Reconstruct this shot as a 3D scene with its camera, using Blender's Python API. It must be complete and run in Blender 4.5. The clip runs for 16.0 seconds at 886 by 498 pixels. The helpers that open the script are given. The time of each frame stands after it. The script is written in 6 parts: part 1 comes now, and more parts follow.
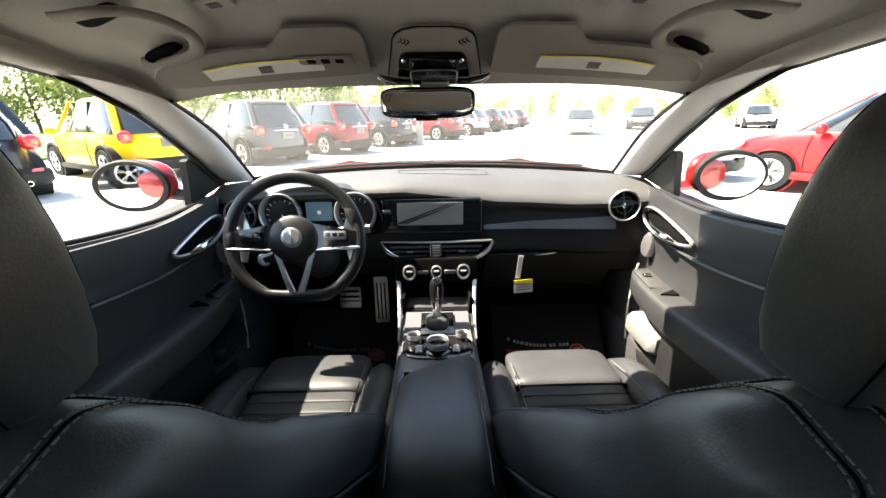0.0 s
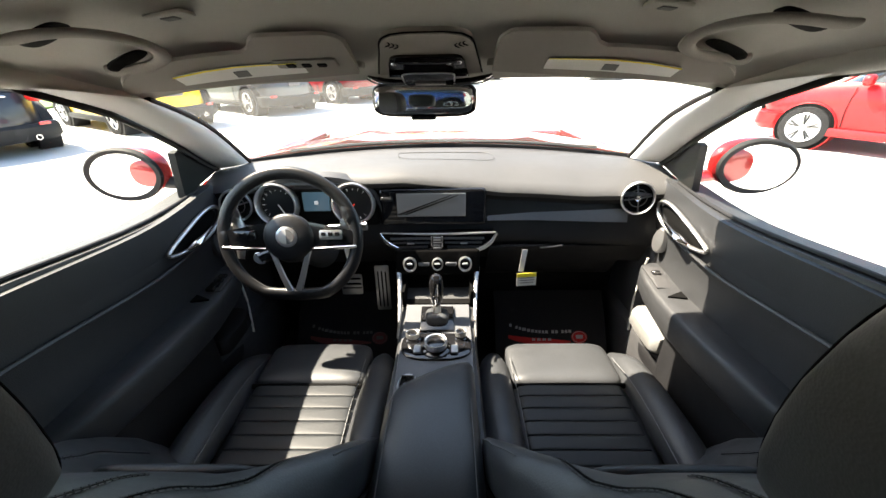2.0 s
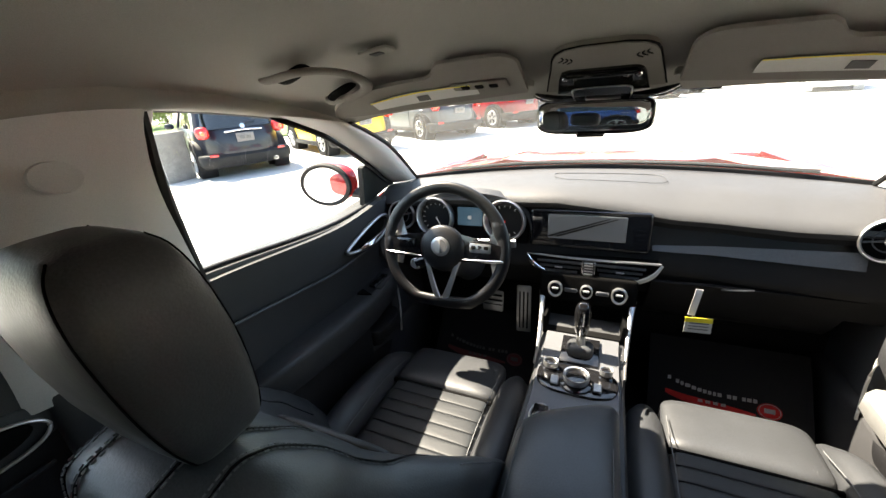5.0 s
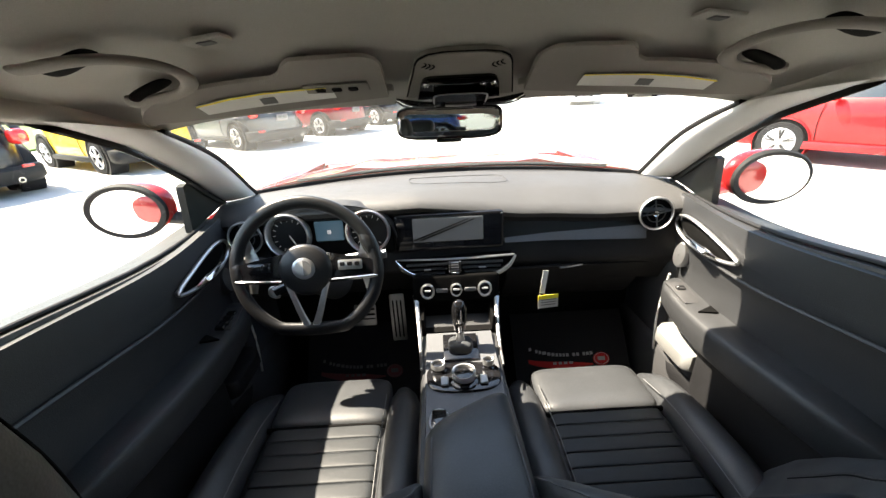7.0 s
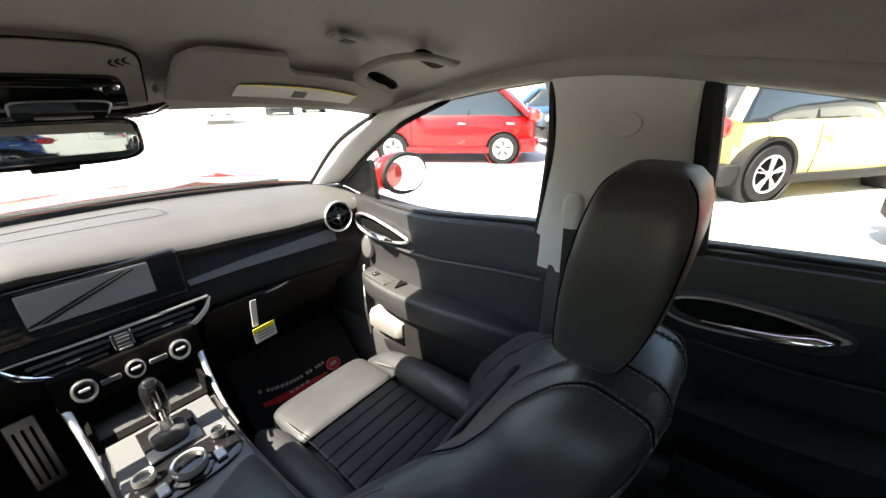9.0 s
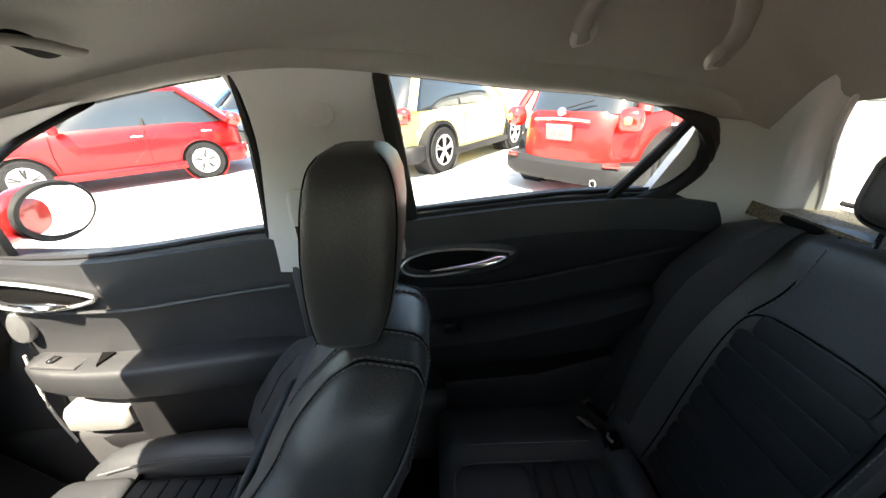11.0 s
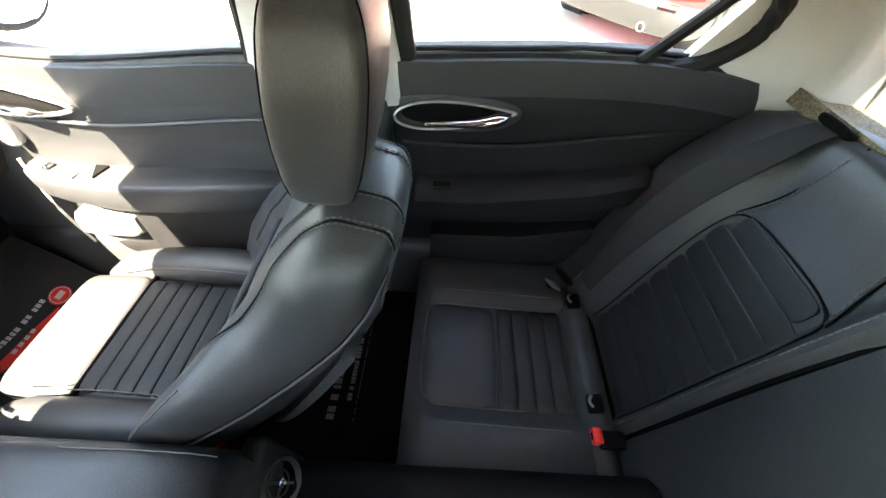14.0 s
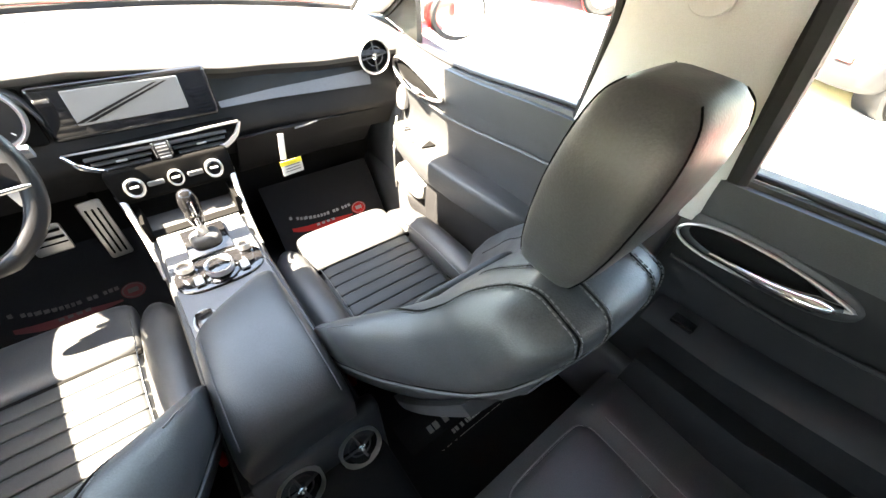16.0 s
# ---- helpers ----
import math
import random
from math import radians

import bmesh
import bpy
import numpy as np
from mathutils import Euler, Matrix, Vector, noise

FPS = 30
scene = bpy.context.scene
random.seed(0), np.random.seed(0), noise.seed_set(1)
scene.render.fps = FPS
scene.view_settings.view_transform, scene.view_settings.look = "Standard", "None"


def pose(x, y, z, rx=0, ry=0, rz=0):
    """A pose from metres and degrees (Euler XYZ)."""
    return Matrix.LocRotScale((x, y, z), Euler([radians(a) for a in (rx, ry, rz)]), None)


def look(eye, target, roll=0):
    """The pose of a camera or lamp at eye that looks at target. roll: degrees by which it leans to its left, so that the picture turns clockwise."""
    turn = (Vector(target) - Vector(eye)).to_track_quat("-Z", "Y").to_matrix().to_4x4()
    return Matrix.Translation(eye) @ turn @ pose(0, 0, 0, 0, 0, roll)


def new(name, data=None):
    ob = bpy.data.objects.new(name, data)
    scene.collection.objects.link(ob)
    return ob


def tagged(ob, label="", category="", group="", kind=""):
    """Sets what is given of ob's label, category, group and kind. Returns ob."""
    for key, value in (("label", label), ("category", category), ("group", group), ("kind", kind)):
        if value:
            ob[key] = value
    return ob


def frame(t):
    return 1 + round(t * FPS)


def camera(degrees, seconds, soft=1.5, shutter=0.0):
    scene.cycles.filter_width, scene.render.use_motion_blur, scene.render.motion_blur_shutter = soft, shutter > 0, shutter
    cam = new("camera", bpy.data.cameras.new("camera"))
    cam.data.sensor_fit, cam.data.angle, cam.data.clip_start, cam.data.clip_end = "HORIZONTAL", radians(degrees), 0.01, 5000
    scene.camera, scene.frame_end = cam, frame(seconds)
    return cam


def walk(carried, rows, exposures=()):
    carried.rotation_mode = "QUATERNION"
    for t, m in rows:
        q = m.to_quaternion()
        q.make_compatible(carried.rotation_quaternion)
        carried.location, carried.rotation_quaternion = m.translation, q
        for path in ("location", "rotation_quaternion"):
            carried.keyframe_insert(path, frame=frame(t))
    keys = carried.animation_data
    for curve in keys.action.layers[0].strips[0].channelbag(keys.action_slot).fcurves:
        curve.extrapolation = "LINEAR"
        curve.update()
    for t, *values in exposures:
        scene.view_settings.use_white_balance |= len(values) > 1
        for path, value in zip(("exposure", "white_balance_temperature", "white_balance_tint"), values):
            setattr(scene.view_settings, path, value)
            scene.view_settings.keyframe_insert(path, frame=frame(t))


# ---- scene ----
cam = camera(100.0, 16.0)
PATH = [
    (0, (0.006, -0.214, 1.151), (0.027, 1.196, 0.640), -0.9),
    (0.5, (0.023, -0.191, 1.189), (0.036, 1.214, 0.665), -0.5),
    (1, (0.039, -0.156, 1.227), (-0.012, 1.215, 0.622), -1.2),
    (1.5, (0.040, -0.134, 1.253), (0.014, 1.205, 0.577), -1.1),
    (2, (0.041, -0.127, 1.260), (0.012, 1.202, 0.565), -1.1),
    (2.5, (0.035, -0.129, 1.257), (-0.163, 1.198, 0.586), -2.5),
    (3, (0.040, -0.134, 1.248), (-0.343, 1.176, 0.626), -3.6),
    (3.5, (0.040, -0.133, 1.247), (-0.484, 1.135, 0.641), -4.7),
    (3.7, (0.041, -0.132, 1.244), (-0.548, 1.114, 0.653), -4.9),
    (5.8, (0.016, -0.126, 1.251), (-0.546, 1.133, 0.660), -4.9),
    (6, (0.013, -0.131, 1.246), (-0.474, 1.161, 0.661), -4.7),
    (6.5, (-0.014, -0.109, 1.247), (-0.281, 1.238, 0.644), -3.9),
    (7, (-0.046, -0.097, 1.246), (-0.030, 1.276, 0.643), -2.9),
    (7.5, (-0.065, -0.094, 1.243), (0.265, 1.240, 0.641), -2.2),
    (8, (-0.063, -0.086, 1.241), (0.522, 1.158, 0.642), -1.8),
    (8.5, (-0.074, -0.078, 1.240), (0.787, 1.000, 0.652), -0.1),
    (9, (-0.074, -0.070, 1.235), (0.991, 0.814, 0.657), -0.7),
    (9.5, (-0.078, -0.058, 1.229), (1.155, 0.584, 0.666), 0.1),
    (10, (-0.082, -0.046, 1.223), (1.263, 0.321, 0.670), 0.8),
    (10.2, (-0.078, -0.050, 1.223), (1.294, 0.222, 0.679), 0.3),
    (12.3, (-0.048, -0.130, 1.227), (1.176, -0.461, 0.425), -0.4),
    (12.5, (-0.042, -0.130, 1.228), (1.141, -0.452, 0.365), -0.4),
    (13, (-0.047, -0.125, 1.237), (1.052, -0.383, 0.249), -0.3),
    (13.5, (-0.042, -0.123, 1.242), (1.008, -0.245, 0.178), 1.8),
    (14, (-0.038, -0.119, 1.245), (0.969, -0.122, 0.133), 4.3),
    (14.5, (-0.029, -0.115, 1.247), (0.923, 0.040, 0.098), 5.6),
    (15, (-0.020, -0.115, 1.255), (0.863, 0.170, 0.075), 5.9),
    (15.5, (-0.015, -0.116, 1.257), (0.837, 0.413, 0.142), 4.5),
    (16, (0.001, -0.112, 1.258), (0.732, 0.670, 0.208), 7.1),
]

walk(cam, [(t, look(e, g, r)) for t, e, g, r in PATH],
     exposures=[(0.0, 3.1, 7600, 9), (9.5, 2.95, 7600, 9), (12.3, 3.95, 7600, 9), (13.0, 4.3, 7600, 9), (14.0, 5.0, 8200, 9), (14.5, 5.55, 8500, 9), (15.0, 5.8, 8700, 9), (16.0, 5.5, 8200, 10)])

# ---- world and sun ----
SUN_FROM = Vector((-0.68, 0.13, 1.0)).normalized()
world = bpy.data.worlds.new("sky")
scene.world = world
world.use_nodes = True
wt = world.node_tree
sky = wt.nodes.new("ShaderNodeTexSky")
sky.sky_type, sky.sun_disc = "NISHITA", False
sky.sun_elevation = math.asin(SUN_FROM.z)
sky.sun_rotation = math.atan2(SUN_FROM.x, SUN_FROM.y)
wt.links.new(sky.outputs[0], wt.nodes["Background"].inputs[0])
wt.nodes["Background"].inputs[1].default_value = 0.10
sun = new("sun", bpy.data.lights.new("sun", "SUN"))
sun.data.energy, sun.data.angle, sun.data.color = 4.4, radians(0.53), (1.0, 0.95, 0.88)
sun.matrix_world = look(SUN_FROM * 30, (0, 0, 0))

# ---- materials ----


def material(name, colour, rough=0.5, metal=0.0, grain=0.0, scale=400.0, bump=0.0, stain=0.0, stain_scale=6.0,
             coat=0.0, emit=0.0, spec=0.5):
    """A procedural surface: a base colour with fine grain, broad staining and a little relief."""
    m = bpy.data.materials.new(name)
    m.use_nodes = True
    nt = m.node_tree
    b = nt.nodes["Principled BSDF"]
    b.inputs["Roughness"].default_value, b.inputs["Metallic"].default_value = rough, metal
    b.inputs["Coat Weight"].default_value = coat
    b.inputs["Specular IOR Level"].default_value = spec
    b.inputs["Coat Roughness"].default_value = 0.05
    b.inputs["Base Color"].default_value = (*colour, 1)
    tc = nt.nodes.new("ShaderNodeTexCoord")
    last = None
    if grain or stain:
        rgb = nt.nodes.new("ShaderNodeRGB")
        rgb.outputs[0].default_value = (*colour, 1)
        last = rgb.outputs[0]
        for amount, sc, detail in ((grain, scale, 4.0), (stain, stain_scale, 6.0)):
            if not amount:
                continue
            n = nt.nodes.new("ShaderNodeTexNoise")
            n.inputs["Scale"].default_value, n.inputs["Detail"].default_value = sc, detail
            nt.links.new(tc.outputs["Object"], n.inputs["Vector"])
            ramp = nt.nodes.new("ShaderNodeMapRange")
            ramp.inputs[1].default_value, ramp.inputs[2].default_value = 0.3, 0.7
            ramp.inputs[3].default_value, ramp.inputs[4].default_value = 1.0 - amount, 1.0 + amount
            nt.links.new(n.outputs[0], ramp.inputs[0])
            mul = nt.nodes.new("ShaderNodeVectorMath")
            mul.operation = "SCALE"
            nt.links.new(last, mul.inputs[0])
            nt.links.new(ramp.outputs[0], mul.inputs["Scale"])
            last = mul.outputs[0]
        nt.links.new(last, b.inputs["Base Color"])
    if stain:
        n = nt.nodes.new("ShaderNodeTexNoise")
        n.inputs["Scale"].default_value = stain_scale * 2.3
        nt.links.new(tc.outputs["Object"], n.inputs["Vector"])
        r = nt.nodes.new("ShaderNodeMapRange")
        r.inputs[3].default_value, r.inputs[4].default_value = max(0.02, rough - 0.1), min(1.0, rough + 0.1)
        nt.links.new(n.outputs[0], r.inputs[0])
        nt.links.new(r.outputs[0], b.inputs["Roughness"])
    if bump:
        n = nt.nodes.new("ShaderNodeTexVoronoi")
        n.inputs["Scale"].default_value = scale
        nt.links.new(tc.outputs["Object"], n.inputs["Vector"])
        bp = nt.nodes.new("ShaderNodeBump")
        bp.inputs["Strength"].default_value, bp.inputs["Distance"].default_value = bump, 0.001
        nt.links.new(n.outputs[0], bp.inputs["Height"])
        nt.links.new(bp.outputs[0], b.inputs["Normal"])
    if emit:
        b.inputs["Emission Color"].default_value = (*colour, 1)
        b.inputs["Emission Strength"].default_value = emit
    return m


def glass_material(name, tint, veil=0.0):
    """Thin glazing: clear with a tint, mirroring more at a glancing angle, with painted haze mixed in."""
    m = bpy.data.materials.new(name)
    m.use_nodes = True
    nt = m.node_tree
    nt.nodes.remove(nt.nodes["Principled BSDF"])
    tr, gl = nt.nodes.new("ShaderNodeBsdfTransparent"), nt.nodes.new("ShaderNodeBsdfGlossy")
    tr.inputs[0].default_value = (*tint, 1)
    gl.inputs["Roughness"].default_value = 0.02
    mix, fr = nt.nodes.new("ShaderNodeMixShader"), nt.nodes.new("ShaderNodeLayerWeight")
    fr.inputs[0].default_value = 0.25
    sq = nt.nodes.new("ShaderNodeMath")
    sq.operation, sq.inputs[1].default_value = "POWER", 4.0
    nt.links.new(fr.outputs["Facing"], sq.inputs[0])
    sc = nt.nodes.new("ShaderNodeMath")
    sc.operation, sc.inputs[1].default_value, sc.inputs[2].default_value = "MULTIPLY_ADD", 0.18, 0.012
    nt.links.new(sq.outputs[0], sc.inputs[0])
    nt.links.new(sc.outputs[0], mix.inputs[0])
    nt.links.new(tr.outputs[0], mix.inputs[1])
    nt.links.new(gl.outputs[0], mix.inputs[2])
    last = mix
    # pale translucent film paints the milky haze and glare on the glass
    if veil:
        film, add = nt.nodes.new("ShaderNodeBsdfTranslucent"), nt.nodes.new("ShaderNodeMixShader")
        film.inputs[0].default_value = (0.8, 0.79, 0.76, 1)
        n = nt.nodes.new("ShaderNodeTexNoise")
        n.inputs["Scale"].default_value = 3.0
        r = nt.nodes.new("ShaderNodeMapRange")
        r.inputs[3].default_value, r.inputs[4].default_value = veil * 0.6, veil * 1.4
        nt.links.new(n.outputs[0], r.inputs[0])
        nt.links.new(r.outputs[0], add.inputs[0])
        nt.links.new(mix.outputs[0], add.inputs[1])
        nt.links.new(film.outputs[0], add.inputs[2])
        last = add
    nt.links.new(last.outputs[0], nt.nodes["Material Output"].inputs[0])
    return m


LEATHER = material("black_leather", (0.033, 0.035, 0.038), 0.46, grain=0.2, scale=420, bump=0.16, stain=0.12, stain_scale=9)
# darker copy of LEATHER: shade of the rear bench put into ribs and pads
LEATHER_SHADED = material("shaded_black_leather", (0.016, 0.018, 0.020), 0.50, grain=0.3, scale=500, bump=0.12, stain=0.1, spec=0.35)
WHEEL_LEATHER = material("wheel_leather", (0.009, 0.009, 0.010), 0.38, grain=0.2, scale=500, bump=0.12)
THREAD = material("grey_thread", (0.095, 0.097, 0.100), 0.7)
DASH_TOP = material("soft_dash_plastic", (0.045, 0.045, 0.046), 0.6, grain=0.15, scale=700, bump=0.35, stain=0.08)
SOFT = material("black_soft_plastic", (0.026, 0.027, 0.029), 0.5, grain=0.2, scale=600, bump=0.3, stain=0.08)
# darker copy of SOFT: shade low on the doors and dash put into the colour
SHADED_LOW = material("shaded_black_plastic", (0.009, 0.009, 0.010), 0.62, grain=0.15, scale=700, bump=0.3, stain=0.08, spec=0.3)
HARD = material("hard_grey_plastic", (0.040, 0.040, 0.042), 0.55, grain=0.15, scale=700, bump=0.25, stain=0.08)
PIANO = material("gloss_black_plastic", (0.008, 0.008, 0.009), 0.08, coat=0.5)
# real black plastic; also painted shade inside recesses, cups and wheel arches
VOID = material("black_plastic_and_shade", (0.004, 0.004, 0.004), 0.8, spec=0.05)
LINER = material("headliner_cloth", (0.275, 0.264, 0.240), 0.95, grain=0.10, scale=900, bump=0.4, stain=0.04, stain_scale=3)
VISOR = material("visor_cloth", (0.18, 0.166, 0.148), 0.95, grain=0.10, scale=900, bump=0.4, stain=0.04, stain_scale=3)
PILLAR = material("pale_pillar_trim", (0.50, 0.495, 0.485), 0.7, grain=0.08, scale=800, bump=0.3, stain=0.03)
SATIN = material("satin_silver", (0.55, 0.55, 0.55), 0.32, 0.9, grain=0.05, scale=900)
BRUSHED = material("brushed_grey_metal", (0.10, 0.104, 0.112), 0.45, 0.25, grain=0.15, scale=500, spec=0.35)
CHROME = material("chrome", (0.80, 0.80, 0.80), 0.10, 1.0)
STEEL = material("worn_steel", (0.45, 0.45, 0.45), 0.35, 1.0, grain=0.1)
CARPET = material("black_carpet", (0.010, 0.010, 0.010), 1.0, grain=0.5, scale=900, bump=0.6, spec=0.1)
MATRUBBER = material("mat_carpet", (0.014, 0.014, 0.015), 0.95, grain=0.4, scale=800, bump=0.6, spec=0.1)
LETTER = material("pale_print", (0.24, 0.24, 0.24), 0.8)
SHELF = material("brown_speckled_felt", (0.16, 0.13, 0.09), 0.95, grain=0.6, scale=260, bump=0.6, stain=0.1)
LABEL = material("white_paper", (0.55, 0.545, 0.52), 0.7, grain=0.03, scale=300)
YELLOW = material("yellow_print", (0.75, 0.62, 0.03), 0.6)
INK = material("grey_ink", (0.10, 0.10, 0.10), 0.7)
REDPLASTIC = material("red_plastic", (0.60, 0.02, 0.015), 0.4)
REDPRINT = material("red_print", (0.32, 0.015, 0.015), 0.75, spec=0.2)
PAINT_RED = material("red_metallic_paint", (0.36, 0.012, 0.012), 0.22, 0.25, coat=1.0, stain=0.06, stain_scale=3)
CLEAR = glass_material("clear_glass", (0.96, 0.98, 0.97))
# rear glass tint is added, set to cut the light on the bench
TINTED = glass_material("bench_dimming_glass", (0.42, 0.45, 0.445))
# last value: strength of the painted windscreen haze
SCREEN_GLASS = glass_material("hazy_windscreen", (0.95, 0.97, 0.96), 0.016)
# pocket plastic raised to pale grey, sunlight put into its colour
POCKET = material("sunlit_pocket_plastic", (0.17, 0.17, 0.165), 0.6, grain=0.15, scale=600, bump=0.3)
MIRROR = material("mirror_silver", (0.85, 0.86, 0.86), 0.02, 1.0)
SCREEN = material("lit_screen", (0.10, 0.105, 0.11), 0.30, emit=0.035)
SCREEN_DARK = material("dark_screen", (0.008, 0.008, 0.009), 0.35, spec=0.25)
BLUE_SCREEN = material("blue_screen", (0.05, 0.10, 0.14), 0.2, emit=0.06)
AMBER = material("red_needle", (0.9, 0.05, 0.03), 0.4, emit=0.10)
DIAL_INK = material("dial_print", (0.6, 0.6, 0.6), 0.5, emit=0.03)
WEBBING = material("seat_belt_webbing", (0.013, 0.013, 0.014), 0.75, grain=0.3, scale=900, bump=0.4)
LENS = material("lamp_lens", (0.75, 0.76, 0.75), 0.12, coat=1.0)
RUBBER = material("black_rubber_seal", (0.010, 0.010, 0.010), 0.7, spec=0.25)
COLLAR = material("grey_collar_plastic", (0.22, 0.22, 0.22), 0.4)
TYRE = material("tyre_rubber", (0.014, 0.014, 0.015), 0.85, grain=0.2, scale=150, stain=0.2, spec=0.2)
RIM = material("alloy_wheel", (0.62, 0.62, 0.63), 0.3, 0.8, grain=0.05)
TAIL = material("tail_lamp_red", (0.50, 0.015, 0.012), 0.15, coat=1.0)
CAR_GLASS = material("dark_car_glass", (0.018, 0.022, 0.024), 0.05, coat=1.0)
TRIM = material("black_car_trim", (0.013, 0.013, 0.014), 0.6, grain=0.1, spec=0.25)
LAMP_CORE = material("amber_lamp_core", (0.55, 0.16, 0.06), 0.2, coat=1.0)
PLATE = material("plate_grey", (0.14, 0.13, 0.13), 0.5)
ASPHALT = material("pale_lot_paving", (0.46, 0.455, 0.44), 0.9, grain=0.18, scale=60, bump=0.5, stain=0.10, stain_scale=0.25)
LINE = material("yellow_lot_paint", (0.70, 0.60, 0.08), 0.8, grain=0.15, scale=40)
CONCRETE = material("bin_concrete", (0.24, 0.235, 0.22), 0.9, grain=0.3, scale=60, bump=0.8, stain=0.15)
GRASS = material("grass", (0.07, 0.12, 0.025), 0.9, grain=0.4, scale=30)
BARK = material("bark", (0.10, 0.075, 0.05), 0.9, grain=0.4, scale=20)
# greens raised pale: backlight and windscreen haze put into the leaf colours
LEAF = material("leaves", (0.20, 0.25, 0.06), 0.7, grain=0.3, scale=3)
LEAF_PALE = material("pale_leaves", (0.27, 0.30, 0.09), 0.7, grain=0.3, scale=3)
FACADE = material("pale_facade", (0.62, 0.61, 0.58), 0.8, grain=0.08, scale=20, stain=0.06, stain_scale=1)
POLE = material("painted_pole", (0.45, 0.45, 0.45), 0.5, 0.3)

# ---- mesh helpers ----
CAR = Matrix.Identity(4)
ORIGIN, PLAN = {}, {}
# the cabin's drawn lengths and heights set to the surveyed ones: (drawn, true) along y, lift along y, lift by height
ALONG = [(-1.10, -0.98), (-0.63, -0.58), (-0.35, -0.25), (-0.12, -0.005), (0.185, 0.28), (0.515, 0.645), (0.64, 0.735), (0.90, 0.90), (1.30, 1.16), (2.50, 2.36)]
LIFT_Y = [(-2.0, 0.10), (-0.9, 0.105), (-0.63, 0.098), (-0.35, 0.055), (-0.14, 0.042), (0.20, 0.02), (0.55, -0.03), (0.95, -0.03), (1.25, 0.0), (2.5, 0.0)]
LIFT_Z = [(0.25, -0.04), (0.60, -0.04), (0.72, -0.005), (1.08, 0.0), (1.20, 0.0), (1.27, -0.008), (1.36, -0.052), (1.43, -0.072)]


def eased(table, q):
    """Smooth look-up in rows of (q, value), straight beyond the ends."""
    n = len(table)
    i = max(0, min(n - 2, sum(1 for a, _ in table if a <= q) - 1))
    (x0, y0), (x1, y1) = table[i], table[i + 1]
    d = (y1 - y0) / (x1 - x0)
    if q < x0 or q > x1:
        return (y0 if q < x0 else y1) + d * (q - (x0 if q < x0 else x1))
    m = [d if j in (0, n - 1) else (table[j + 1][1] - table[j - 1][1]) / (table[j + 1][0] - table[j - 1][0]) for j in (i, i + 1)]
    h, t = x1 - x0, (q - x0) / (x1 - x0)
    return (2 * t ** 3 - 3 * t ** 2 + 1) * y0 + (t ** 3 - 2 * t ** 2 + t) * h * m[0] + (3 * t ** 2 - 2 * t ** 3) * y1 + (t ** 3 - t ** 2) * h * m[1]


def cabin_plan(p):
    """A drawn point of the cabin at its true place."""
    return Vector((p[0], eased(ALONG, p[1]), p[2] + eased(LIFT_Y, p[1]) + line_at(LIFT_Z, p[2])))


def line_at(table, q):
    """Piecewise linear look-up in rows of (q, value)."""
    if q <= table[0][0]:
        return table[0][1]
    for (a, va), (b, vb) in zip(table, table[1:]):
        if q <= b:
            return va + (vb - va) * (q - a) / (b - a)
    return table[-1][1]


plan = cabin_plan


def as_is(p):
    """A point already given at its true place."""
    return Vector(p)


def drawn_y(y):
    """The drawn length whose true place along the cabin is y."""
    a, b = -1.2, 2.4
    for _ in range(40):
        m = (a + b) / 2
        a, b = (m, b) if eased(ALONG, m) < y else (a, m)
    return a


def thing(name, at=(0, 0, 0), label="", category="", group="", kind="", base=None):
    """An Empty that holds the parts of one thing; its parts are given in the base's coordinates."""
    ob = new(name)
    PLAN[ob] = plan if base is None else None
    ORIGIN[ob] = Vector(at) if base is not None else plan(at)
    ob.matrix_world = (CAR if base is None else base) @ Matrix.Translation(ORIGIN[ob])
    ob.empty_display_size = 0.05
    return tagged(ob, label, category, group, kind)


def finish(bm, sharp=0.75):
    bmesh.ops.remove_doubles(bm, verts=bm.verts, dist=1e-5)
    bmesh.ops.recalc_face_normals(bm, faces=bm.faces)
    for f in bm.faces:
        f.smooth = True
    for e in bm.edges:
        if len(e.link_faces) == 2 and e.calc_face_angle(0.0) > sharp:
            e.smooth = False


def part(name, bm, mat, parent, label="", sharp=0.75, flip=False):
    """Links a bmesh as one mesh object under a thing or a part."""
    if bm.faces:
        finish(bm, sharp)
    to = PLAN[parent]
    for v in bm.verts:
        v.co = (to(v.co) if to else v.co) - ORIGIN[parent]
    me = bpy.data.meshes.new(name)
    bm.to_mesh(me)
    bm.free()
    me.materials.append(mat)
    ob = new(name, me)
    ob.parent = parent
    ORIGIN[ob], PLAN[ob] = ORIGIN[parent], PLAN[parent]
    if label:
        ob["label"] = label
    return ob


def solo(name, bm, mat, label="", category="", group="", kind="", base=None, sharp=0.75):
    """Links a bmesh as a top-level object of one mesh."""
    finish(bm, sharp)
    if base is None:
        for v in bm.verts:
            v.co = plan(v.co)
    me = bpy.data.meshes.new(name)
    bm.to_mesh(me)
    bm.free()
    me.materials.append(mat)
    ob = new(name, me)
    ob.matrix_world = CAR if base is None else base
    return tagged(ob, label, category, group, kind)


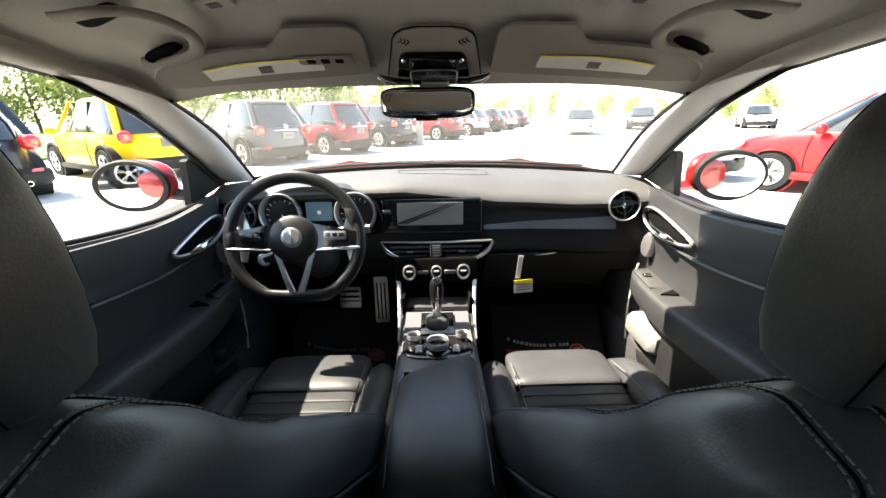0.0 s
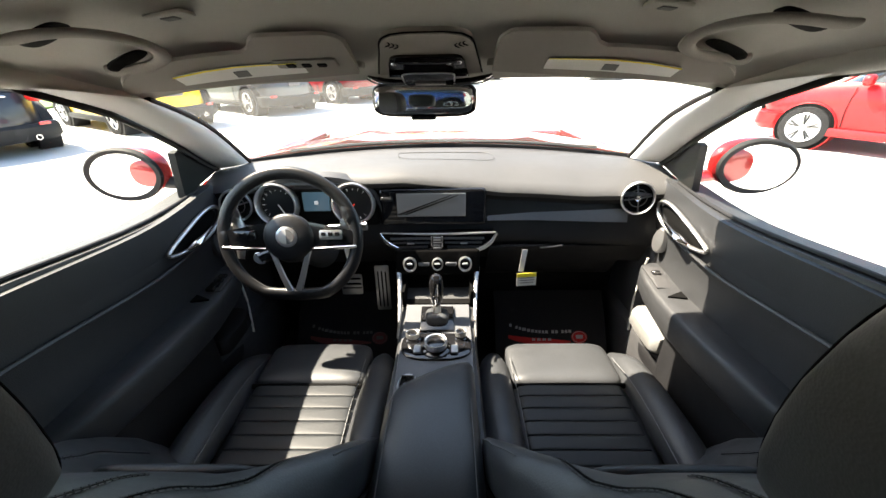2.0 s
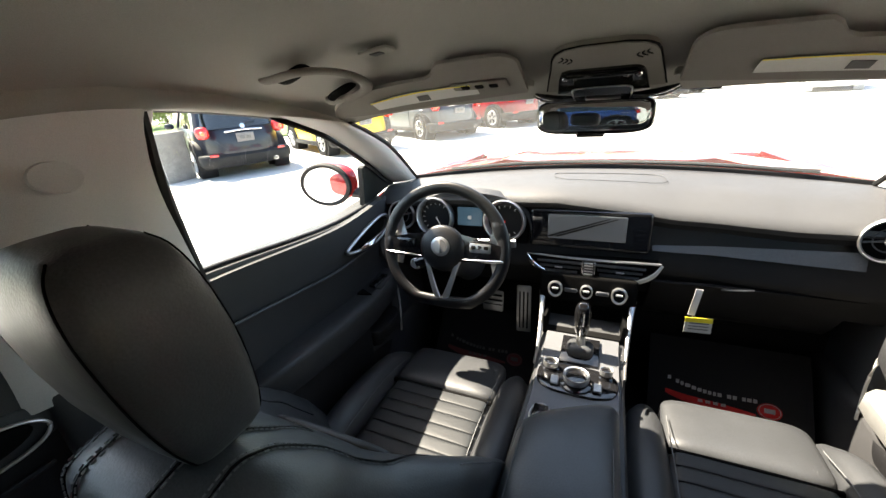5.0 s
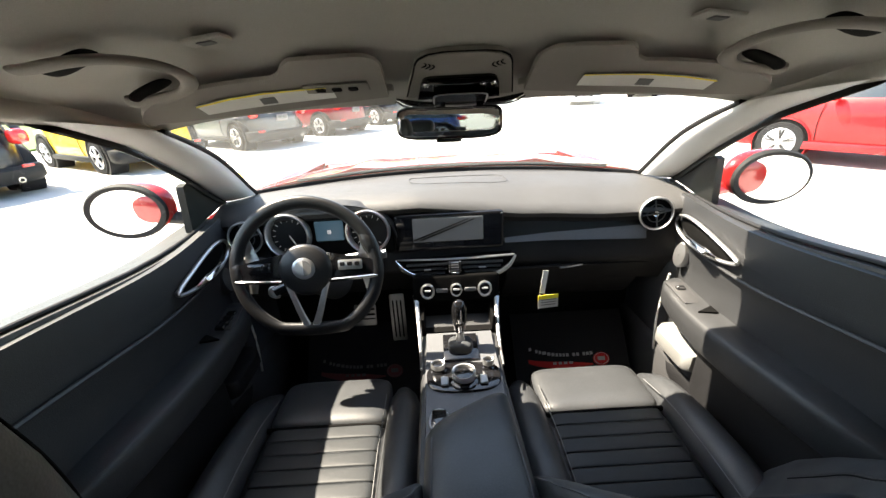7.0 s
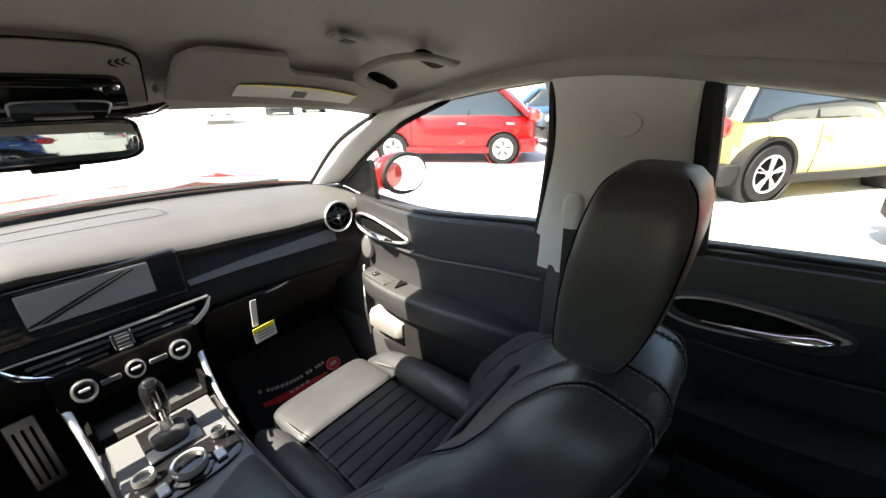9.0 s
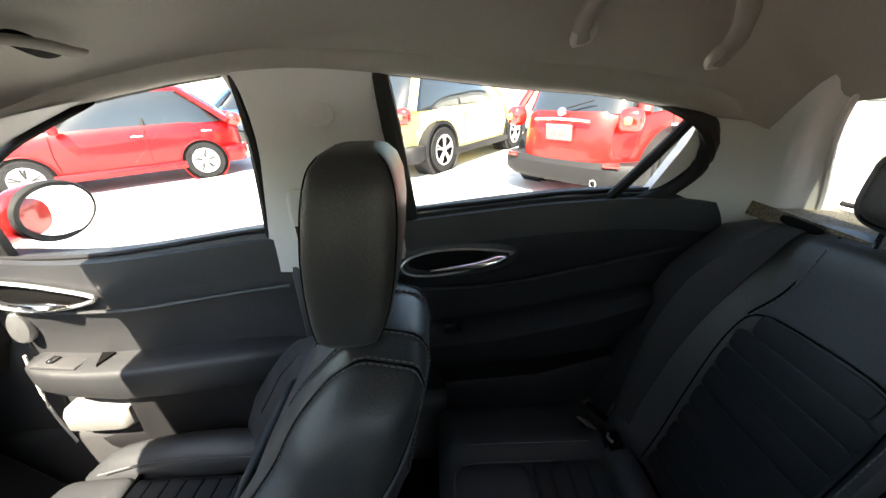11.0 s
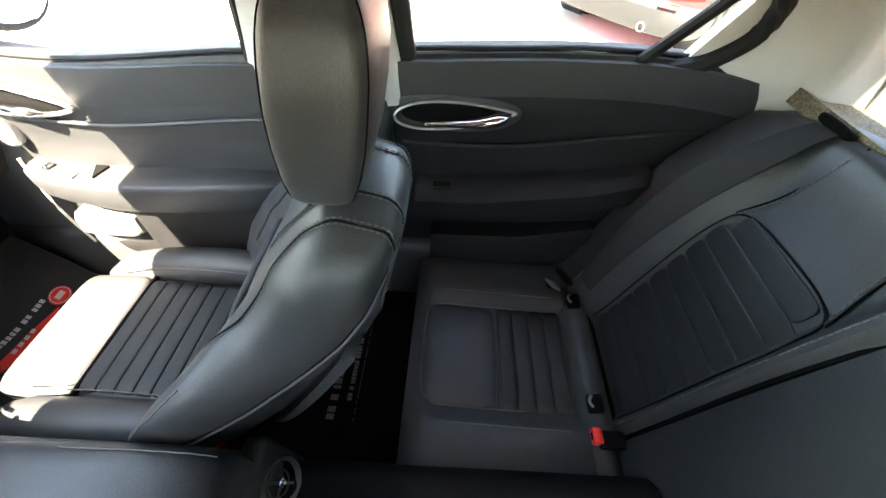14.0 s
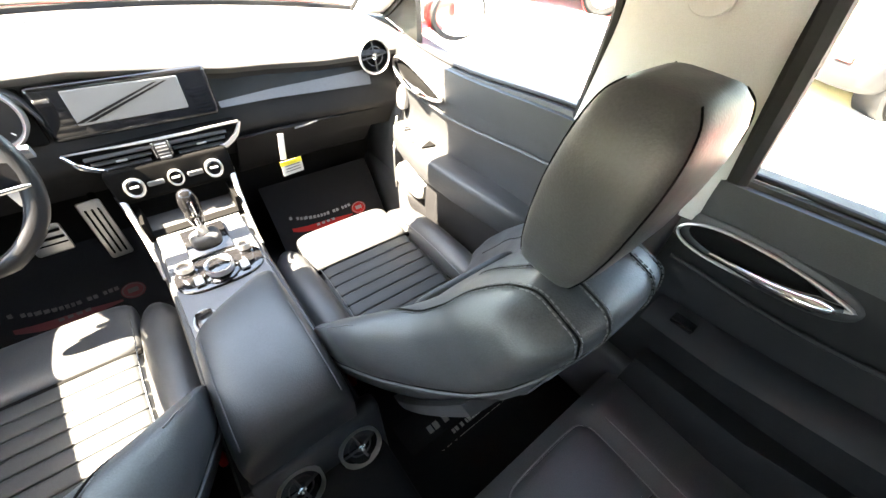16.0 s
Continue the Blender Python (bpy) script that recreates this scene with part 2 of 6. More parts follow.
def box(c, s, bev=0.006, seg=2, turn=None, bm=None):
    """A block at c of size s with rounded edges; turn: degrees about x, y, z."""
    bm = bm or bmesh.new()
    r = bmesh.ops.create_cube(bm, size=1.0)
    v = r["verts"]
    bmesh.ops.scale(bm, vec=s, verts=v)
    if bev:
        e = list({e for a in v for e in a.link_edges})
        out = bmesh.ops.bevel(bm, geom=e, offset=min(bev, min(s) * 0.49), segments=seg, affect="EDGES", profile=0.5)
        v = list({a for f in out["faces"] for a in f.verts} | {a for a in v if a.is_valid})
    m = Matrix.Translation(c)
    if turn:
        m = m @ Euler([radians(a) for a in turn]).to_matrix().to_4x4()
    bmesh.ops.transform(bm, matrix=m, verts=v)
    return bm


def cushion(c, s, turn=None, n=20, px=3.2, pz=3.2, bm=None, taper=0.0, lean=0.0):
    """A stuffed block (superellipsoid) at c of full size s."""
    bm = bm or bmesh.new()

    def pw(v, p):
        return math.copysign(abs(v) ** (2.0 / p), v)

    rows = []
    for i in range(n + 1):
        a = -math.pi / 2 + math.pi * i / n
        row = []
        for j in range(2 * n):
            b = 2 * math.pi * j / (2 * n)
            x, y, z = pw(math.cos(a), pz) * pw(math.cos(b), px), pw(math.cos(a), pz) * pw(math.sin(b), px), pw(math.sin(a), pz)
            k = 1 + taper * z
            row.append(bm.verts.new((x * s[0] / 2 * k, y * s[1] / 2 * k + lean * z, z * s[2] / 2)))
        rows.append(row)
    for i in range(n):
        for j in range(2 * n):
            k = (j + 1) % (2 * n)
            bm.faces.new((rows[i][j], rows[i][k], rows[i + 1][k], rows[i + 1][j]))
    m = Matrix.Translation(c)
    if turn:
        m = m @ Euler([radians(a) for a in turn]).to_matrix().to_4x4()
    bmesh.ops.transform(bm, matrix=m, verts=[v for r in rows for v in r])
    return bm


def loft(rings, closed=True, caps=True, bm=None):
    """Skins a row of rings with the same number of points."""
    bm = bm or bmesh.new()
    rv = [[bm.verts.new(p) for p in ring] for ring in rings]
    n = len(rv[0])
    for a, b in zip(rv, rv[1:]):
        for j in range(n if closed else n - 1):
            k = (j + 1) % n
            bm.faces.new((a[j], a[k], b[k], b[j]))
    if caps and closed:
        bm.faces.new(rv[0][::-1])
        bm.faces.new(rv[-1])
    return bm


def smooth_path(pts, n):
    """A Catmull-Rom line through pts with n steps a span."""
    p = [Vector(a) for a in pts]
    p = [2 * p[0] - p[1], *p, 2 * p[-1] - p[-2]]
    out = []
    for i in range(1, len(p) - 2):
        for k in range(n):
            t = k / n
            a, b, c, d = p[i - 1], p[i], p[i + 1], p[i + 2]
            out.append(0.5 * (2 * b + (c - a) * t + (2 * a - 5 * b + 4 * c - d) * t * t + (3 * b - a - 3 * c + d) * t ** 3))
    out.append(p[-2])
    return out


def tube(pts, r, n=8, steps=6, loop=False, bm=None, squash=1.0, up=(0, 0, 1)):
    """A round or flattened bar along pts; r is one radius or one for each point."""
    bm = bm or bmesh.new()
    if loop:
        line = [Vector(a) for a in pts]
    else:
        line = smooth_path(pts, steps) if steps > 1 else [Vector(a) for a in pts]
    rs = r if isinstance(r, (list, tuple)) else [r] * len(pts)
    rings = []
    for i, p in enumerate(line):
        if loop:
            d = line[(i + 1) % len(line)] - line[i - 1]
        else:
            d = line[min(i + 1, len(line) - 1)] - line[max(i - 1, 0)]
        d.normalize()
        s = d.cross(Vector(up))
        if s.length < 1e-4:
            s = d.cross(Vector((1, 0, 0)))
        s.normalize()
        u = s.cross(d)
        q = i / max(1, len(line) - 1) * (len(rs) - 1)
        k = min(int(q), len(rs) - 2) if len(rs) > 1 else 0
        rad = rs[k] + (rs[min(k + 1, len(rs) - 1)] - rs[k]) * (q - k)
        rings.append([p + rad * (math.cos(2 * math.pi * j / n) * s + squash * math.sin(2 * math.pi * j / n) * u) for j in range(n)])
    if loop:
        rings.append(rings[0])
    return loft(rings, True, not loop, bm)


def lathe(profile, m, n=32, bm=None):
    """Turns (radius, height) pairs round the z axis of m."""
    bm = bm or bmesh.new()
    rings = [[m @ Vector((r * math.cos(2 * math.pi * j / n), r * math.sin(2 * math.pi * j / n), h)) for j in range(n)] for r, h in profile]
    bm = loft(rings, True, False, bm)
    return bm


def sheet(fn, nu, nv, thick, bm=None):
    """A curved panel: fn(u, v) gives its face for u, v in 0..1; thick is a vector or a number along z."""
    bm = bm or bmesh.new()
    off = Vector((0, 0, thick)) if isinstance(thick, (int, float)) else Vector(thick)
    a = [[bm.verts.new(fn(i / nu, j / nv)) for j in range(nv + 1)] for i in range(nu + 1)]
    b = [[bm.verts.new(Vector(fn(i / nu, j / nv)) + off) for j in range(nv + 1)] for i in range(nu + 1)]
    for i in range(nu):
        for j in range(nv):
            bm.faces.new((a[i][j], a[i + 1][j], a[i + 1][j + 1], a[i][j + 1]))
            bm.faces.new((b[i][j], b[i][j + 1], b[i + 1][j + 1], b[i + 1][j]))
    for i in range(nu):
        bm.faces.new((a[i][0], b[i][0], b[i + 1][0], a[i + 1][0]))
        bm.faces.new((a[i][nv], a[i + 1][nv], b[i + 1][nv], b[i][nv]))
    for j in range(nv):
        bm.faces.new((a[0][j], a[0][j + 1], b[0][j + 1], b[0][j]))
        bm.faces.new((a[nu][j], b[nu][j], b[nu][j + 1], a[nu][j + 1]))
    return bm


def plate(points, thick, bm=None):
    """A flat panel with the outline points, pushed out along the vector thick."""
    off = Vector(thick)
    return loft([[Vector(p) for p in points], [Vector(p) + off for p in points]], True, True, bm)


def aim(c, normal, spin=0.0):
    """A frame at c whose z axis points along normal."""
    return Matrix.Translation(c) @ Vector(normal).to_track_quat("Z", "Y").to_matrix().to_4x4() @ Matrix.Rotation(radians(spin), 4, "Z")


def stitches(path, run=0.0055, gap=0.0028, r=0.0011):
    """Short threads in a row along a line of points."""
    bm = bmesh.new()
    left, on = 0.0, True
    line = [Vector(p) for p in path]
    pos, i, a = 0.0, 0, line[0]
    while i < len(line) - 1:
        want = run if on else gap
        b, q = a, want
        while i < len(line) - 1 and q > 0:
            d = (line[i + 1] - b).length
            if d > q:
                b = b + (line[i + 1] - b) * (q / d)
                q = 0
            else:
                b, q, i = line[i + 1], q - d, i + 1
        if on and (b - a).length > 0.002:
            tube([a, b], r, 5, 1, bm=bm)
        a, on = b, not on
    return bm


# ---- the cabin's shell ----
ROOF_Y = [(-0.90, 1.035), (-0.86, 1.07), (-0.80, 1.17), (-0.74, 1.275), (-0.66, 1.375), (-0.56, 1.43), (-0.2, 1.43), (0.15, 1.415), (0.30, 1.385), (0.42, 1.345), (0.52, 1.295), (0.62, 1.255)]
RAIL_Y = [(-0.90, 1.00), (-0.80, 1.01), (-0.74, 1.025), (-0.66, 1.06), (-0.56, 1.10), (-0.45, 1.145), (-0.3, 1.185), (-0.1, 1.225), (0.1, 1.25), (0.4, 1.25), (0.52, 1.235), (0.62, 1.215)]


def roof_in(x, y):
    """Height of the headliner's face."""
    c, r = line_at(ROOF_Y, y), line_at(RAIL_Y, y)
    q = min(1.0, abs(x) / 0.62)
    return r + (c - r) * (1 - q ** 4.2)


def roof_end(x):
    """Where the headliner ends above the rear window."""
    return -0.875 + 0.085 * (abs(x) / 0.62) ** 3


def ceiling_at(x, v):
    y = roof_end(x) + (0.62 - roof_end(x)) * v
    return (x, y, roof_in(x, y))


headliner = solo("ceiling", sheet(lambda u, v: ceiling_at(0.62 * math.sin(math.pi * (u - 0.5)), v), 64, 90, 0.03),
                 LINER, "grey-beige cloth headliner of a saloon car", "headliner", kind="structure")
BELT = [(-0.75, 0.875), (-0.63, 0.895), (-0.50, 0.918), (-0.35, 0.935), (-0.14, 0.930), (0.2, 0.928), (0.85, 0.945), (1.0, 0.945)]


def belt(y):
    return eased(BELT, y)


floor = thing("floor", (0, 0.2, 0.28), "black carpeted floor pan of the car", "car floor", kind="structure")
plan = as_is
part("carpet", box((0, 0.15, 0.200), (1.42, 2.3, 0.06), 0.01), CARPET, floor)
plan = cabin_plan
part("tunnel", box((0, 0.2, 0.37), (0.26, 1.9, 0.2), 0.05, 3), CARPET, floor)
part("firewall", box((0, 1.34, 0.53), (1.5, 0.08, 0.74), 0.02), CARPET, floor)
part("sill", box((0.715, 0.25, 0.31), (0.10, 2.4, 0.28), 0.03, 3), HARD, floor)
part("sill", box((-0.715, 0.25, 0.31), (0.10, 2.4, 0.28), 0.03, 3), HARD, floor)
part("bulkhead", box((0, -0.95, 0.58), (1.4, 0.06, 0.56), 0.02), CARPET, floor)

# outer skin: bonnet, wings, roof and tail, in red
body = thing("car_body", (0, 0.5, 0.6), "glossy red bodywork of the saloon car", "car body", kind="structure")
part("bonnet", sheet(lambda u, v: ((-0.74 + 1.48 * u) * (1 - 0.10 * v), 1.325 + 0.145 * (1 - (2 * u - 1) ** 2) + 1.0 * v,
                                   0.955 + 0.022 * (1 - (2 * u - 1) ** 2) - 0.16 * v ** 1.5 - 0.03 * (2 * u - 1) ** 4 + 0.03 * v * (1 - v)
                                   + 0.012 * math.exp(-((abs(2 * u - 1) - 0.45) / 0.06) ** 2)), 40, 16, -0.02), PAINT_RED, body)
for sx in (-1, 1):
    part("wing", sheet(lambda u, v: (sx * (0.745 + 0.15 * math.sin(math.pi * min(1, v * 1.3) / 2)), 1.02 + 1.45 * u, 0.93 - 0.07 * u - 0.6 * v), 16, 8, (-sx * 0.02, 0, -0.02)), PAINT_RED, body)
    part("door_skin", sheet(lambda u, v: (sx * (0.83 + 0.05 * math.sin(math.pi * v)), -0.64 + 1.64 * u, 0.83 - 0.55 * v), 16, 8, (-sx * 0.02, 0, 0)), PAINT_RED, body)
    part("cant_rail", tube([(sx * 0.690, y, line_at(RAIL_Y, y) + 0.045) for y in (-0.56, -0.45, -0.3, -0.1, 0.1, 0.4, 0.52, 0.62)], 0.042, 10, 3), PAINT_RED, body)
part("roof_skin", sheet(lambda u, v: (-0.66 + 1.32 * u, roof_end(0.94 * (-0.66 + 1.32 * u)) + (0.64 - roof_end(0.94 * (-0.66 + 1.32 * u))) * v, roof_in(0.94 * (-0.66 + 1.32 * u), roof_end(0.94 * (-0.66 + 1.32 * u)) + (0.64 - roof_end(0.94 * (-0.66 + 1.32 * u))) * v) + 0.045), 24, 24, 0.012), PAINT_RED, body)
for sx in (-1, 1):
    part("side_skirt", sheet(lambda u, v: (sx * (0.84 - 0.06 * v), -1.98 + 4.42 * u, 0.34 - 0.24 * v), 12, 4, (-sx * 0.02, 0, 0)), PAINT_RED, body)
    for y in (1.72, -1.18):
        m = aim((sx * 0.80, y, 0.275), (sx, 0, 0))
        w = part("road_wheel", lathe([(0.22, -0.10), (0.31, -0.10), (0.335, -0.07), (0.335, 0.06), (0.31, 0.09), (0.24, 0.092), (0.22, 0.07), (0.001, 0.06)], m, 36), TYRE, body, "black tyre on an alloy wheel")
        for k in range(5):
            q = m @ Matrix.Rotation(2 * math.pi * k / 5, 4, "Z")
            part("spoke", tube([q @ Vector((0.03, 0, 0.085)), q @ Vector((0.225, 0, 0.080))], [0.03, 0.022], 8, 1, squash=0.5), RIM, w)
part("front_panel", box((0, 2.44, 0.50), (1.5, 0.08, 0.66), 0.04, 3), PAINT_RED, body)
part("boot_lid", sheet(lambda u, v: (-0.70 + 1.40 * u, -1.00 - 1.0 * v, 0.60 - 0.03 * v - 0.06 * (2 * u - 1) ** 4), 20, 6, -0.02), PAINT_RED, body)
part("tail_panel", box((0, -1.98, 0.42), (1.5, 0.06, 0.60), 0.03, 3), PAINT_RED, body)
for sx in (-1, 1):
    part("rear_quarter", sheet(lambda u, v: (sx * (0.72 + 0.13 * v), -0.62 - 1.38 * u, 0.80 - 0.11 * min(1.0, u * 3) - 0.45 * v), 8, 6, (-sx * 0.02, 0, 0)), PAINT_RED, body)

for sx in (-1, 1):
    solo("roof_rail_trim", tube([(sx * 0.635, y, line_at(RAIL_Y, y) + 0.010) for y in (-0.73, -0.66, -0.56, -0.45, -0.3, -0.1, 0.1, 0.4, 0.52, 0.62)], [0.006, 0.028, 0.034, 0.034, 0.034, 0.034, 0.034, 0.034, 0.034, 0.034], 12, 4, squash=0.8), LINER, "cloth covered roof rail above the doors", "roof rail", kind="structure")
    solo("window_seal", tube([(sx * 0.655, y, line_at(RAIL_Y, y) - 0.006) for y in (-0.62, -0.56, -0.45, -0.3, -0.1, 0.1, 0.4, 0.52, 0.60)], 0.013, 8, 4), RUBBER, "black rubber seal above the side windows", "window seal", kind="structure")
    solo("kick_panel", box((sx * 0.70, 1.12, 0.575), (0.03, 0.42, 0.73), 0.01, 2), HARD, "black plastic footwell side panel", "kick panel", kind="structure")

# windscreen and its cowl
WS_BASE, WS_TOP = [(-0.675, 1.30, 0.945), (0, 1.44, 0.962), (0.675, 1.30, 0.945)], [(-0.61, 0.60, 1.225), (0, 0.625, 1.25), (0.61, 0.60, 1.225)]


def bow(a, u):
    return Vector(a[0]).lerp(Vector(a[2]), u) + (Vector(a[1]) - (Vector(a[0]) + Vector(a[2])) / 2) * (1 - (2 * u - 1) ** 2)


def screen_at(u, v, lift=0.0):
    p = bow(WS_BASE, u).lerp(bow(WS_TOP, u), v)
    return p + Vector((0, 0.35, 0.6)) * (0.06 * math.sin(math.pi * v) + lift)


ws = thing("window_1", (0, 1.1, 1.1), "clear laminated windscreen with a black edge band", "windscreen", kind="structure")
pane = part("pane", sheet(lambda u, v: screen_at(u, v), 24, 12, (0, 0.002, 0.004)), SCREEN_GLASS, ws)
pane.visible_shadow = False
for u in (0.012, 0.988):
    part("edge_band", tube([screen_at(u, v / 10) + Vector((0, -0.006, -0.004)) for v in range(11)], 0.008, 8, 2), RUBBER, ws, "black edge band")
part("cowl", sheet(lambda u, v: bow(WS_BASE, u) + Vector((0, 0.006 + 0.016 * v, 0.002 - 0.004 * v)), 24, 3, -0.02), TRIM, ws, "black plastic cowl")
for k, (x0, x1) in enumerate(((-0.55, 0.02), (-0.02, 0.58))):
    a, b = bow(WS_BASE, (x0 + 0.7) / 1.4), bow(WS_BASE, (x1 + 0.7) / 1.4)
    up = Vector((0, 0.004, 0.012))
    part("wiper", tube([a + up, (a + b) / 2 + up + Vector((0, 0, 0.006)), b + up], 0.006, 6, 4), TRIM, ws)

# pillars
for sx in (-1, 1):
    a, b = Vector((sx * 0.705, 1.30, 0.95)), Vector((sx * 0.605, 0.58, 1.235))
    pil = thing("a_pillar_trim", (sx * 0.66, 1.0, 1.08), "pale grey windscreen pillar trim", "pillar trim", "pillars", "structure")
    def trim_at(u, v):
        """The trim's inner face, u from the glass edge to the door seal, v up the pillar."""
        p = screen_at(0.5 + 0.487 * sx, v) + Vector((0, -0.012, -0.006))
        q = Vector((sx * 0.716, 1.19, 0.945)).lerp(Vector((sx * 0.618, 0.38, 1.236)), v) + Vector((0, 0.0, 0.028)) * math.sin(math.pi * v)
        return p.lerp(q, u) + Vector((-sx * 0.7, -0.6, 0.1)) * (0.030 * math.sin(math.pi * u) ** 0.8)
    part("trim", sheet(trim_at, 12, 16, (sx * 0.012, 0.012, 0)), PILLAR, pil)
    # black outer pillar and sail panel behind the mirror
    rings = []
    for i in range(13):
        t = i / 12
        c = Vector((sx * 0.722, 1.20, 0.945)).lerp(Vector((sx * 0.632, 0.40, 1.238)), t) + Vector((0, 0.0, 0.028)) * math.sin(math.pi * t)
        rings.append([c + Vector((sx * (0.014 + 0.016 * math.sin(q)), 0.026 * math.cos(q), 0.018 * math.sin(q))) for q in [2 * math.pi * j / 10 for j in range(10)]])
    part("seal", loft(rings), RUBBER, pil, "black window seal")
    part("sail_panel", plate([(sx * 0.715, 0.86, 0.945), (sx * 0.72, 1.20, 0.945), (sx * 0.70, 0.88, 1.075), (sx * 0.70, 0.855, 1.07)], (sx * 0.02, 0, 0)), RUBBER, pil)

    bp = thing("b_pillar_trim", (sx * 0.66, 0.0, 0.9), "pale grey middle pillar trim with a belt guide", "pillar trim", "pillars", "structure")

    def bsec(z):
        t = (z - 0.86) / 0.40
        f = 0.05 * max(0.0, t - 0.55) ** 2 / 0.2
        yf, yb = 0.195 - 0.06 * t + f, -0.140 + 0.05 * t - f
        x = 0.685 - 0.055 * t
        return [(sx * (x - 0.012), yf - 0.03, z), (sx * (x - 0.032 + 0.02 * max(0.0, t)), (yf + yb) / 2 + 0.05, z), (sx * (x - 0.034 + 0.02 * max(0.0, t)), (yf + yb) / 2 - 0.05, z),
                (sx * (x - 0.012), yb + 0.02, z), (sx * (x + 0.012), yb, z), (sx * (x + 0.03), (yf + yb) / 2, z), (sx * (x + 0.012), yf, z)]
    part("trim", loft([bsec(0.84 + 0.40 * i / 10) for i in range(11)]), PILLAR, bp)
    part("lower_trim", box((sx * 0.70, 0.02, 0.60), (0.07, 0.26, 0.54), 0.02, 3), SOFT, bp)
    part("airbag_cap", lathe([(0.001, 0.0), (0.032, 0.0), (0.034, -0.004), (0.030, -0.008)], aim((sx * 0.6165, 0.005, 1.150), (-sx, 0, 0.15)) @ Matrix.Diagonal((0.95, 0.62, 1, 1)), 28), PILLAR, bp)
    part("belt_guide", cushion((sx * 0.640, 0.085, 0.985), (0.030, 0.045, 0.08), None, 10), PILLAR, bp)
    part("front_seal", tube([(sx * 0.705, 0.185, 0.90), (sx * 0.665, 0.155, 1.10), (sx * 0.64, 0.150, 1.235)], 0.014, 8, 5), RUBBER, bp, "black window seal")
    part("rear_seal", tube([(sx * 0.705, -0.145, 0.89), (sx * 0.665, -0.125, 1.10), (sx * 0.64, -0.110, 1.22)], 0.018, 8, 5), RUBBER, bp, "black window seal")
    part("belt_webbing", sheet(lambda u, v: (sx * (0.628 - 0.01 * v), 0.075 + 0.045 * (u - 0.5) - 0.02 * v, 0.955 - 0.50 * v), 3, 10, (sx * 0.002, 0, 0)), WEBBING, bp, "black seat belt")

    cp = thing("c_pillar_trim", (sx * 0.62, -0.8, 1.0), "grey rear pillar trim beside the rear window", "pillar trim", "pillars", "structure")
    plan = as_is
    fore = smooth_path([(0.735, -0.545, 0.72), (0.715, -0.565, 0.84), (0.690, -0.608, 0.94), (0.664, -0.638, 1.02), (0.640, -0.630, 1.10), (0.608, -0.56, 1.19)], 6)
    aft = smooth_path([(0.625, -0.93, 0.78), (0.600, -0.90, 0.90), (0.572, -0.845, 1.00), (0.543, -0.812, 1.065), (0.512, -0.80, 1.13), (0.485, -0.795, 1.19)], 6)

    def rear_trim(u, v):
        """The trim's inner face from the door seal (u 0) to the rear window (u 1)."""
        i = min(len(fore) - 1, round(v * (len(fore) - 1)))
        p = fore[i].lerp(aft[min(len(aft) - 1, i)], u)
        hollow = 0.022 * math.sin(math.pi * u) - 0.016 * math.exp(-((u - 0.80) / 0.10) ** 2)
        return (sx * (p.x + hollow), p.y - 0.4 * hollow, p.z)
    part("trim", sheet(rear_trim, 20, len(fore) - 1, (sx * 0.05, -0.02, 0.0)), PILLAR, cp)
    cap = Vector(rear_trim(0.52, 0.62))
    part("airbag_cap", lathe([(0.001, 0.003), (0.016, 0.003), (0.018, 0.0), (0.015, -0.008)], aim(cap, (-sx, 0.62, 0.35)) @ Matrix.Diagonal((1.3, 0.8, 1, 1)), 24), PILLAR, cp)
    part("window_edge", tube([(sx * p.x, p.y - 0.006, p.z) for p in aft], 0.007, 8, 1), PILLAR, cp)
    plan = cabin_plan
    part("rear_seal", tube([(sx * 0.70, -0.56, 0.885), (sx * 0.695, -0.625, 0.90), (sx * 0.675, -0.675, 0.955), (sx * 0.65, -0.655, 1.03), (sx * 0.635, -0.55, 1.105)], 0.018, 8, 5), RUBBER, cp, "black window seal")
    part("quarter_post", tube([(sx * 0.705, -0.505, 0.885), (sx * 0.67, -0.58, 0.99), (sx * 0.645, -0.625, 1.06)], 0.011, 8, 5), RUBBER, cp, "black window divider")

# side glass
k = 2
for sx in (-1, 1):
    for y0, y1 in ((0.17, 1.1), (-0.64, -0.13)):
        g = thing(f"window_{k}", (sx * 0.7, (y0 + y1) / 2, 1.08), "clear side window glass, closed", "window", "side windows", "structure")
        k += 1
        p = part("pane", sheet(lambda u, v: (sx * (0.722 - 0.075 * v), (y0 + (y1 - y0) * u) - (0.42 * v * u if y1 > 1 else 0), 0.90 + (0.34 if y1 > 1 else 0.22 + 0.12 * u) * v), 6, 6, (sx * 0.004, 0, 0)), CLEAR, g)
        p.visible_shadow = False

# rear window and parcel shelf
rw = thing(f"window_{k}", (0, -1.15, 1.1), "rear window with a thin dark edge, tint added to dim the bench", "rear window", kind="structure")
p = part("pane", sheet(lambda u, v: ((-0.55 + 1.10 * u) * (1 - 0.04 * v), -0.985 + (roof_end((-0.55 + 1.10 * u) * 0.96) + 0.984) * v, 0.875 + (roof_in((-0.55 + 1.10 * u) * 0.96, roof_end((-0.55 + 1.10 * u) * 0.96)) - 0.872) * v), 8, 8, (0, -0.003, 0.003)), TINTED, rw)
part("frame", tube([(-0.60, -0.96, 0.88), (-0.4, -0.985, 0.884), (0, -1.0, 0.888), (0.4, -0.985, 0.884), (0.60, -0.96, 0.88)], 0.005, 8, 5), TRIM, rw, "black rubber edge")
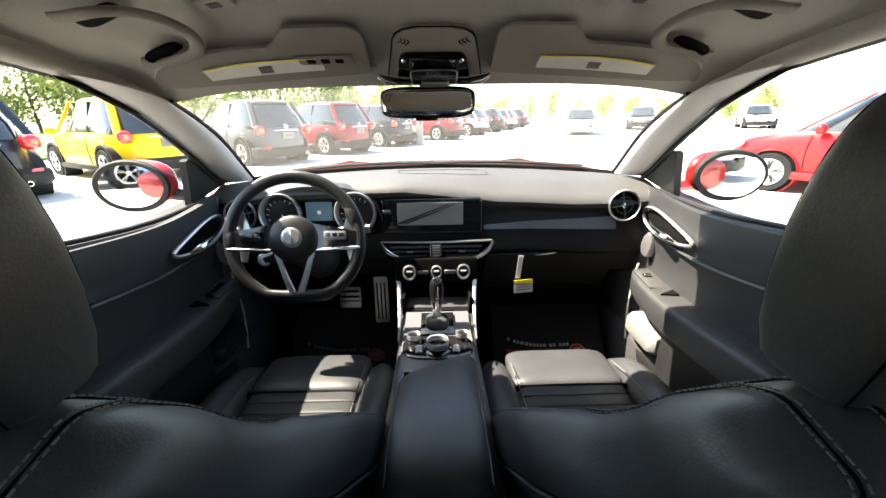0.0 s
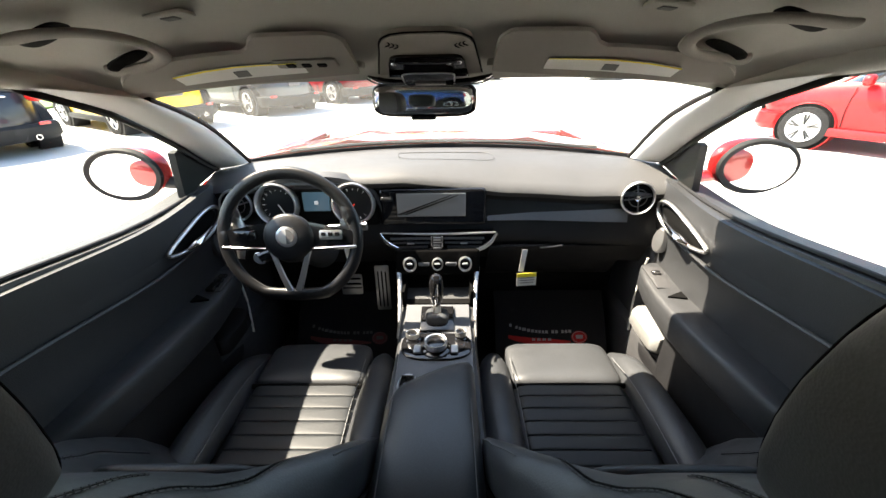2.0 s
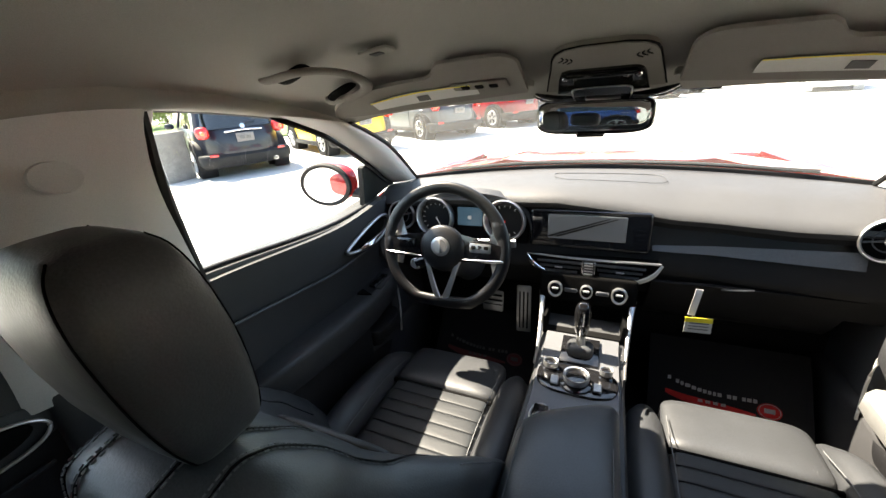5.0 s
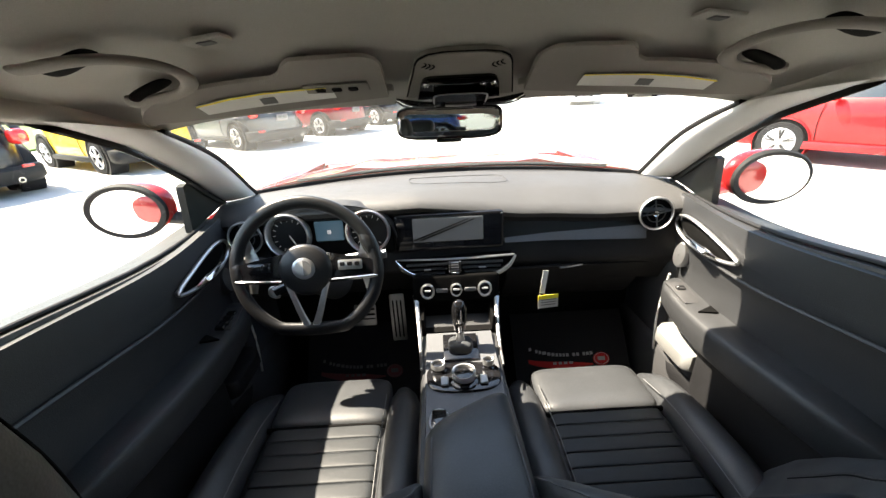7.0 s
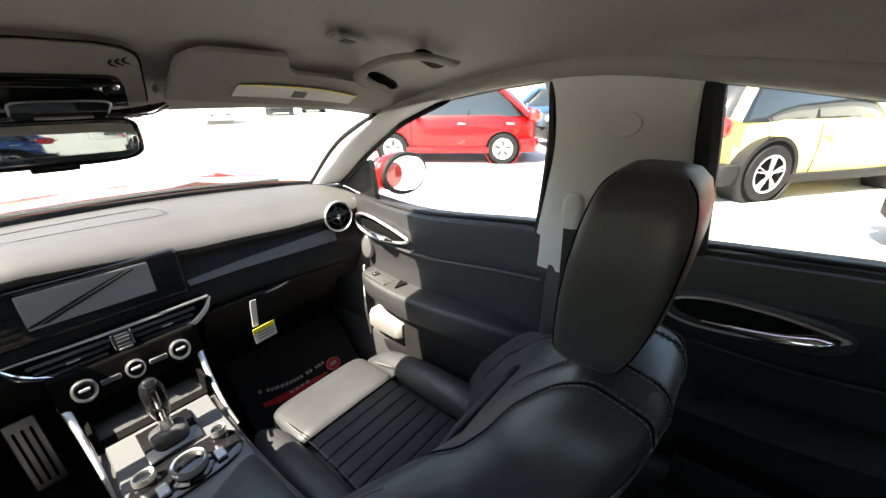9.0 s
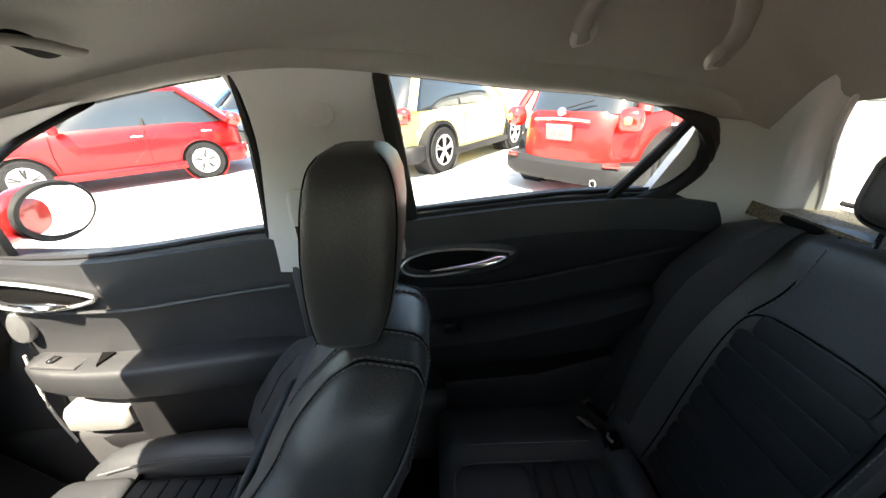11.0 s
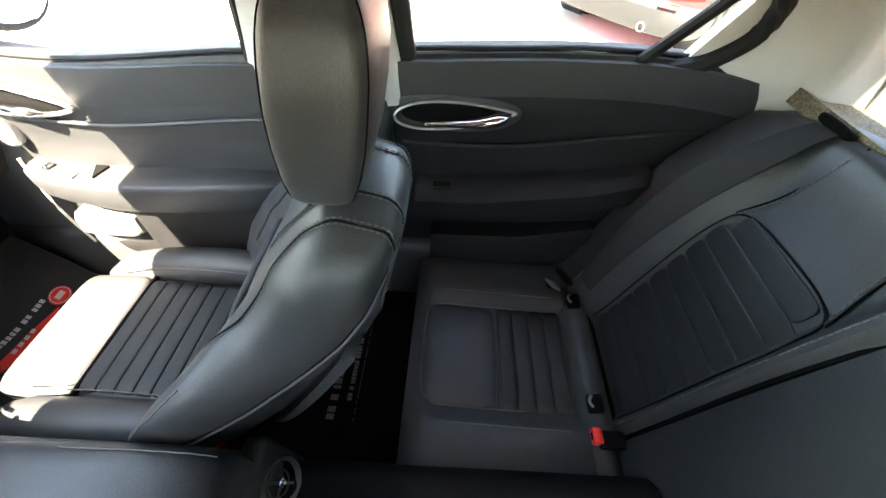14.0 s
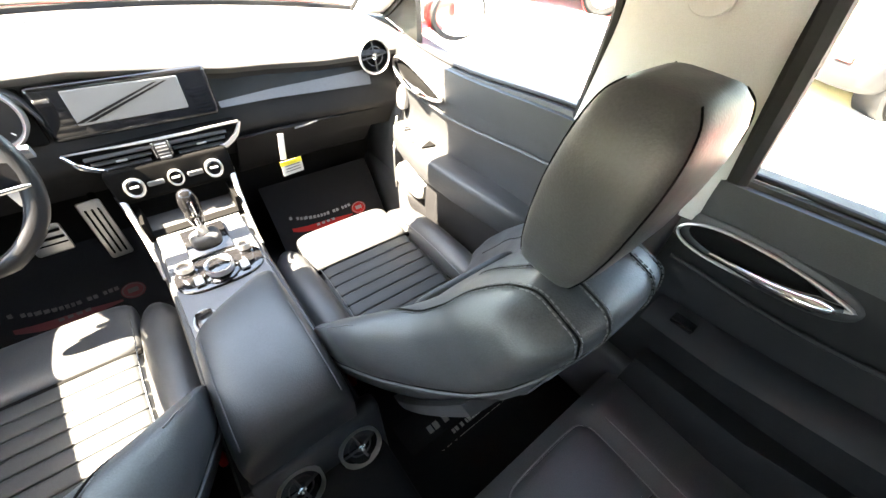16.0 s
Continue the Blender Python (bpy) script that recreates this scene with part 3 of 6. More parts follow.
ps = thing("parcel_shelf", (0, -0.89, 0.87), "brown speckled felt parcel shelf behind the rear seat", "parcel shelf")
part("board", sheet(lambda u, v: (-0.67 + 1.34 * u, -0.80 - 0.18 * v, 0.868 - 0.002 * v + 0.010 * math.exp(-(v / 0.12) ** 2)), 12, 12, -0.03), SHELF, ps)
for x in (-0.36, 0.36):
    part("speaker_grille", cushion((x, -0.895, 0.868), (0.20, 0.11, 0.008), None, 14, 3, 2), SHELF, ps)
an = thing("roof_aerial", (0.36, -0.93, 1.0), "thin black aerial rod at the rear window", "aerial")
part("rod", tube([(0.52, -1.02, 0.86), (0.455, -0.99, 1.0), (0.40, -0.96, 1.12)], 0.0022, 6, 3), TRIM, an)
part("foot", lathe([(0.012, 0.0), (0.008, 0.02), (0.001, 0.022)], aim((0.52, -1.02, 0.80), (0, 0, 1)), 12), TRIM, an)


# ---- doors ----
def front_door(sx, name):
    d = thing(name, (sx * 0.70, 0.5, 0.6), "black trimmed front car door with a chrome inner handle", "car door", "car doors", "structure")

    def face(u, v):
        y = 0.145 + 0.87 * u
        z = belt(y) - 0.60 * v
        x = 0.692 - 0.012 * math.sin(math.pi * min(1, v / 0.3)) + 0.02 * max(0, v - 0.75) / 0.25
        return (sx * x, y, z)
    part("panel", sheet(face, 24, 30, (sx * 0.09, 0, -0.004)), SOFT, d)
    part("belt_seal", tube([(sx * 0.708, y, belt(y) + 0.004) for y in (0.15, 0.4, 0.7, 0.95)], 0.005, 8, 3), TRIM, d, "black rubber window seal")
    part("upper_pad", sheet(lambda u, v: (sx * (0.676 + 0.014 * v ** 2), 0.15 + 0.80 * u, belt(0.15 + 0.8 * u) - 0.012 - 0.15 * v + 0.02 * u), 20, 8, (sx * 0.02, 0, 0)), SOFT, d)
    part("crease", tube([(sx * 0.676, 0.16, 0.805), (sx * 0.672, 0.45, 0.812), (sx * 0.674, 0.60, 0.820), (sx * 0.684, 0.80, 0.822)], 0.005, 6, 6), SOFT, d)
    # handle: a lens-shaped bowl, its shade a black pad, a chrome ring and a pull
    part("bowl_shade", cushion((sx * 0.677, 0.77, 0.868), (0.012, 0.33, 0.052), (4, 0, 0), 14, 2.2, 2.2), VOID, d)
    ring = [(sx * 0.668, 0.755 + 0.195 * math.cos(a), 0.868 + 0.031 * math.sin(a) * (1 + 0.45 * math.cos(a)) + 0.012 * math.cos(a)) for a in [2 * math.pi * j / 40 for j in range(40)]]
    part("handle_ring", tube(ring, 0.0062, 10, 1, True, squash=0.8), SATIN, d, "satin silver handle surround")
    part("pull", tube([(sx * 0.664, 0.655, 0.846), (sx * 0.652, 0.70, 0.855), (sx * 0.656, 0.83, 0.862)], [0.006, 0.016, 0.007], 10, 6, squash=0.6), CHROME, d, "chrome pull handle")
    # tweeter, armrest with its switch pod and pull cup, and pockets
    part("tweeter", lathe([(0.001, 0.008), (0.026, 0.006), (0.03, 0.0), (0.03, -0.02)], aim((sx * 0.674, 0.885, 0.788), (-sx, -0.25, 0.1)) @ Matrix.Diagonal((1, 1.35, 1, 1)), 24), SATIN if sx > 0 else HARD, d)

    def ledge(y, z, k, h):
        """One section of the armrest ledge: k its reach, h its height."""
        return [(sx * (0.70 - w * k), y, z + o * h) for w, o in ((0, 0.030), (0.040, 0.029), (0.074, 0.027), (0.081, 0.023), (0.084, 0.014), (0.083, -0.026), (0.077, -0.036), (0.030, -0.042), (0, -0.044))]
    rest = part("armrest", loft([ledge(*r) for r in ((0.15, 0.640, 0.35, 0.9), (0.20, 0.646, 0.72, 1.0), (0.30, 0.655, 0.92, 1.05), (0.42, 0.662, 1.0, 1.05), (0.52, 0.668, 1.03, 1.0), (0.58, 0.671, 1.03, 1.0), (0.66, 0.674, 1.0, 0.92), (0.76, 0.680, 0.98, 0.85), (0.84, 0.685, 0.90, 0.78), (0.89, 0.688, 0.70, 0.66), (0.912, 0.689, 0.40, 0.5))]), SOFT, d)
    pod = part("switch_plate", box((sx * 0.660, 0.775, 0.7045), (0.056, 0.16, 0.006), 0.003, 2, (3, sx * 4, 0)), HARD, rest)
    for k in range(4 if sx < 0 else 1):
        part("switch", box((sx * 0.658, 0.80 - 0.035 * k, 0.710), (0.026, 0.024, 0.008), 0.003, 2, (6, 0, 0)), PIANO, pod)
    # black plate in place of the cup's shaded hole
    part("pull_cup", plate([(sx * 0.684, 0.655, 0.7035), (sx * 0.684, 0.605, 0.7020), (sx * 0.640, 0.628, 0.7000)], (0, 0, 0.004)), VOID, rest, "black plate for the shade in the pull cup")
    # same pocket on both doors: sunlit pale on the right, shaded dark on the left
    part("front_pocket", loft([[(sx * (0.705 - w * k), y, z) for w, z in ((0, 0.592), (0.070, 0.591), (0.077, 0.586), (0.078, 0.544), (0.072, 0.536), (0.0, 0.52))] for y, k in ((0.605, 0.75), (0.62, 0.95), (0.64, 1.0), (0.78, 1.0), (0.84, 0.95), (0.865, 0.7))]), POCKET if sx > 0 else SHADED_LOW, d)
    part("pocket", loft([[(sx * (0.712 - w * k), y, z) for w, z in ((0, top), (0.052, top), (0.064, top - 0.012), (0.062, 0.45), (0.045, 0.37), (0, 0.35))] for y, k, top in ((0.15, 0.8, 0.615), (0.20, 0.96, 0.622), (0.40, 1.0, 0.630), (0.575, 1.0, 0.633), (0.592, 0.96, 0.625), (0.61, 0.8, 0.50), (0.75, 0.8, 0.49), (0.90, 0.6, 0.48))]), SHADED_LOW, d)
    part("warning_tape", tube([(sx * 0.66, 0.90, 0.72), (sx * 0.655, 0.915, 0.60), (sx * 0.66, 0.90, 0.47)], 0.004, 6, 4), LABEL, d, "pale door edge trim") 
    return d


front_door(-1, "door_1")
front_door(1, "door_2")


def rear_door(sx, name):
    d = thing(name, (sx * 0.70, -0.38, 0.6), "black trimmed rear car door with a satin handle", "car door", "car doors", "structure")

    def face(u, v):
        y = -0.80 + 0.72 * u
        z = belt(y) - 0.60 * v
        return (sx * (0.695 - 0.012 * math.sin(math.pi * min(1, v / 0.3))), y, z)
    # lower door in the darker plastic, shade included in its colour
    part("panel", sheet(face, 20, 24, (sx * 0.08, 0, -0.004)), SHADED_LOW, d)
    part("upper_pad", sheet(lambda u, v: (sx * (0.680 + 0.012 * v ** 2), -0.80 + 0.69 * u, belt(-0.80 + 0.69 * u) - 0.008 - 0.13 * v), 24, 6, (sx * 0.02, 0, 0)), SOFT, d)
    part("belt_seal", tube([(sx * 0.71, y, belt(y) + 0.004) for y in (-0.66, -0.5, -0.4, -0.25, -0.13)], 0.005, 8, 3), TRIM, d, "black rubber window seal")
    part("crease", tube([(sx * 0.684, -0.13, 0.755), (sx * 0.681, -0.35, 0.75), (sx * 0.686, -0.70, 0.768)], 0.005, 6, 6), SHADED_LOW, d)
    part("handle_pad", cushion((sx * 0.684, -0.225, 0.822), (0.014, 0.27, 0.078), (1.5, 0, 0), 18, 2.6, 2.4), SOFT, d)
    # black pad in place of the bowl's shaded hollow
    part("bowl_shade", cushion((sx * 0.6785, -0.225, 0.822), (0.014, 0.19, 0.046), (1.5, 0, 0), 16, 2.4, 2.2), VOID, d)

    def outline(k, x):
        """The handle's teardrop line, drawn k of its full size."""
        rows = []
        for a in [2 * math.pi * j / 48 for j in range(48)]:
            c, s = math.cos(a), math.sin(a)
            tail = 1.0 if c > 0 else abs(s) ** (0.55 * abs(c))
            rows.append((sx * x, -0.232 + k * 0.116 * c, 0.823 + k * 0.028 * s * tail * (1 + 0.35 * c) - 0.005 * c))
        return rows
    part("handle_ring", tube(outline(1.0, 0.6735), 0.0034, 10, 1, True, squash=0.75), SATIN, d, "satin silver handle surround")
    part("pull", tube([(sx * 0.664, -0.335, 0.829), (sx * 0.650, -0.312, 0.827), (sx * 0.648, -0.265, 0.820), (sx * 0.660, -0.180, 0.810)], [0.007, 0.015, 0.010, 0.005], 12, 6, squash=0.8), CHROME, d, "chrome pull handle")
    part("armrest", loft([[(sx * (0.69 - w), y, z + h) for w, h in ((0, 0.03), (0.05 * k, 0.03), (0.075 * k, 0.01), (0.07 * k, -0.03), (0, -0.05))]
                          for y, z, k in ((-0.62, 0.66, 0.6), (-0.5, 0.655, 0.9), (-0.3, 0.65, 1.0), (-0.16, 0.645, 0.9))]), SHADED_LOW, d)
    part("pocket", loft([[(sx * (0.70 - w * k), y, z) for w, z in ((0, 0.54), (0.06, 0.54), (0.07, 0.52), (0.05, 0.40), (0, 0.38))] for y, k in ((-0.56, 0.6), (-0.4, 1.0), (-0.2, 0.9))]), SHADED_LOW, d)
    part("switch", box((sx * 0.64, -0.22, 0.682), (0.025, 0.04, 0.008), 0.003), PIANO, d)
    return d


rear_door(-1, "door_3")
rear_door(1, "door_4")


# ---- dashboard ----
dash = thing("dashboard", (0, 1.1, 0.8), "black soft-touch dashboard with a brushed metal strip", "dashboard")
EDGE_Z = [(-0.72, 0.93), (-0.60, 0.945), (-0.5, 0.965), (-0.1, 0.965), (0.05, 0.945), (0.2, 0.925), (0.45, 0.915), (0.60, 0.92), (0.72, 0.93)]
EDGE_Y = [(-0.72, 1.0), (-0.55, 0.96), (-0.15, 0.97), (0.1, 1.0), (0.3, 1.0), (0.55, 0.97), (0.72, 0.95)]


def dash_section(x, lower=False):
    e, y = line_at(EDGE_Z, x), line_at(EDGE_Y, x)
    base = bow(WS_BASE, (x + 0.7) / 1.4)
    return [(x, base.y + 0.0, base.z - 0.012), (x, base.y - 0.10, base.z - 0.004), (x, y + 0.14, 0.5 * (e + base.z) + 0.008), (x, y + 0.05, e + 0.008), (x, y + 0.01, e), (x, y, e - 0.012), (x, y + 0.02, e - 0.03)]


def face_section(x):
    e, y = line_at(EDGE_Z, x), line_at(EDGE_Y, x)
    return [(x, y + 0.02, e - 0.026), (x, y + 0.045, e - 0.05), (x, y + 0.03, 0.845), (x, y + 0.012, 0.80), (x, y + 0.006, 0.765), (x, y + 0.012, 0.745), (x, y + 0.04, 0.725), (x, y + 0.10, 0.665), (x, 1.30, 0.66), (x, 1.30, e - 0.026)]


xs = [-0.72 + 1.44 * i / 60 for i in range(61)]
part("top_pad", loft([dash_section(x) + [(x, 1.28, line_at(EDGE_Z, x) - 0.04)] for x in xs]), DASH_TOP, dash)
# face darkened for the shade below the top pad
part("face", loft([face_section(x) for x in xs]), SHADED_LOW, dash, "black lower dashboard face, shade put into its colour")
part("metal_strip", loft([[(x, line_at(EDGE_Y, x) + o, z) for o, z in ((0.020, 0.862 - 0.03 * s), (0.006, 0.835 - 0.01 * s), (0.000, 0.822), (0.03, 0.825))]
                          for x, s in [(0.16 + 0.43 * i / 20, 1 - i / 20) for i in range(21)]]), BRUSHED, dash, "dark brushed metal strip")


def dash_top(x, q, lift=0.0):
    """A point on the top pad, q from the windscreen towards the cabin."""
    sec = dash_section(x)
    return Vector(sec[1]).lerp(Vector(sec[2]), q) + Vector((0, 0, lift))


part("grille_seam", tube([dash_top(x, q, 0.0006) for x, q in [(-0.13 + 0.03 * j, 0.10) for j in range(11)] + [(0.185, 0.2), (0.19, 0.5), (0.175, 0.62)] + [(0.15 - 0.03 * j, 0.66) for j in range(9)] + [(-0.125, 0.5), (-0.135, 0.2), (-0.13, 0.10)]], 0.0011, 5, 1), HARD, dash, "seam of the centre speaker panel")
# centre screen in its hooded recess
cs = part("screen_bezel", box((-0.012, 0.995, 0.872), (0.33, 0.03, 0.115), 0.012, 3, (-8, 0, 0)), PIANO, dash, "gloss black screen surround")
part("screen", box((-0.016, 0.979, 0.882), (0.212, 0.004, 0.072), 0.002, 1, (-8, 0, 0)), SCREEN, cs, "lit screen with a pale grey picture")
for q in (-0.012, 0.008):
    part("picture_line", plate([(-0.115 + q, 0.972, 0.852), (-0.100 + q, 0.972, 0.852), (0.060 + q, 0.970, 0.914), (0.052 + q, 0.970, 0.914)], (0, 0.002, 0)), SCREEN_DARK, cs)
part("screen_bar", box((-0.016, 0.982, 0.838), (0.212, 0.004, 0.014), 0.002, 1, (-8, 0, 0)), SCREEN_DARK, cs)
# centre outlets: black slots between silver bars, with a ribbed thumb wheel
ov = part("outlet_void", loft([[(x * k, 0.957 + o, z) for x, z in ((-0.180, 0.792), (0.180, 0.792), (0.172, 0.772), (0.115, 0.732), (-0.115, 0.732), (-0.172, 0.772))] for k, o in ((1, 0.05), (1, 0.006), (0.9, 0.012))]), VOID, dash)
part("top_bar", tube([(-0.178, 0.957, 0.796), (0.0, 0.950, 0.794), (0.184, 0.957, 0.796)], [0.003, 0.005, 0.005], 8, 6, squash=0.7), SATIN, ov, "satin silver upper bar")
part("lower_bar", tube([(-0.112, 0.955, 0.733), (0.0, 0.948, 0.730), (0.115, 0.952, 0.734), (0.165, 0.953, 0.758), (0.188, 0.956, 0.793)], [0.004, 0.007, 0.009, 0.009, 0.004], 8, 6, squash=0.8), SATIN, ov, "satin silver lower bar")
part("side_arm", tube([(-0.112, 0.955, 0.735), (-0.158, 0.953, 0.762), (-0.182, 0.956, 0.795)], [0.004, 0.007, 0.003], 8, 6), CHROME, ov, "chrome outlet arm")
for r in range(3):
    for sx in (-1, 1):
        part("vane", box((sx * 0.083, 0.958, 0.747 + 0.0145 * r), (0.105 + 0.014 * r, 0.014, 0.003), 0.001, 1, (14, 0, 0)), SOFT, ov)
for sx in (-1, 1):
    part("vane_tab", box((sx * 0.085, 0.949, 0.7615), (0.022, 0.006, 0.004), 0.001, 1), SATIN, ov)
    part("thumb_strip", box((sx * 0.017, 0.945, 0.763), (0.005, 0.014, 0.052), 0.002, 2), CHROME, ov)
part("thumb_wheel", tube([(-0.013, 0.953, 0.763), (0.013, 0.953, 0.763)], 0.024, 20, 1), HARD, ov)
for k in range(7):
    a = radians(-60 + 20 * k)
    part("thumb_rib", box((0, 0.953 - 0.0245 * math.cos(a), 0.763 + 0.0245 * math.sin(a)), (0.024, 0.003, 0.002), 0, turn=(-math.degrees(a), 0, 0)), SATIN, ov)
# near-black colour does the work of the shade inside the cubby
part("cubby", loft([[(x * 0.112, y, z) for x, z in ((-1, h + 0.035), (-0.93, h + 0.035), (-0.90, h), (0.90, h), (0.93, h + 0.035), (1, h + 0.035), (1, h - 0.01), (-1, h - 0.01))] for y, h in ((0.80, 0.628), (0.86, 0.622), (0.94, 0.622))]), VOID, dash, "open cubby, its shade put in as black")
# side outlets


def round_outlet(parent, c, normal, r):
    m = aim(c, normal)
    ring = part("side_outlet", lathe([(r * 0.96, -0.03), (r, 0.0), (r * 0.99, 0.006), (r * 0.94, 0.009), (r * 0.87, 0.004), (r * 0.86, -0.006)], m, 44), SATIN, parent, "round air outlet with a silver ring")
    part("outlet_void", lathe([(r * 0.87, -0.004), (r * 0.80, -0.018), (0.001, -0.020), (0.001, -0.026), (r * 0.9, -0.026)], m, 32), VOID, ring)
    for a in range(4):
        q = m @ Matrix.Rotation(math.pi / 2 * a + 0.2, 4, "Z")
        part("vane", tube([q @ Vector((0.14 * r, 0, 0.0)), q @ Vector((0.50 * r, 0, -0.003)), q @ Vector((0.85 * r, 0, -0.008))], [0.0035, 0.0022, 0.003], 6, 2), HARD, ring)
    part("inner_ring", tube([m @ Vector((0.52 * r * math.cos(t), 0.52 * r * math.sin(t), -0.006)) for t in [2 * math.pi * j / 28 for j in range(28)]], 0.0016, 6, 1, True), HARD, ring)
    part("hub", lathe([(r * 0.2, -0.012), (r * 0.2, 0.0), (r * 0.17, 0.005), (r * 0.1, 0.002), (0.001, 0.003)], m, 20), CHROME, ring)
    return ring


round_outlet(dash, (0.602, 0.950, 0.903), (-0.2, -1, 0.12), 0.050)
round_outlet(dash, (-0.612, 0.950, 0.895), (0.2, -1, 0.12), 0.050)
# climate panel and its knobs
cl = part("climate_panel", box((0, 0.955, 0.703), (0.27, 0.09, 0.075), 0.010, 3, (-14, 0, 0)), VOID, dash)
for x in (-0.088, 0.0, 0.088):
    m = aim((x, 0.905, 0.708), (0, -1, 0.25))
    kb = part("knob", lathe([(0.021 if x else 0.018, -0.006), (0.0215 if x else 0.018, 0.012), (0.018 if x else 0.015, 0.015), (0.016 if x else 0.013, 0.012), (0.001, 0.012)], m, 32), SATIN, cl, "silver ringed climate knob")
    part("knob_face", lathe([(0.0155 if x else 0.0125, 0.0124), (0.014, 0.0145), (0.001, 0.0145)], m, 24), PIANO, kb)
    part("knob_mark", box((x, 0.889, 0.713), (0.018, 0.002, 0.004), 0), DIAL_INK, kb)
for sx in (-1, 1):
    part("rocker", box((sx * 0.044, 0.905, 0.707), (0.036, 0.008, 0.010), 0.002, 1, (-14, 0, 0)), BRUSHED, cl)
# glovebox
# lid darkened too, for the shade it lies in under the dash
part("glovebox_lid", sheet(lambda u, v: (0.17 + 0.45 * u, 0.985 + 0.20 * v + 0.02 * u * (1 - u), 0.735 - 0.16 * v), 14, 8, (0, 0.02, 0)), SHADED_LOW, dash)
part("glovebox_catch", tube([(0.33, 0.964, 0.738), (0.37, 0.962, 0.742), (0.40, 0.964, 0.746)], 0.003, 6, 4), BRUSHED, dash)
tag = thing("paper_tag", (0.28, 0.86, 0.70), "white paper tag with a yellow edge, hanging below the dashboard", "tag")
part("strip", box((0.270, 0.895, 0.722), (0.016, 0.002, 0.07), 0, turn=(0, 6, 0)), LABEL, tag)
part("card", box((0.285, 0.885, 0.668), (0.062, 0.002, 0.036), 0, turn=(0, -3, 0)), LABEL, tag)
part("yellow_edge", box((0.284, 0.883, 0.681), (0.062, 0.002, 0.011), 0, turn=(0, -3, 0)), YELLOW, tag)
for k in range(3):
    part("print_bar", box((0.286, 0.8832, 0.673 - 0.007 * k), (0.045, 0.001, 0.002), 0, turn=(0, -3, 0)), INK, tag)

# instrument binnacle: two hooded tubes and a small display
cl = thing("instrument_cluster", (-0.37, 0.96, 0.90), "two hooded round gauges with a small blue display", "instrument cluster")
part("housing", sheet(lambda u, v: (-0.37 + 0.20 * (2 * u - 1), 0.965 + 0.05 * v, 0.865 + (0.105 * math.sqrt(max(0.0, 1 - abs(2 * u - 1) ** 2.6))) * (0.96 + 0.04 * v)), 30, 3, (0, 0.0, 0.012)), SOFT, cl)
part("backing", box((-0.37, 1.0, 0.885), (0.38, 0.02, 0.14), 0.02, 2, (-12, 0, 0)), VOID, cl)
for sx in (-1, 1):
    m = aim((-0.37 + sx * 0.118, 0.965, 0.892), (0, -1, 0.22))
    g = part("gauge", lathe([(0.064, -0.03), (0.066, 0.02), (0.062, 0.03), (0.057, 0.02), (0.055, -0.02)], m, 40), SATIN, cl, "hooded gauge with a satin rim")
    part("gauge_face", lathe([(0.056, -0.018), (0.001, -0.017)], m, 32), SCREEN_DARK, g)
    for j in range(13):
        a = radians(-130 + 260 * j / 12 + 90)
        tick = box((0, 0, 0), (0.002, 0.008, 0.001), 0)
        bmesh.ops.transform(tick, matrix=m @ Matrix.Rotation(a, 4, "Z") @ Matrix.Translation((0, 0.046, -0.014)), verts=tick.verts)
        part("tick", tick, DIAL_INK, g)
    part("needle", tube([m @ Vector((0, 0, -0.010)), m @ Vector((-0.018 * sx, -0.032, -0.010))], 0.0018, 6, 1), AMBER if sx > 0 else DIAL_INK, g)
part("display", box((-0.37, 0.985, 0.895), (0.085, 0.006, 0.06), 0.004, 1, (-12, 0, 0)), BLUE_SCREEN, cl, "small lit blue display")
part("display_mark", box((-0.37, 0.980, 0.893), (0.012, 0.004, 0.012), 0.002, 1, (-12, 0, 0)), DIAL_INK, cl)

# ---- steering wheel ----
WHEEL = aim((-0.383, 0.672, 0.872), (0, -1, 0.42)) @ Matrix.Scale(1.075, 4)
sw = thing("steering_wheel", (-0.383, 0.672, 0.872), "black leather steering wheel with silver spokes, flat at the bottom", "steering wheel")
R = 0.165


def rim_at(a):
    x, y = R * math.cos(a), R * math.sin(a)
    if y < -0.88 * R:
        y = -0.88 * R - 0.25 * (-0.88 * R - y)
    return WHEEL @ Vector((x, y, 0))


part("rim", tube([rim_at(2 * math.pi * j / 64) for j in range(64)], 0.0168, 14, 1, True, squash=1.0), WHEEL_LEATHER, sw)
part("rim_seam", tube([rim_at(2 * math.pi * j / 64) + (WHEEL.translation - rim_at(2 * math.pi * j / 64)).normalized() * 0.0165 for j in range(64)], 0.0016, 5, 1, True), THREAD, sw)
for a0 in (0.18, math.pi - 0.18):
    part("thumb_grip", tube([rim_at(a0 + q) + (WHEEL.translation - rim_at(a0 + q)).normalized() * 0.004 for q in (-0.02, 0.12, 0.26, 0.40)], [0.012, 0.0195, 0.0195, 0.012], 12, 4), WHEEL_LEATHER, sw)
hub = part("hub", lathe([(0.055, -0.03), (0.064, 0.0), (0.062, 0.016), (0.054, 0.024), (0.03, 0.029), (0.001, 0.030)], WHEEL, 40), WHEEL_LEATHER, sw)
bd = part("badge", lathe([(0.026, 0.026), (0.026, 0.033), (0.023, 0.035), (0.001, 0.035)], WHEEL, 32), SATIN, hub, "round metal badge")
part("badge_field", plate([WHEEL @ Vector((0.019 * math.cos(a), 0.019 * math.sin(a), 0.0352)) for a in [math.pi / 2 + math.pi * j / 10 for j in range(11)]], WHEEL.to_3x3() @ Vector((0, 0, 0.001))), LABEL, bd)
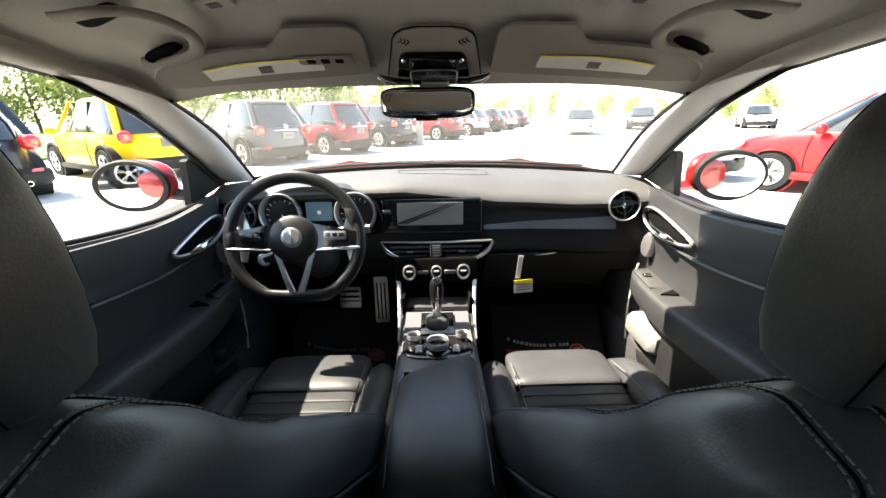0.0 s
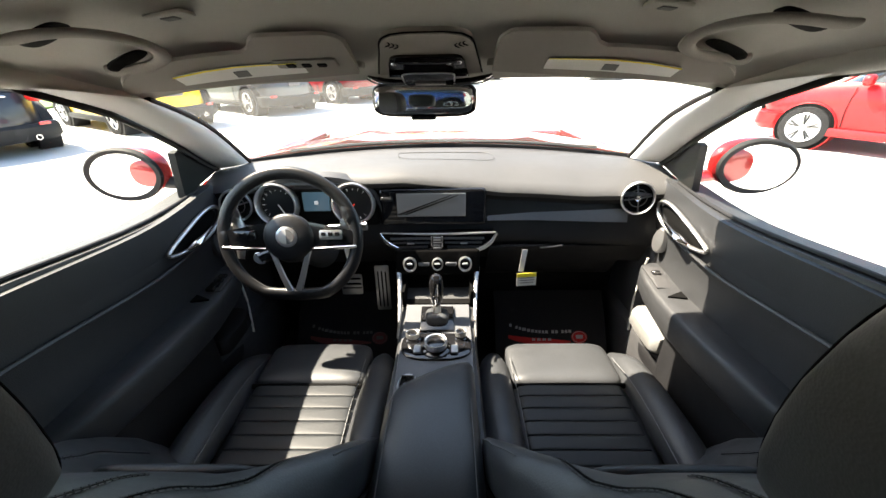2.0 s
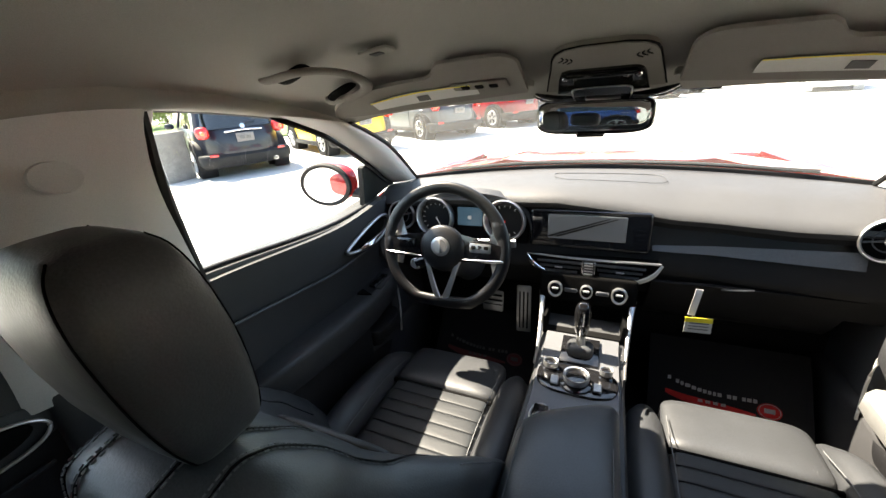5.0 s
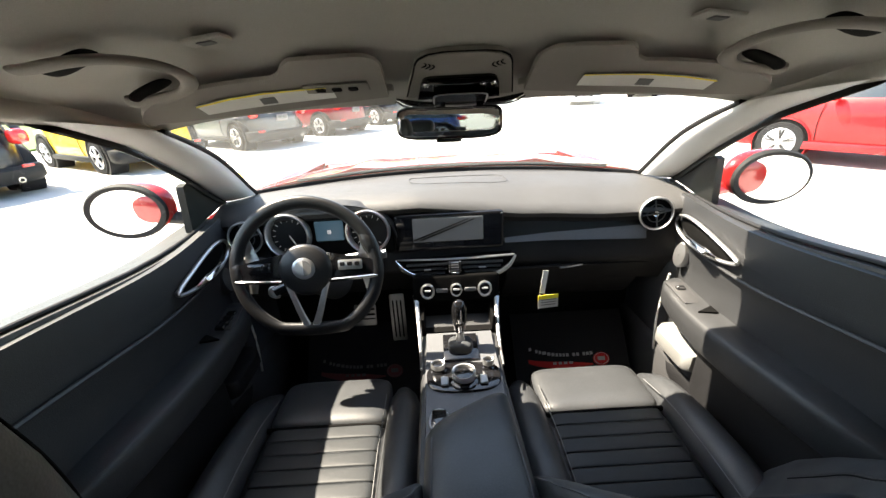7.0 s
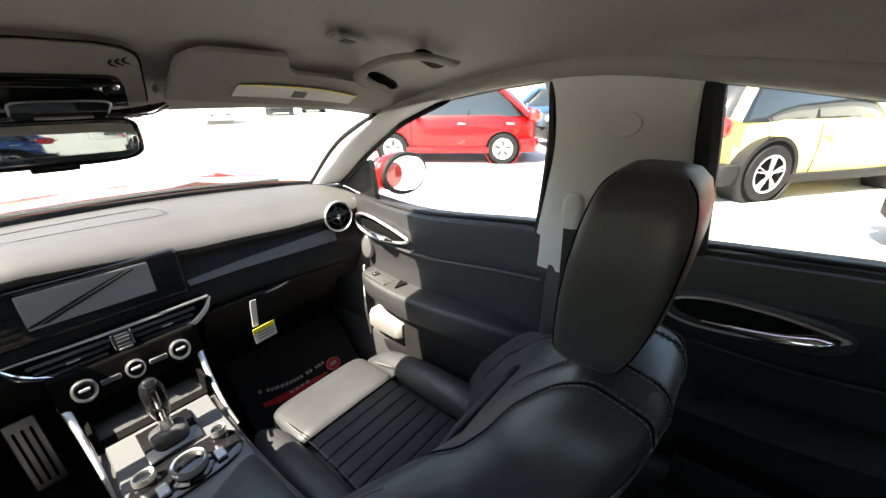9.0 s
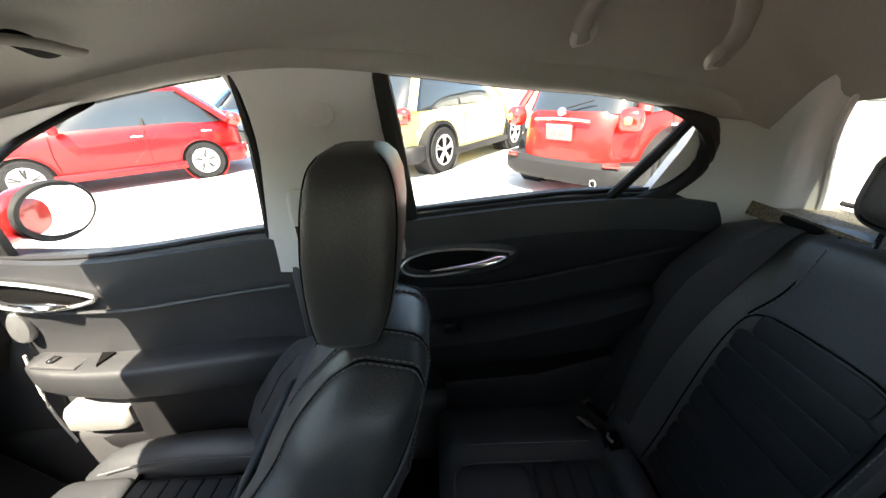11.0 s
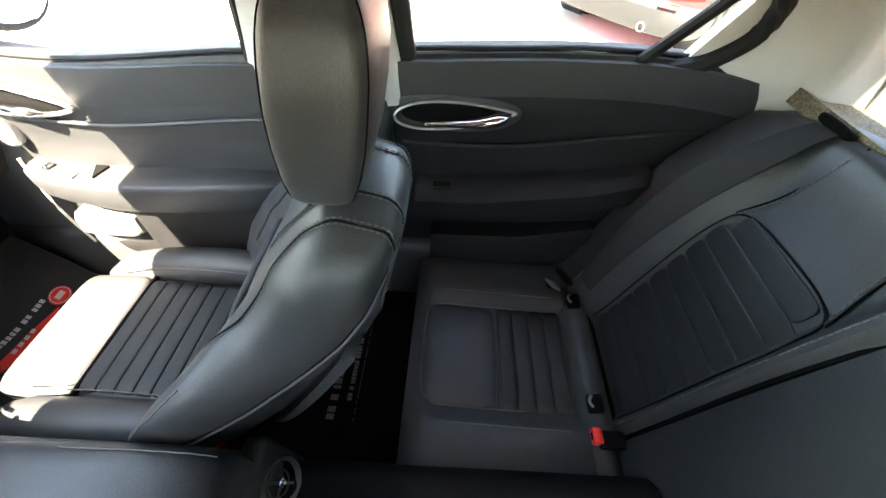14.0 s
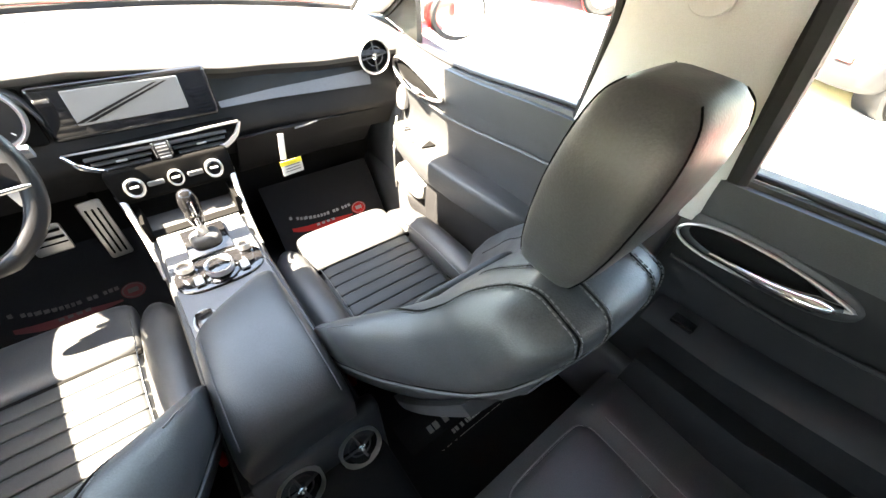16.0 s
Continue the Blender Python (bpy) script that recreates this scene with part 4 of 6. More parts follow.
part("badge_field", plate([WHEEL @ Vector((0.019 * math.cos(a), 0.019 * math.sin(a), 0.0352)) for a in [-math.pi / 2 + math.pi * j / 10 for j in range(11)]], WHEEL.to_3x3() @ Vector((0, 0, 0.001))), INK, bd)
for sx in (-1, 1):
    sp = part("spoke", loft([[WHEEL @ Vector((sx * x, y + s, z)) for s, z in ((w, 0.0), (w, 0.014), (-w, 0.014), (-w, 0.0))] for x, y, w in ((0.05, 0.004, 0.036), (0.09, 0.002, 0.030), (0.13, -0.002, 0.026), (0.168, -0.006, 0.020))]), PIANO, sw)
    part("spoke_trim", tube([WHEEL @ Vector((sx * 0.058, -0.030, 0.016)), WHEEL @ Vector((sx * 0.11, -0.028, 0.018)), WHEEL @ Vector((sx * 0.166, -0.024, 0.012))], 0.0045, 8, 4), CHROME, sp)
    # right pad is silver to paint the sun on it, left pad stays black
    part("button_pad", box(WHEEL @ Vector((sx * 0.105, 0.006, 0.018)), (0.06, 0.010, 0.026), 0.004, 2, (-23, 0, 0)), SATIN if sx > 0 else PIANO, sp)
    for bx in (0.088, 0.105, 0.122):
        part("button", box(WHEEL @ Vector((sx * bx, 0.007, 0.0245)), (0.012, 0.004, 0.010), 0.001, 1, (-23, 0, 0)), PIANO, sp)
    part("lower_spoke", loft([[WHEEL @ Vector((sx * (x + e * w), y, z + o)) for e, o in ((-1, 0.0), (-0.7, 0.006), (0.7, 0.006), (1, 0.0))] for x, y, w, z in ((0.046, -0.034, 0.007, 0.010), (0.036, -0.065, 0.0075, 0.011), (0.024, -0.105, 0.0085, 0.010), (0.012, -0.138, 0.010, 0.008), (0.010, -0.152, 0.012, 0.006))], True, True), SATIN, sw, "silver lower spoke")
    part("paddle", loft([[WHEEL @ Vector((sx * x, y, z)) for x, y in ((0.115 + 0.0, 0.025), (0.135, 0.085), (0.148, 0.090), (0.150, 0.02), (0.148, -0.05), (0.132, -0.052))] for z in (-0.030, -0.024)]), SATIN, sw, "silver shift paddle")
part("start_button", lathe([(0.016, 0.0), (0.016, 0.012), (0.013, 0.014), (0.012, 0.011), (0.001, 0.011)], WHEEL @ Matrix.Translation((-0.078, -0.052, 0.0)), 28), SATIN, sw)
part("start_pad", tube([WHEEL @ Vector((-0.050, -0.040, 0.004)), WHEEL @ Vector((-0.078, -0.052, 0.003))], 0.017, 12, 1), PIANO, sw)
part("column", lathe([(0.05, -0.03), (0.055, -0.10), (0.06, -0.30)], WHEEL, 28), SOFT, sw)
for sx, l in ((-1, 0.16), (1, 0.185)):
    part("stalk", tube([WHEEL @ Vector((sx * 0.05, 0.03, -0.05)), WHEEL @ Vector((sx * l, 0.035, -0.04))], [0.008, 0.012], 8, 1), SATIN if sx > 0 else SOFT, sw)

# ---- centre console ----
con = thing("centre_console", (0, 0.5, 0.6), "black centre console with a grey metal top plate", "centre console")
part("base", loft([[(x * w, y, z) for x, z in ((-1, 0.34), (-1, top - 0.02), (-0.94, top), (0.94, top), (1, top - 0.02), (1, 0.34))]
                   for y, w, top in ((0.05, 0.115, 0.56), (0.3, 0.115, 0.585), (0.55, 0.115, 0.60), (0.78, 0.12, 0.615), (0.88, 0.125, 0.625), (0.93, 0.125, 0.63))]), SOFT, con)
part("top_plate", loft([[(x * w, y, z + o) for x, o in ((-1, 0.0), (-0.97, 0.008), (0.97, 0.008), (1, 0.0))] for y, w, z in ((0.33, 0.098, 0.588), (0.55, 0.103, 0.602), (0.72, 0.10, 0.612), (0.79, 0.10, 0.620))], True, True), BRUSHED, con, "dark grey metal console plate")
for sx in (-1, 1):
    part("flank_rail", tube([(sx * 0.128, 0.93, 0.69), (sx * 0.122, 0.86, 0.655), (sx * 0.116, 0.72, 0.620), (sx * 0.112, 0.58, 0.612)], [0.009, 0.007, 0.005, 0.003], 8, 6), SATIN, con, "satin silver side rail")
sel = part("selector_frame", box((0, 0.69, 0.622), (0.10, 0.155, 0.008), 0.003, 2, (5, 0, 0)), PIANO, con)
part("boot", cushion((0, 0.685, 0.632), (0.07, 0.09, 0.03), None, 12), LEATHER, sel)
lv = part("selector", tube([(0, 0.675, 0.632), (0, 0.688, 0.655), (0, 0.695, 0.668)], [0.016, 0.011, 0.012], 12, 5), SATIN, con, "selector lever with a gloss black grip")
part("grip", cushion((0, 0.705, 0.700), (0.042, 0.056, 0.092), (-16, 0, 0), 16, 2.6, 2.4, taper=0.12), PIANO, lv)
part("grip_trim", tube([(0, 0.684, 0.66), (0, 0.676, 0.685), (0, 0.680, 0.722)], 0.005, 6, 5), CHROME, lv)


def dial(c, r, h, parent, name="dial"):
    m = aim(c, (0, -0.08, 1))
    d = part(name, lathe([(r * 1.22, 0.0), (r * 1.22, 0.004), (r * 1.0, 0.006), (r * 0.98, h)], m, 40), PIANO, parent, "black rotary control with a silver ring")
    part("ring", lathe([(r * 1.01, h * 0.55), (r * 1.02, h), (r * 0.97, h + 0.003), (r * 0.84, h + 0.002), (r * 0.80, h - 0.004)], m, 40), SATIN, d, "silver ring")
    part("dial_face", lathe([(r * 0.82, h - 0.003), (r * 0.4, h - 0.001), (0.001, h - 0.001)], m, 28), PIANO, d)
    return d


pad = part("control_pad", cushion((0.0, 0.535, 0.610), (0.195, 0.125, 0.014), (4, 0, 0), 16, 3.0, 5), PIANO, con, "gloss black control pad")
dial((0.0, 0.515, 0.614), 0.031, 0.020, pad, "main_dial")
dial((-0.066, 0.558, 0.616), 0.019, 0.018, pad)
dial((0.068, 0.562, 0.616), 0.015, 0.020, pad)
for sx in (-1, 1):
    part("pad_button", box((sx * 0.05, 0.505, 0.618), (0.02, 0.03, 0.006), 0.002, 1, (4, 0, 0)), SATIN, pad)
part("brake_switch", box((-0.066, 0.395, 0.603), (0.034, 0.05, 0.014), 0.004, 2, (4, 0, 0)), PIANO, con)
part("switch_ring", tube([(-0.066 + 0.022 * math.cos(t), 0.395 + 0.032 * math.sin(t), 0.604) for t in [2 * math.pi * j / 20 for j in range(20)]], 0.003, 6, 1, True), SATIN, con)
LID_X = [-1, -1, -0.985, -0.955, -0.91, -0.84, -0.74, -0.58, -0.36, -0.12, 0.12, 0.36, 0.58, 0.74, 0.84, 0.91, 0.955, 0.985, 1, 1]


def lid_z(x, top):
    return top + 0.003 - 0.036 * (1 - max(0.0, 1 - abs(x) ** 4) ** 0.5)


arm = part("armrest", loft([[(x * 0.096 * w, y + (0.05 * x if f else 0), 0.57 if j in (0, len(LID_X) - 1) else lid_z(x, top)) for j, x in enumerate(LID_X)]
                            for y, w, top, f in ((0.054, 0.93, 0.612, 0), (0.055, 0.955, 0.624, 0), (0.060, 0.972, 0.636, 0), (0.070, 0.985, 0.646, 0), (0.088, 0.995, 0.653, 0), (0.11, 1.0, 0.657, 0), (0.14, 1.0, 0.660, 0), (0.2, 1.0, 0.662, 0), (0.30, 0.99, 0.660, 0), (0.36, 0.98, 0.655, 1), (0.378, 0.975, 0.649, 1), (0.388, 0.965, 0.636, 1), (0.392, 0.95, 0.60, 1))]), LEATHER, con, "padded black leather armrest lid")
for sx in (-1, 1):
    part("armrest_seam", tube([(sx * 0.080, y, lid_z(0.825, top) + 0.0004) for y, top in ((0.075, 0.650), (0.11, 0.658), (0.15, 0.6605), (0.2, 0.662), (0.30, 0.660))], 0.0011, 5, 5), THREAD, arm)
part("rear_face", box((0.018, 0.045, 0.46), (0.235, 0.05, 0.22), 0.015, 3, (-14, 0, 0)), SOFT, con)
round_outlet(con, (0.076, 0.017, 0.512), (0.0, -1, 0.75), 0.040)
round_outlet(con, (-0.036, 0.017, 0.512), (0.0, -1, 0.75), 0.040)

# pedals
pd = thing("brake_pedal", (-0.29, 1.1, 0.5), "ribbed metal brake pedal", "pedal", "pedals")
part("pad", box((-0.31, 1.05, 0.595), (0.075, 0.012, 0.07), 0.008, 2, (-25, 0, 0)), STEEL, pd)
for k in range(4):
    part("rib", box((-0.31, 1.041, 0.572 + 0.016 * k), (0.068, 0.006, 0.006), 0.002, 1, (-25, 0, 0)), VOID, pd)
part("arm", tube([(-0.31, 1.06, 0.60), (-0.30, 1.15, 0.68), (-0.28, 1.22, 0.75)], 0.009, 8, 4), VOID, pd)
pd = thing("accelerator_pedal", (-0.17, 1.05, 0.5), "tall slotted metal accelerator pedal", "pedal", "pedals")
part("pad", box((-0.195, 1.0, 0.597), (0.05, 0.012, 0.15), 0.008, 2, (-20, 0, 4)), STEEL, pd)
for k in range(3):
    part("slot", box((-0.208 + 0.013 * k, 0.992, 0.597), (0.005, 0.006, 0.12), 0.002, 1, (-20, 0, 4)), VOID, pd)
part("arm", tube([(-0.195, 1.01, 0.61), (-0.18, 1.1, 0.69), (-0.17, 1.2, 0.75)], 0.008, 8, 4), VOID, pd)


# ---- front seats ----
def back_at(s):
    """The middle line of the backrest: y and z at height s from 0 (seat) to 1 (shoulder)."""
    return 0.165 - 0.27 * s - 0.04 * s * s, 0.46 + 0.445 * s + 0.018 * max(0.0, min(1.0, (s - 0.82) / 0.22))


def front_seat(x0):
    st = thing("front_seat", (x0, 0.3, 0.34), "black leather sports seat with ribbed centre and raised bolsters", "car seat", "front seats")
    X = lambda x: x0 + x
    # cushion
    part("base", box((x0, 0.42, 0.375), (0.44, 0.46, 0.09), 0.03, 3), VOID, st)
    part("cushion", cushion((x0, 0.375, 0.435), (0.34, 0.46, 0.10), (2, 0, 0), 16, 6, 4), LEATHER, st)
    for k in range(8):
        part("rib", cushion((x0, 0.195 + 0.050 * k, 0.470 + 0.001 * k), (0.29, 0.0508, 0.031), (2, 0, 0), 14, 14, 7), LEATHER_SHADED, st)
    part("pad_gap", tube([(X(-0.155), 0.567, 0.486), (x0, 0.567, 0.488), (X(0.155), 0.567, 0.486)], 0.008, 6, 4), VOID, st)
    part("thigh_pad", cushion((x0, 0.680, 0.464), (0.320, 0.212, 0.070), (-2, 0, 0), 20, 7, 3.6), LEATHER, st, "smooth leather thigh support")
    for sx in (-1, 1):
        part("cushion_bolster", tube([(X(sx * 0.205), 0.16, 0.49), (X(sx * 0.205), 0.32, 0.490), (X(sx * 0.205), 0.50, 0.482), (X(sx * 0.202), 0.66, 0.465), (X(sx * 0.192), 0.76, 0.430)],
                                     [0.040, 0.050, 0.050, 0.045, 0.026], 14, 6, squash=1.0), LEATHER, st)
        part("bolster_seam", tube([(X(sx * 0.158), 0.20, 0.522), (X(sx * 0.156), 0.40, 0.530), (X(sx * 0.156), 0.55, 0.522), (X(sx * 0.152), 0.68, 0.500)], 0.0014, 5, 6), THREAD, st)
    # backrest: a thick shell with forward wings, ribbed centre and stitched shoulder
    out = -0.015 if x0 > 0 else 0.015
    XB = lambda x, s: x0 + x + out * max(0.0, min(1.0, s))

    def shell(a, s, lift=0.0):
        """A point of the shell at angle a round it (0 and pi the sides, pi/2 the front) and height s."""
        y, z = back_at(s)
        w = line_at([(-0.1, 0.190), (0.2, 0.212), (0.45, 0.215), (0.6, 0.204), (0.7, 0.190), (0.76, 0.176), (0.82, 0.165), (0.9, 0.155), (0.97, 0.142), (1.01, 0.128), (1.045, 0.104), (1.068, 0.078), (1.085, 0.05)], s) + lift
        d = line_at([(-0.1, 0.075), (0.3, 0.085), (0.7, 0.080), (0.9, 0.068), (1.0, 0.057), (1.045, 0.044), (1.068, 0.031), (1.085, 0.014)], s) + lift
        amp = line_at([(-0.1, 0.15), (0.15, 0.185), (0.3, 0.185), (0.45, 0.165), (0.56, 0.14), (0.64, 0.105), (0.70, 0.065), (0.76, 0.022), (0.84, 0.0)], s)
        flare = line_at([(0.0, 0.20), (0.5, 0.24), (0.66, 0.30), (0.74, 0.20), (0.84, 0.0)], s)
        rear = line_at([(0.0, 1.35), (0.4, 1.55), (0.75, 1.5), (0.95, 1.15), (1.05, 1.0)], s)
        cx, sy = math.cos(a), math.sin(a)
        px, py = math.copysign(abs(cx) ** 0.66, cx), math.copysign(abs(sy) ** 0.66, sy)
        wing = amp * max(0.0, (abs(px) - 0.50) / 0.50) ** 1.4 * (1.0 if py > 0 else 0.45 + 0.55 * (1 + py))
        return Vector((XB(w * px * (1 + flare * max(0.0, min(1.0, wing * 8))), s), y + d * py * (1.0 if py > 0 else rear) - 0.045 + wing, z + 0.25 * d * py + 2.2 * lift * max(0.0, min(1.0, (s - 0.88) / 0.14))))

    def half(s):
        return abs(shell(0.0, s).x - XB(0, s)) / (1 + 0.0 * s)

    def ease_in(q):
        q = max(0.0, min(1.0, q))
        return q * q * (3 - 2 * q)

    back = part("backrest", loft([[shell(2 * math.pi * j / 84, -0.10 + 1.185 * i / 64) for j in range(84)] for i in range(65)]), LEATHER, st)
    for k in range(6):
        s = 0.10 + 0.10 * k
        y, z = back_at(s)
        part("rib", cushion((XB(0, s), y + 0.030, z + 0.012), (0.25, 0.050, 0.052), (38, 0, 0), 10, 5, 2.6), LEATHER_SHADED, back)
    pi = math.pi
    for sx in (-1, 1):
        def on(rows, lift):
            pts = smooth_path([(a, s, 0) for s, a in rows], 14)
            return [shell(pi * (p.x if sx < 0 else 1 - p.x), p.y, lift) for p in pts]

        def slice_at(o, s0, s1, spread, lift):
            """A line over the shoulder at o from the middle, its front end running out to the wing."""
            peak = 1.08
            while half(peak) < o + 0.004:
                peak -= 0.004
            out = []
            for k in range(-44, 45):
                q = (k / 44) ** 2 if k else 0.0
                s = peak - (peak - (s0 if k < 0 else s1)) * q
                wide = min(o + (spread * ease_in((peak - s) / 0.55) if k > 0 else 0.0), half(s) * 0.985)
                b = math.acos(min(1.0, (wide / half(s)) ** (1 / 0.66)))
                a = pi + b if k < 0 else pi - b
                out.append(shell(a if sx < 0 else pi - a, s, lift))
            return out
        for o, s0, s1, spread in ((0.088, 0.55, 0.30, 0.12), (0.046, 0.70, 0.84, 0.03)):
            base = slice_at(o, s0, s1, spread, 0.0010)
            part("seam", tube(base, 0.0015, 6, 1), VOID, back)
            for q in (-1, 1):
                part("stitching", stitches(slice_at(o + q * 0.0040, s0, s1, spread, 0.0015), r=0.0010), THREAD, back)
        part("edge_piping", tube(on(((0.16, 0.93), (0.26, 0.985), (0.40, 1.04), (0.58, 1.12), (0.76, 1.20), (0.87, 1.28), (0.935, 1.36), (0.955, 1.43), (0.96, 1.50)), 0.001), 0.0028, 8, 1), LEATHER, back)
        part("piping_seam", tube(on(((0.165, 0.920), (0.265, 0.972), (0.405, 1.026), (0.585, 1.105), (0.765, 1.185), (0.875, 1.265), (0.94, 1.35), (0.965, 1.43), (0.97, 1.50)), 0.0), 0.0014, 5, 1), VOID, back)
        part("bolster_seam", tube(on(((0.66, 0.90), (0.52, 0.94), (0.36, 0.955), (0.20, 0.96), (0.06, 0.955)), 0.0004), 0.0015, 5, 1), THREAD, back)
    part("back_panel", sheet(lambda u, v: (XB((2 * u - 1) * (0.17 + 0.02 * math.sin(math.pi * v)), v), back_at(0.05 + 0.7 * v)[0] - 0.135 - 0.012 * (1 - (2 * u - 1) ** 2), back_at(0.05 + 0.7 * v)[1] - 0.02), 12, 10, (0, 0.02, 0)), SOFT, back)
    # headrest: a tall faceted pad
    XH = lambda x: x0 + 0.70 * x - (0.034 if x0 > 0 else -0.034)
    rows = ((0.950, 0.050, 0.034, -0.155), (0.953, 0.062, 0.044, -0.157), (0.964, 0.074, 0.052, -0.158), (0.995, 0.091, 0.060, -0.165), (1.035, 0.101, 0.066, -0.172), (1.075, 0.105, 0.068, -0.178), (1.115, 0.103, 0.066, -0.184), (1.142, 0.096, 0.061, -0.187), (1.160, 0.084, 0.053, -0.188), (1.170, 0.068, 0.041, -0.188), (1.174, 0.045, 0.026, -0.188))

    def pad(row, a, lift=0.0):
        z, w, d, yc = row
        return Vector((XH((w + lift) * math.copysign(abs(math.cos(a)) ** 0.36, math.cos(a))), yc + (0.78 * d + lift) * math.copysign(abs(math.sin(a)) ** 0.40, math.sin(a)), z + lift * 0.3))
    hr = part("headrest", loft([[pad(r, 2 * math.pi * j / 40) for j in range(40)] for r in rows]), LEATHER, st)
    for sx in (-1, 1):
        for a in (0.30, -0.30):
            part("headrest_seam", tube([pad(r, (a if sx > 0 else math.pi - a) * math.pi if sx > 0 else math.pi - a * math.pi, 0.0004) for r in rows[1:-1]], 0.0009, 5, 4), VOID, hr)
        part("post", tube([(XH(sx * 0.03), -0.175, 0.90), (XH(sx * 0.03), -0.160, 0.96)], 0.006, 8, 1), CHROME, hr)
    part("collar", cushion((XH(0.0), -0.168, 0.957), (0.072, 0.050, 0.016), None, 10), COLLAR, hr, "grey plastic post collar")
    part("pocket_wire", tube([(XB(0.15, 0.5), -0.135, 0.62), (XB(0.20, 0.5), -0.165, 0.66), (XB(0.235, 0.5), -0.150, 0.70), (XB(0.215, 0.5), -0.100, 0.76)], 0.003, 6, 6), VOID, back)
    # belt buckle on the tunnel side
    q = -1 if x0 > 0 else 1
    bk = part("buckle_stalk", box((X(q * 0.236), 0.13, 0.43), (0.016, 0.03, 0.15), 0.006, 2, (-14, 0, 0)), VOID, st)
    part("buckle", box((X(q * 0.236), 0.114, 0.512), (0.014, 0.028, 0.026), 0.005, 2, (-14, 0, 0)), REDPLASTIC, bk, "red buckle release")
    return st


def seat_plan(p):
    """A drawn point of a front seat at its true place."""
    return Vector((p[0], eased(SEAT_ALONG, p[1]), p[2] + eased(SEAT_LIFT, p[2])))


SEAT_ALONG = [(-0.25, -0.065), (-0.17, 0.015), (-0.05, 0.13), (0.15, 0.30), (0.575, 0.63), (0.78, 0.80)]
SEAT_LIFT = [(0.30, -0.06), (0.50, -0.055), (0.70, -0.035), (0.85, 0.0), (0.942, -0.010), (1.174, -0.004)]
plan = seat_plan
front_seat(-0.37)
front_seat(0.37)


def bench_plan(p):
    """A drawn point of the rear bench at its true place."""
    return Vector((p[0], eased(BENCH_ALONG, p[1]), p[2] + eased(BENCH_LIFT, p[2])))


# ---- rear bench ----
BENCH_ALONG = [(-1.0, -0.93), (-0.80, -0.73), (-0.55, -0.49), (-0.40, -0.32), (-0.165, -0.06)]
BENCH_LIFT = [(0.30, -0.06), (0.55, -0.09), (0.75, 0.0), (0.95, 0.06), (1.02, 0.09)]
plan = bench_plan


def ease(q):
    q = max(0.0, min(1.0, q))
    return q * q * (3 - 2 * q)


rs = thing("rear_bench", (0, -0.5, 0.4), "black leather rear bench with ribbed centres", "rear seat")
part("base", box((0, -0.38, 0.37), (1.34, 0.42, 0.12), 0.03, 3), SOFT, rs)


def bench_face(x, q):
    """Height of the rear cushion at x, with q from its front edge (0) to the backrest (1)."""
    a = abs(x)
    hollow = 0.020 * ease((a - 0.20) / 0.06) * (1 - ease((a - 0.49) / 0.06)) * ease(q / 0.12)
    rim = 0.03 * (1 - ease(q / 0.10)) + 0.012 * (1 - ease((0.68 - a) / 0.05))
    return 0.548 - 0.012 * q - hollow - rim


part("cushion", sheet(lambda u, v: (-0.67 + 1.34 * u, -0.165 - 0.345 * v, bench_face(-0.67 + 1.34 * u, v)), 96, 24, -0.12), LEATHER, rs)
part("rear_roll", tube([(-0.52, -0.535, 0.508), (0.0, -0.535, 0.508), (0.52, -0.535, 0.508)], 0.036, 16, 4), LEATHER, rs)


def rear_back(x, v, proud=0.0):
    """The face of the rear backrest, v from its foot to its top edge."""
    a = abs(x)
    side = 0.055 * ease((a - 0.50) / 0.07) * (1 - ease((v - 0.62) / 0.40))
    hollow = 0.014 * ease((a - 0.22) / 0.05) * (1 - ease((a - 0.48) / 0.05)) * (1 - ease((v - 0.75) / 0.2))
    roll = 0.014 * math.sin(math.pi * v) ** 0.6 - 0.03 * ease((v - 0.93) / 0.07)
    ridge = 0.018 * math.exp(-((a - 0.230) / 0.016) ** 2) * (1 - ease((v - 0.9) / 0.1))
    p = proud + side - hollow + roll + ridge
    return Vector((x, -0.575 - 0.225 * v + p * 0.88, 0.51 + 0.44 * v + p * 0.46 - 0.050 * (a / 0.68) ** 5 * v))


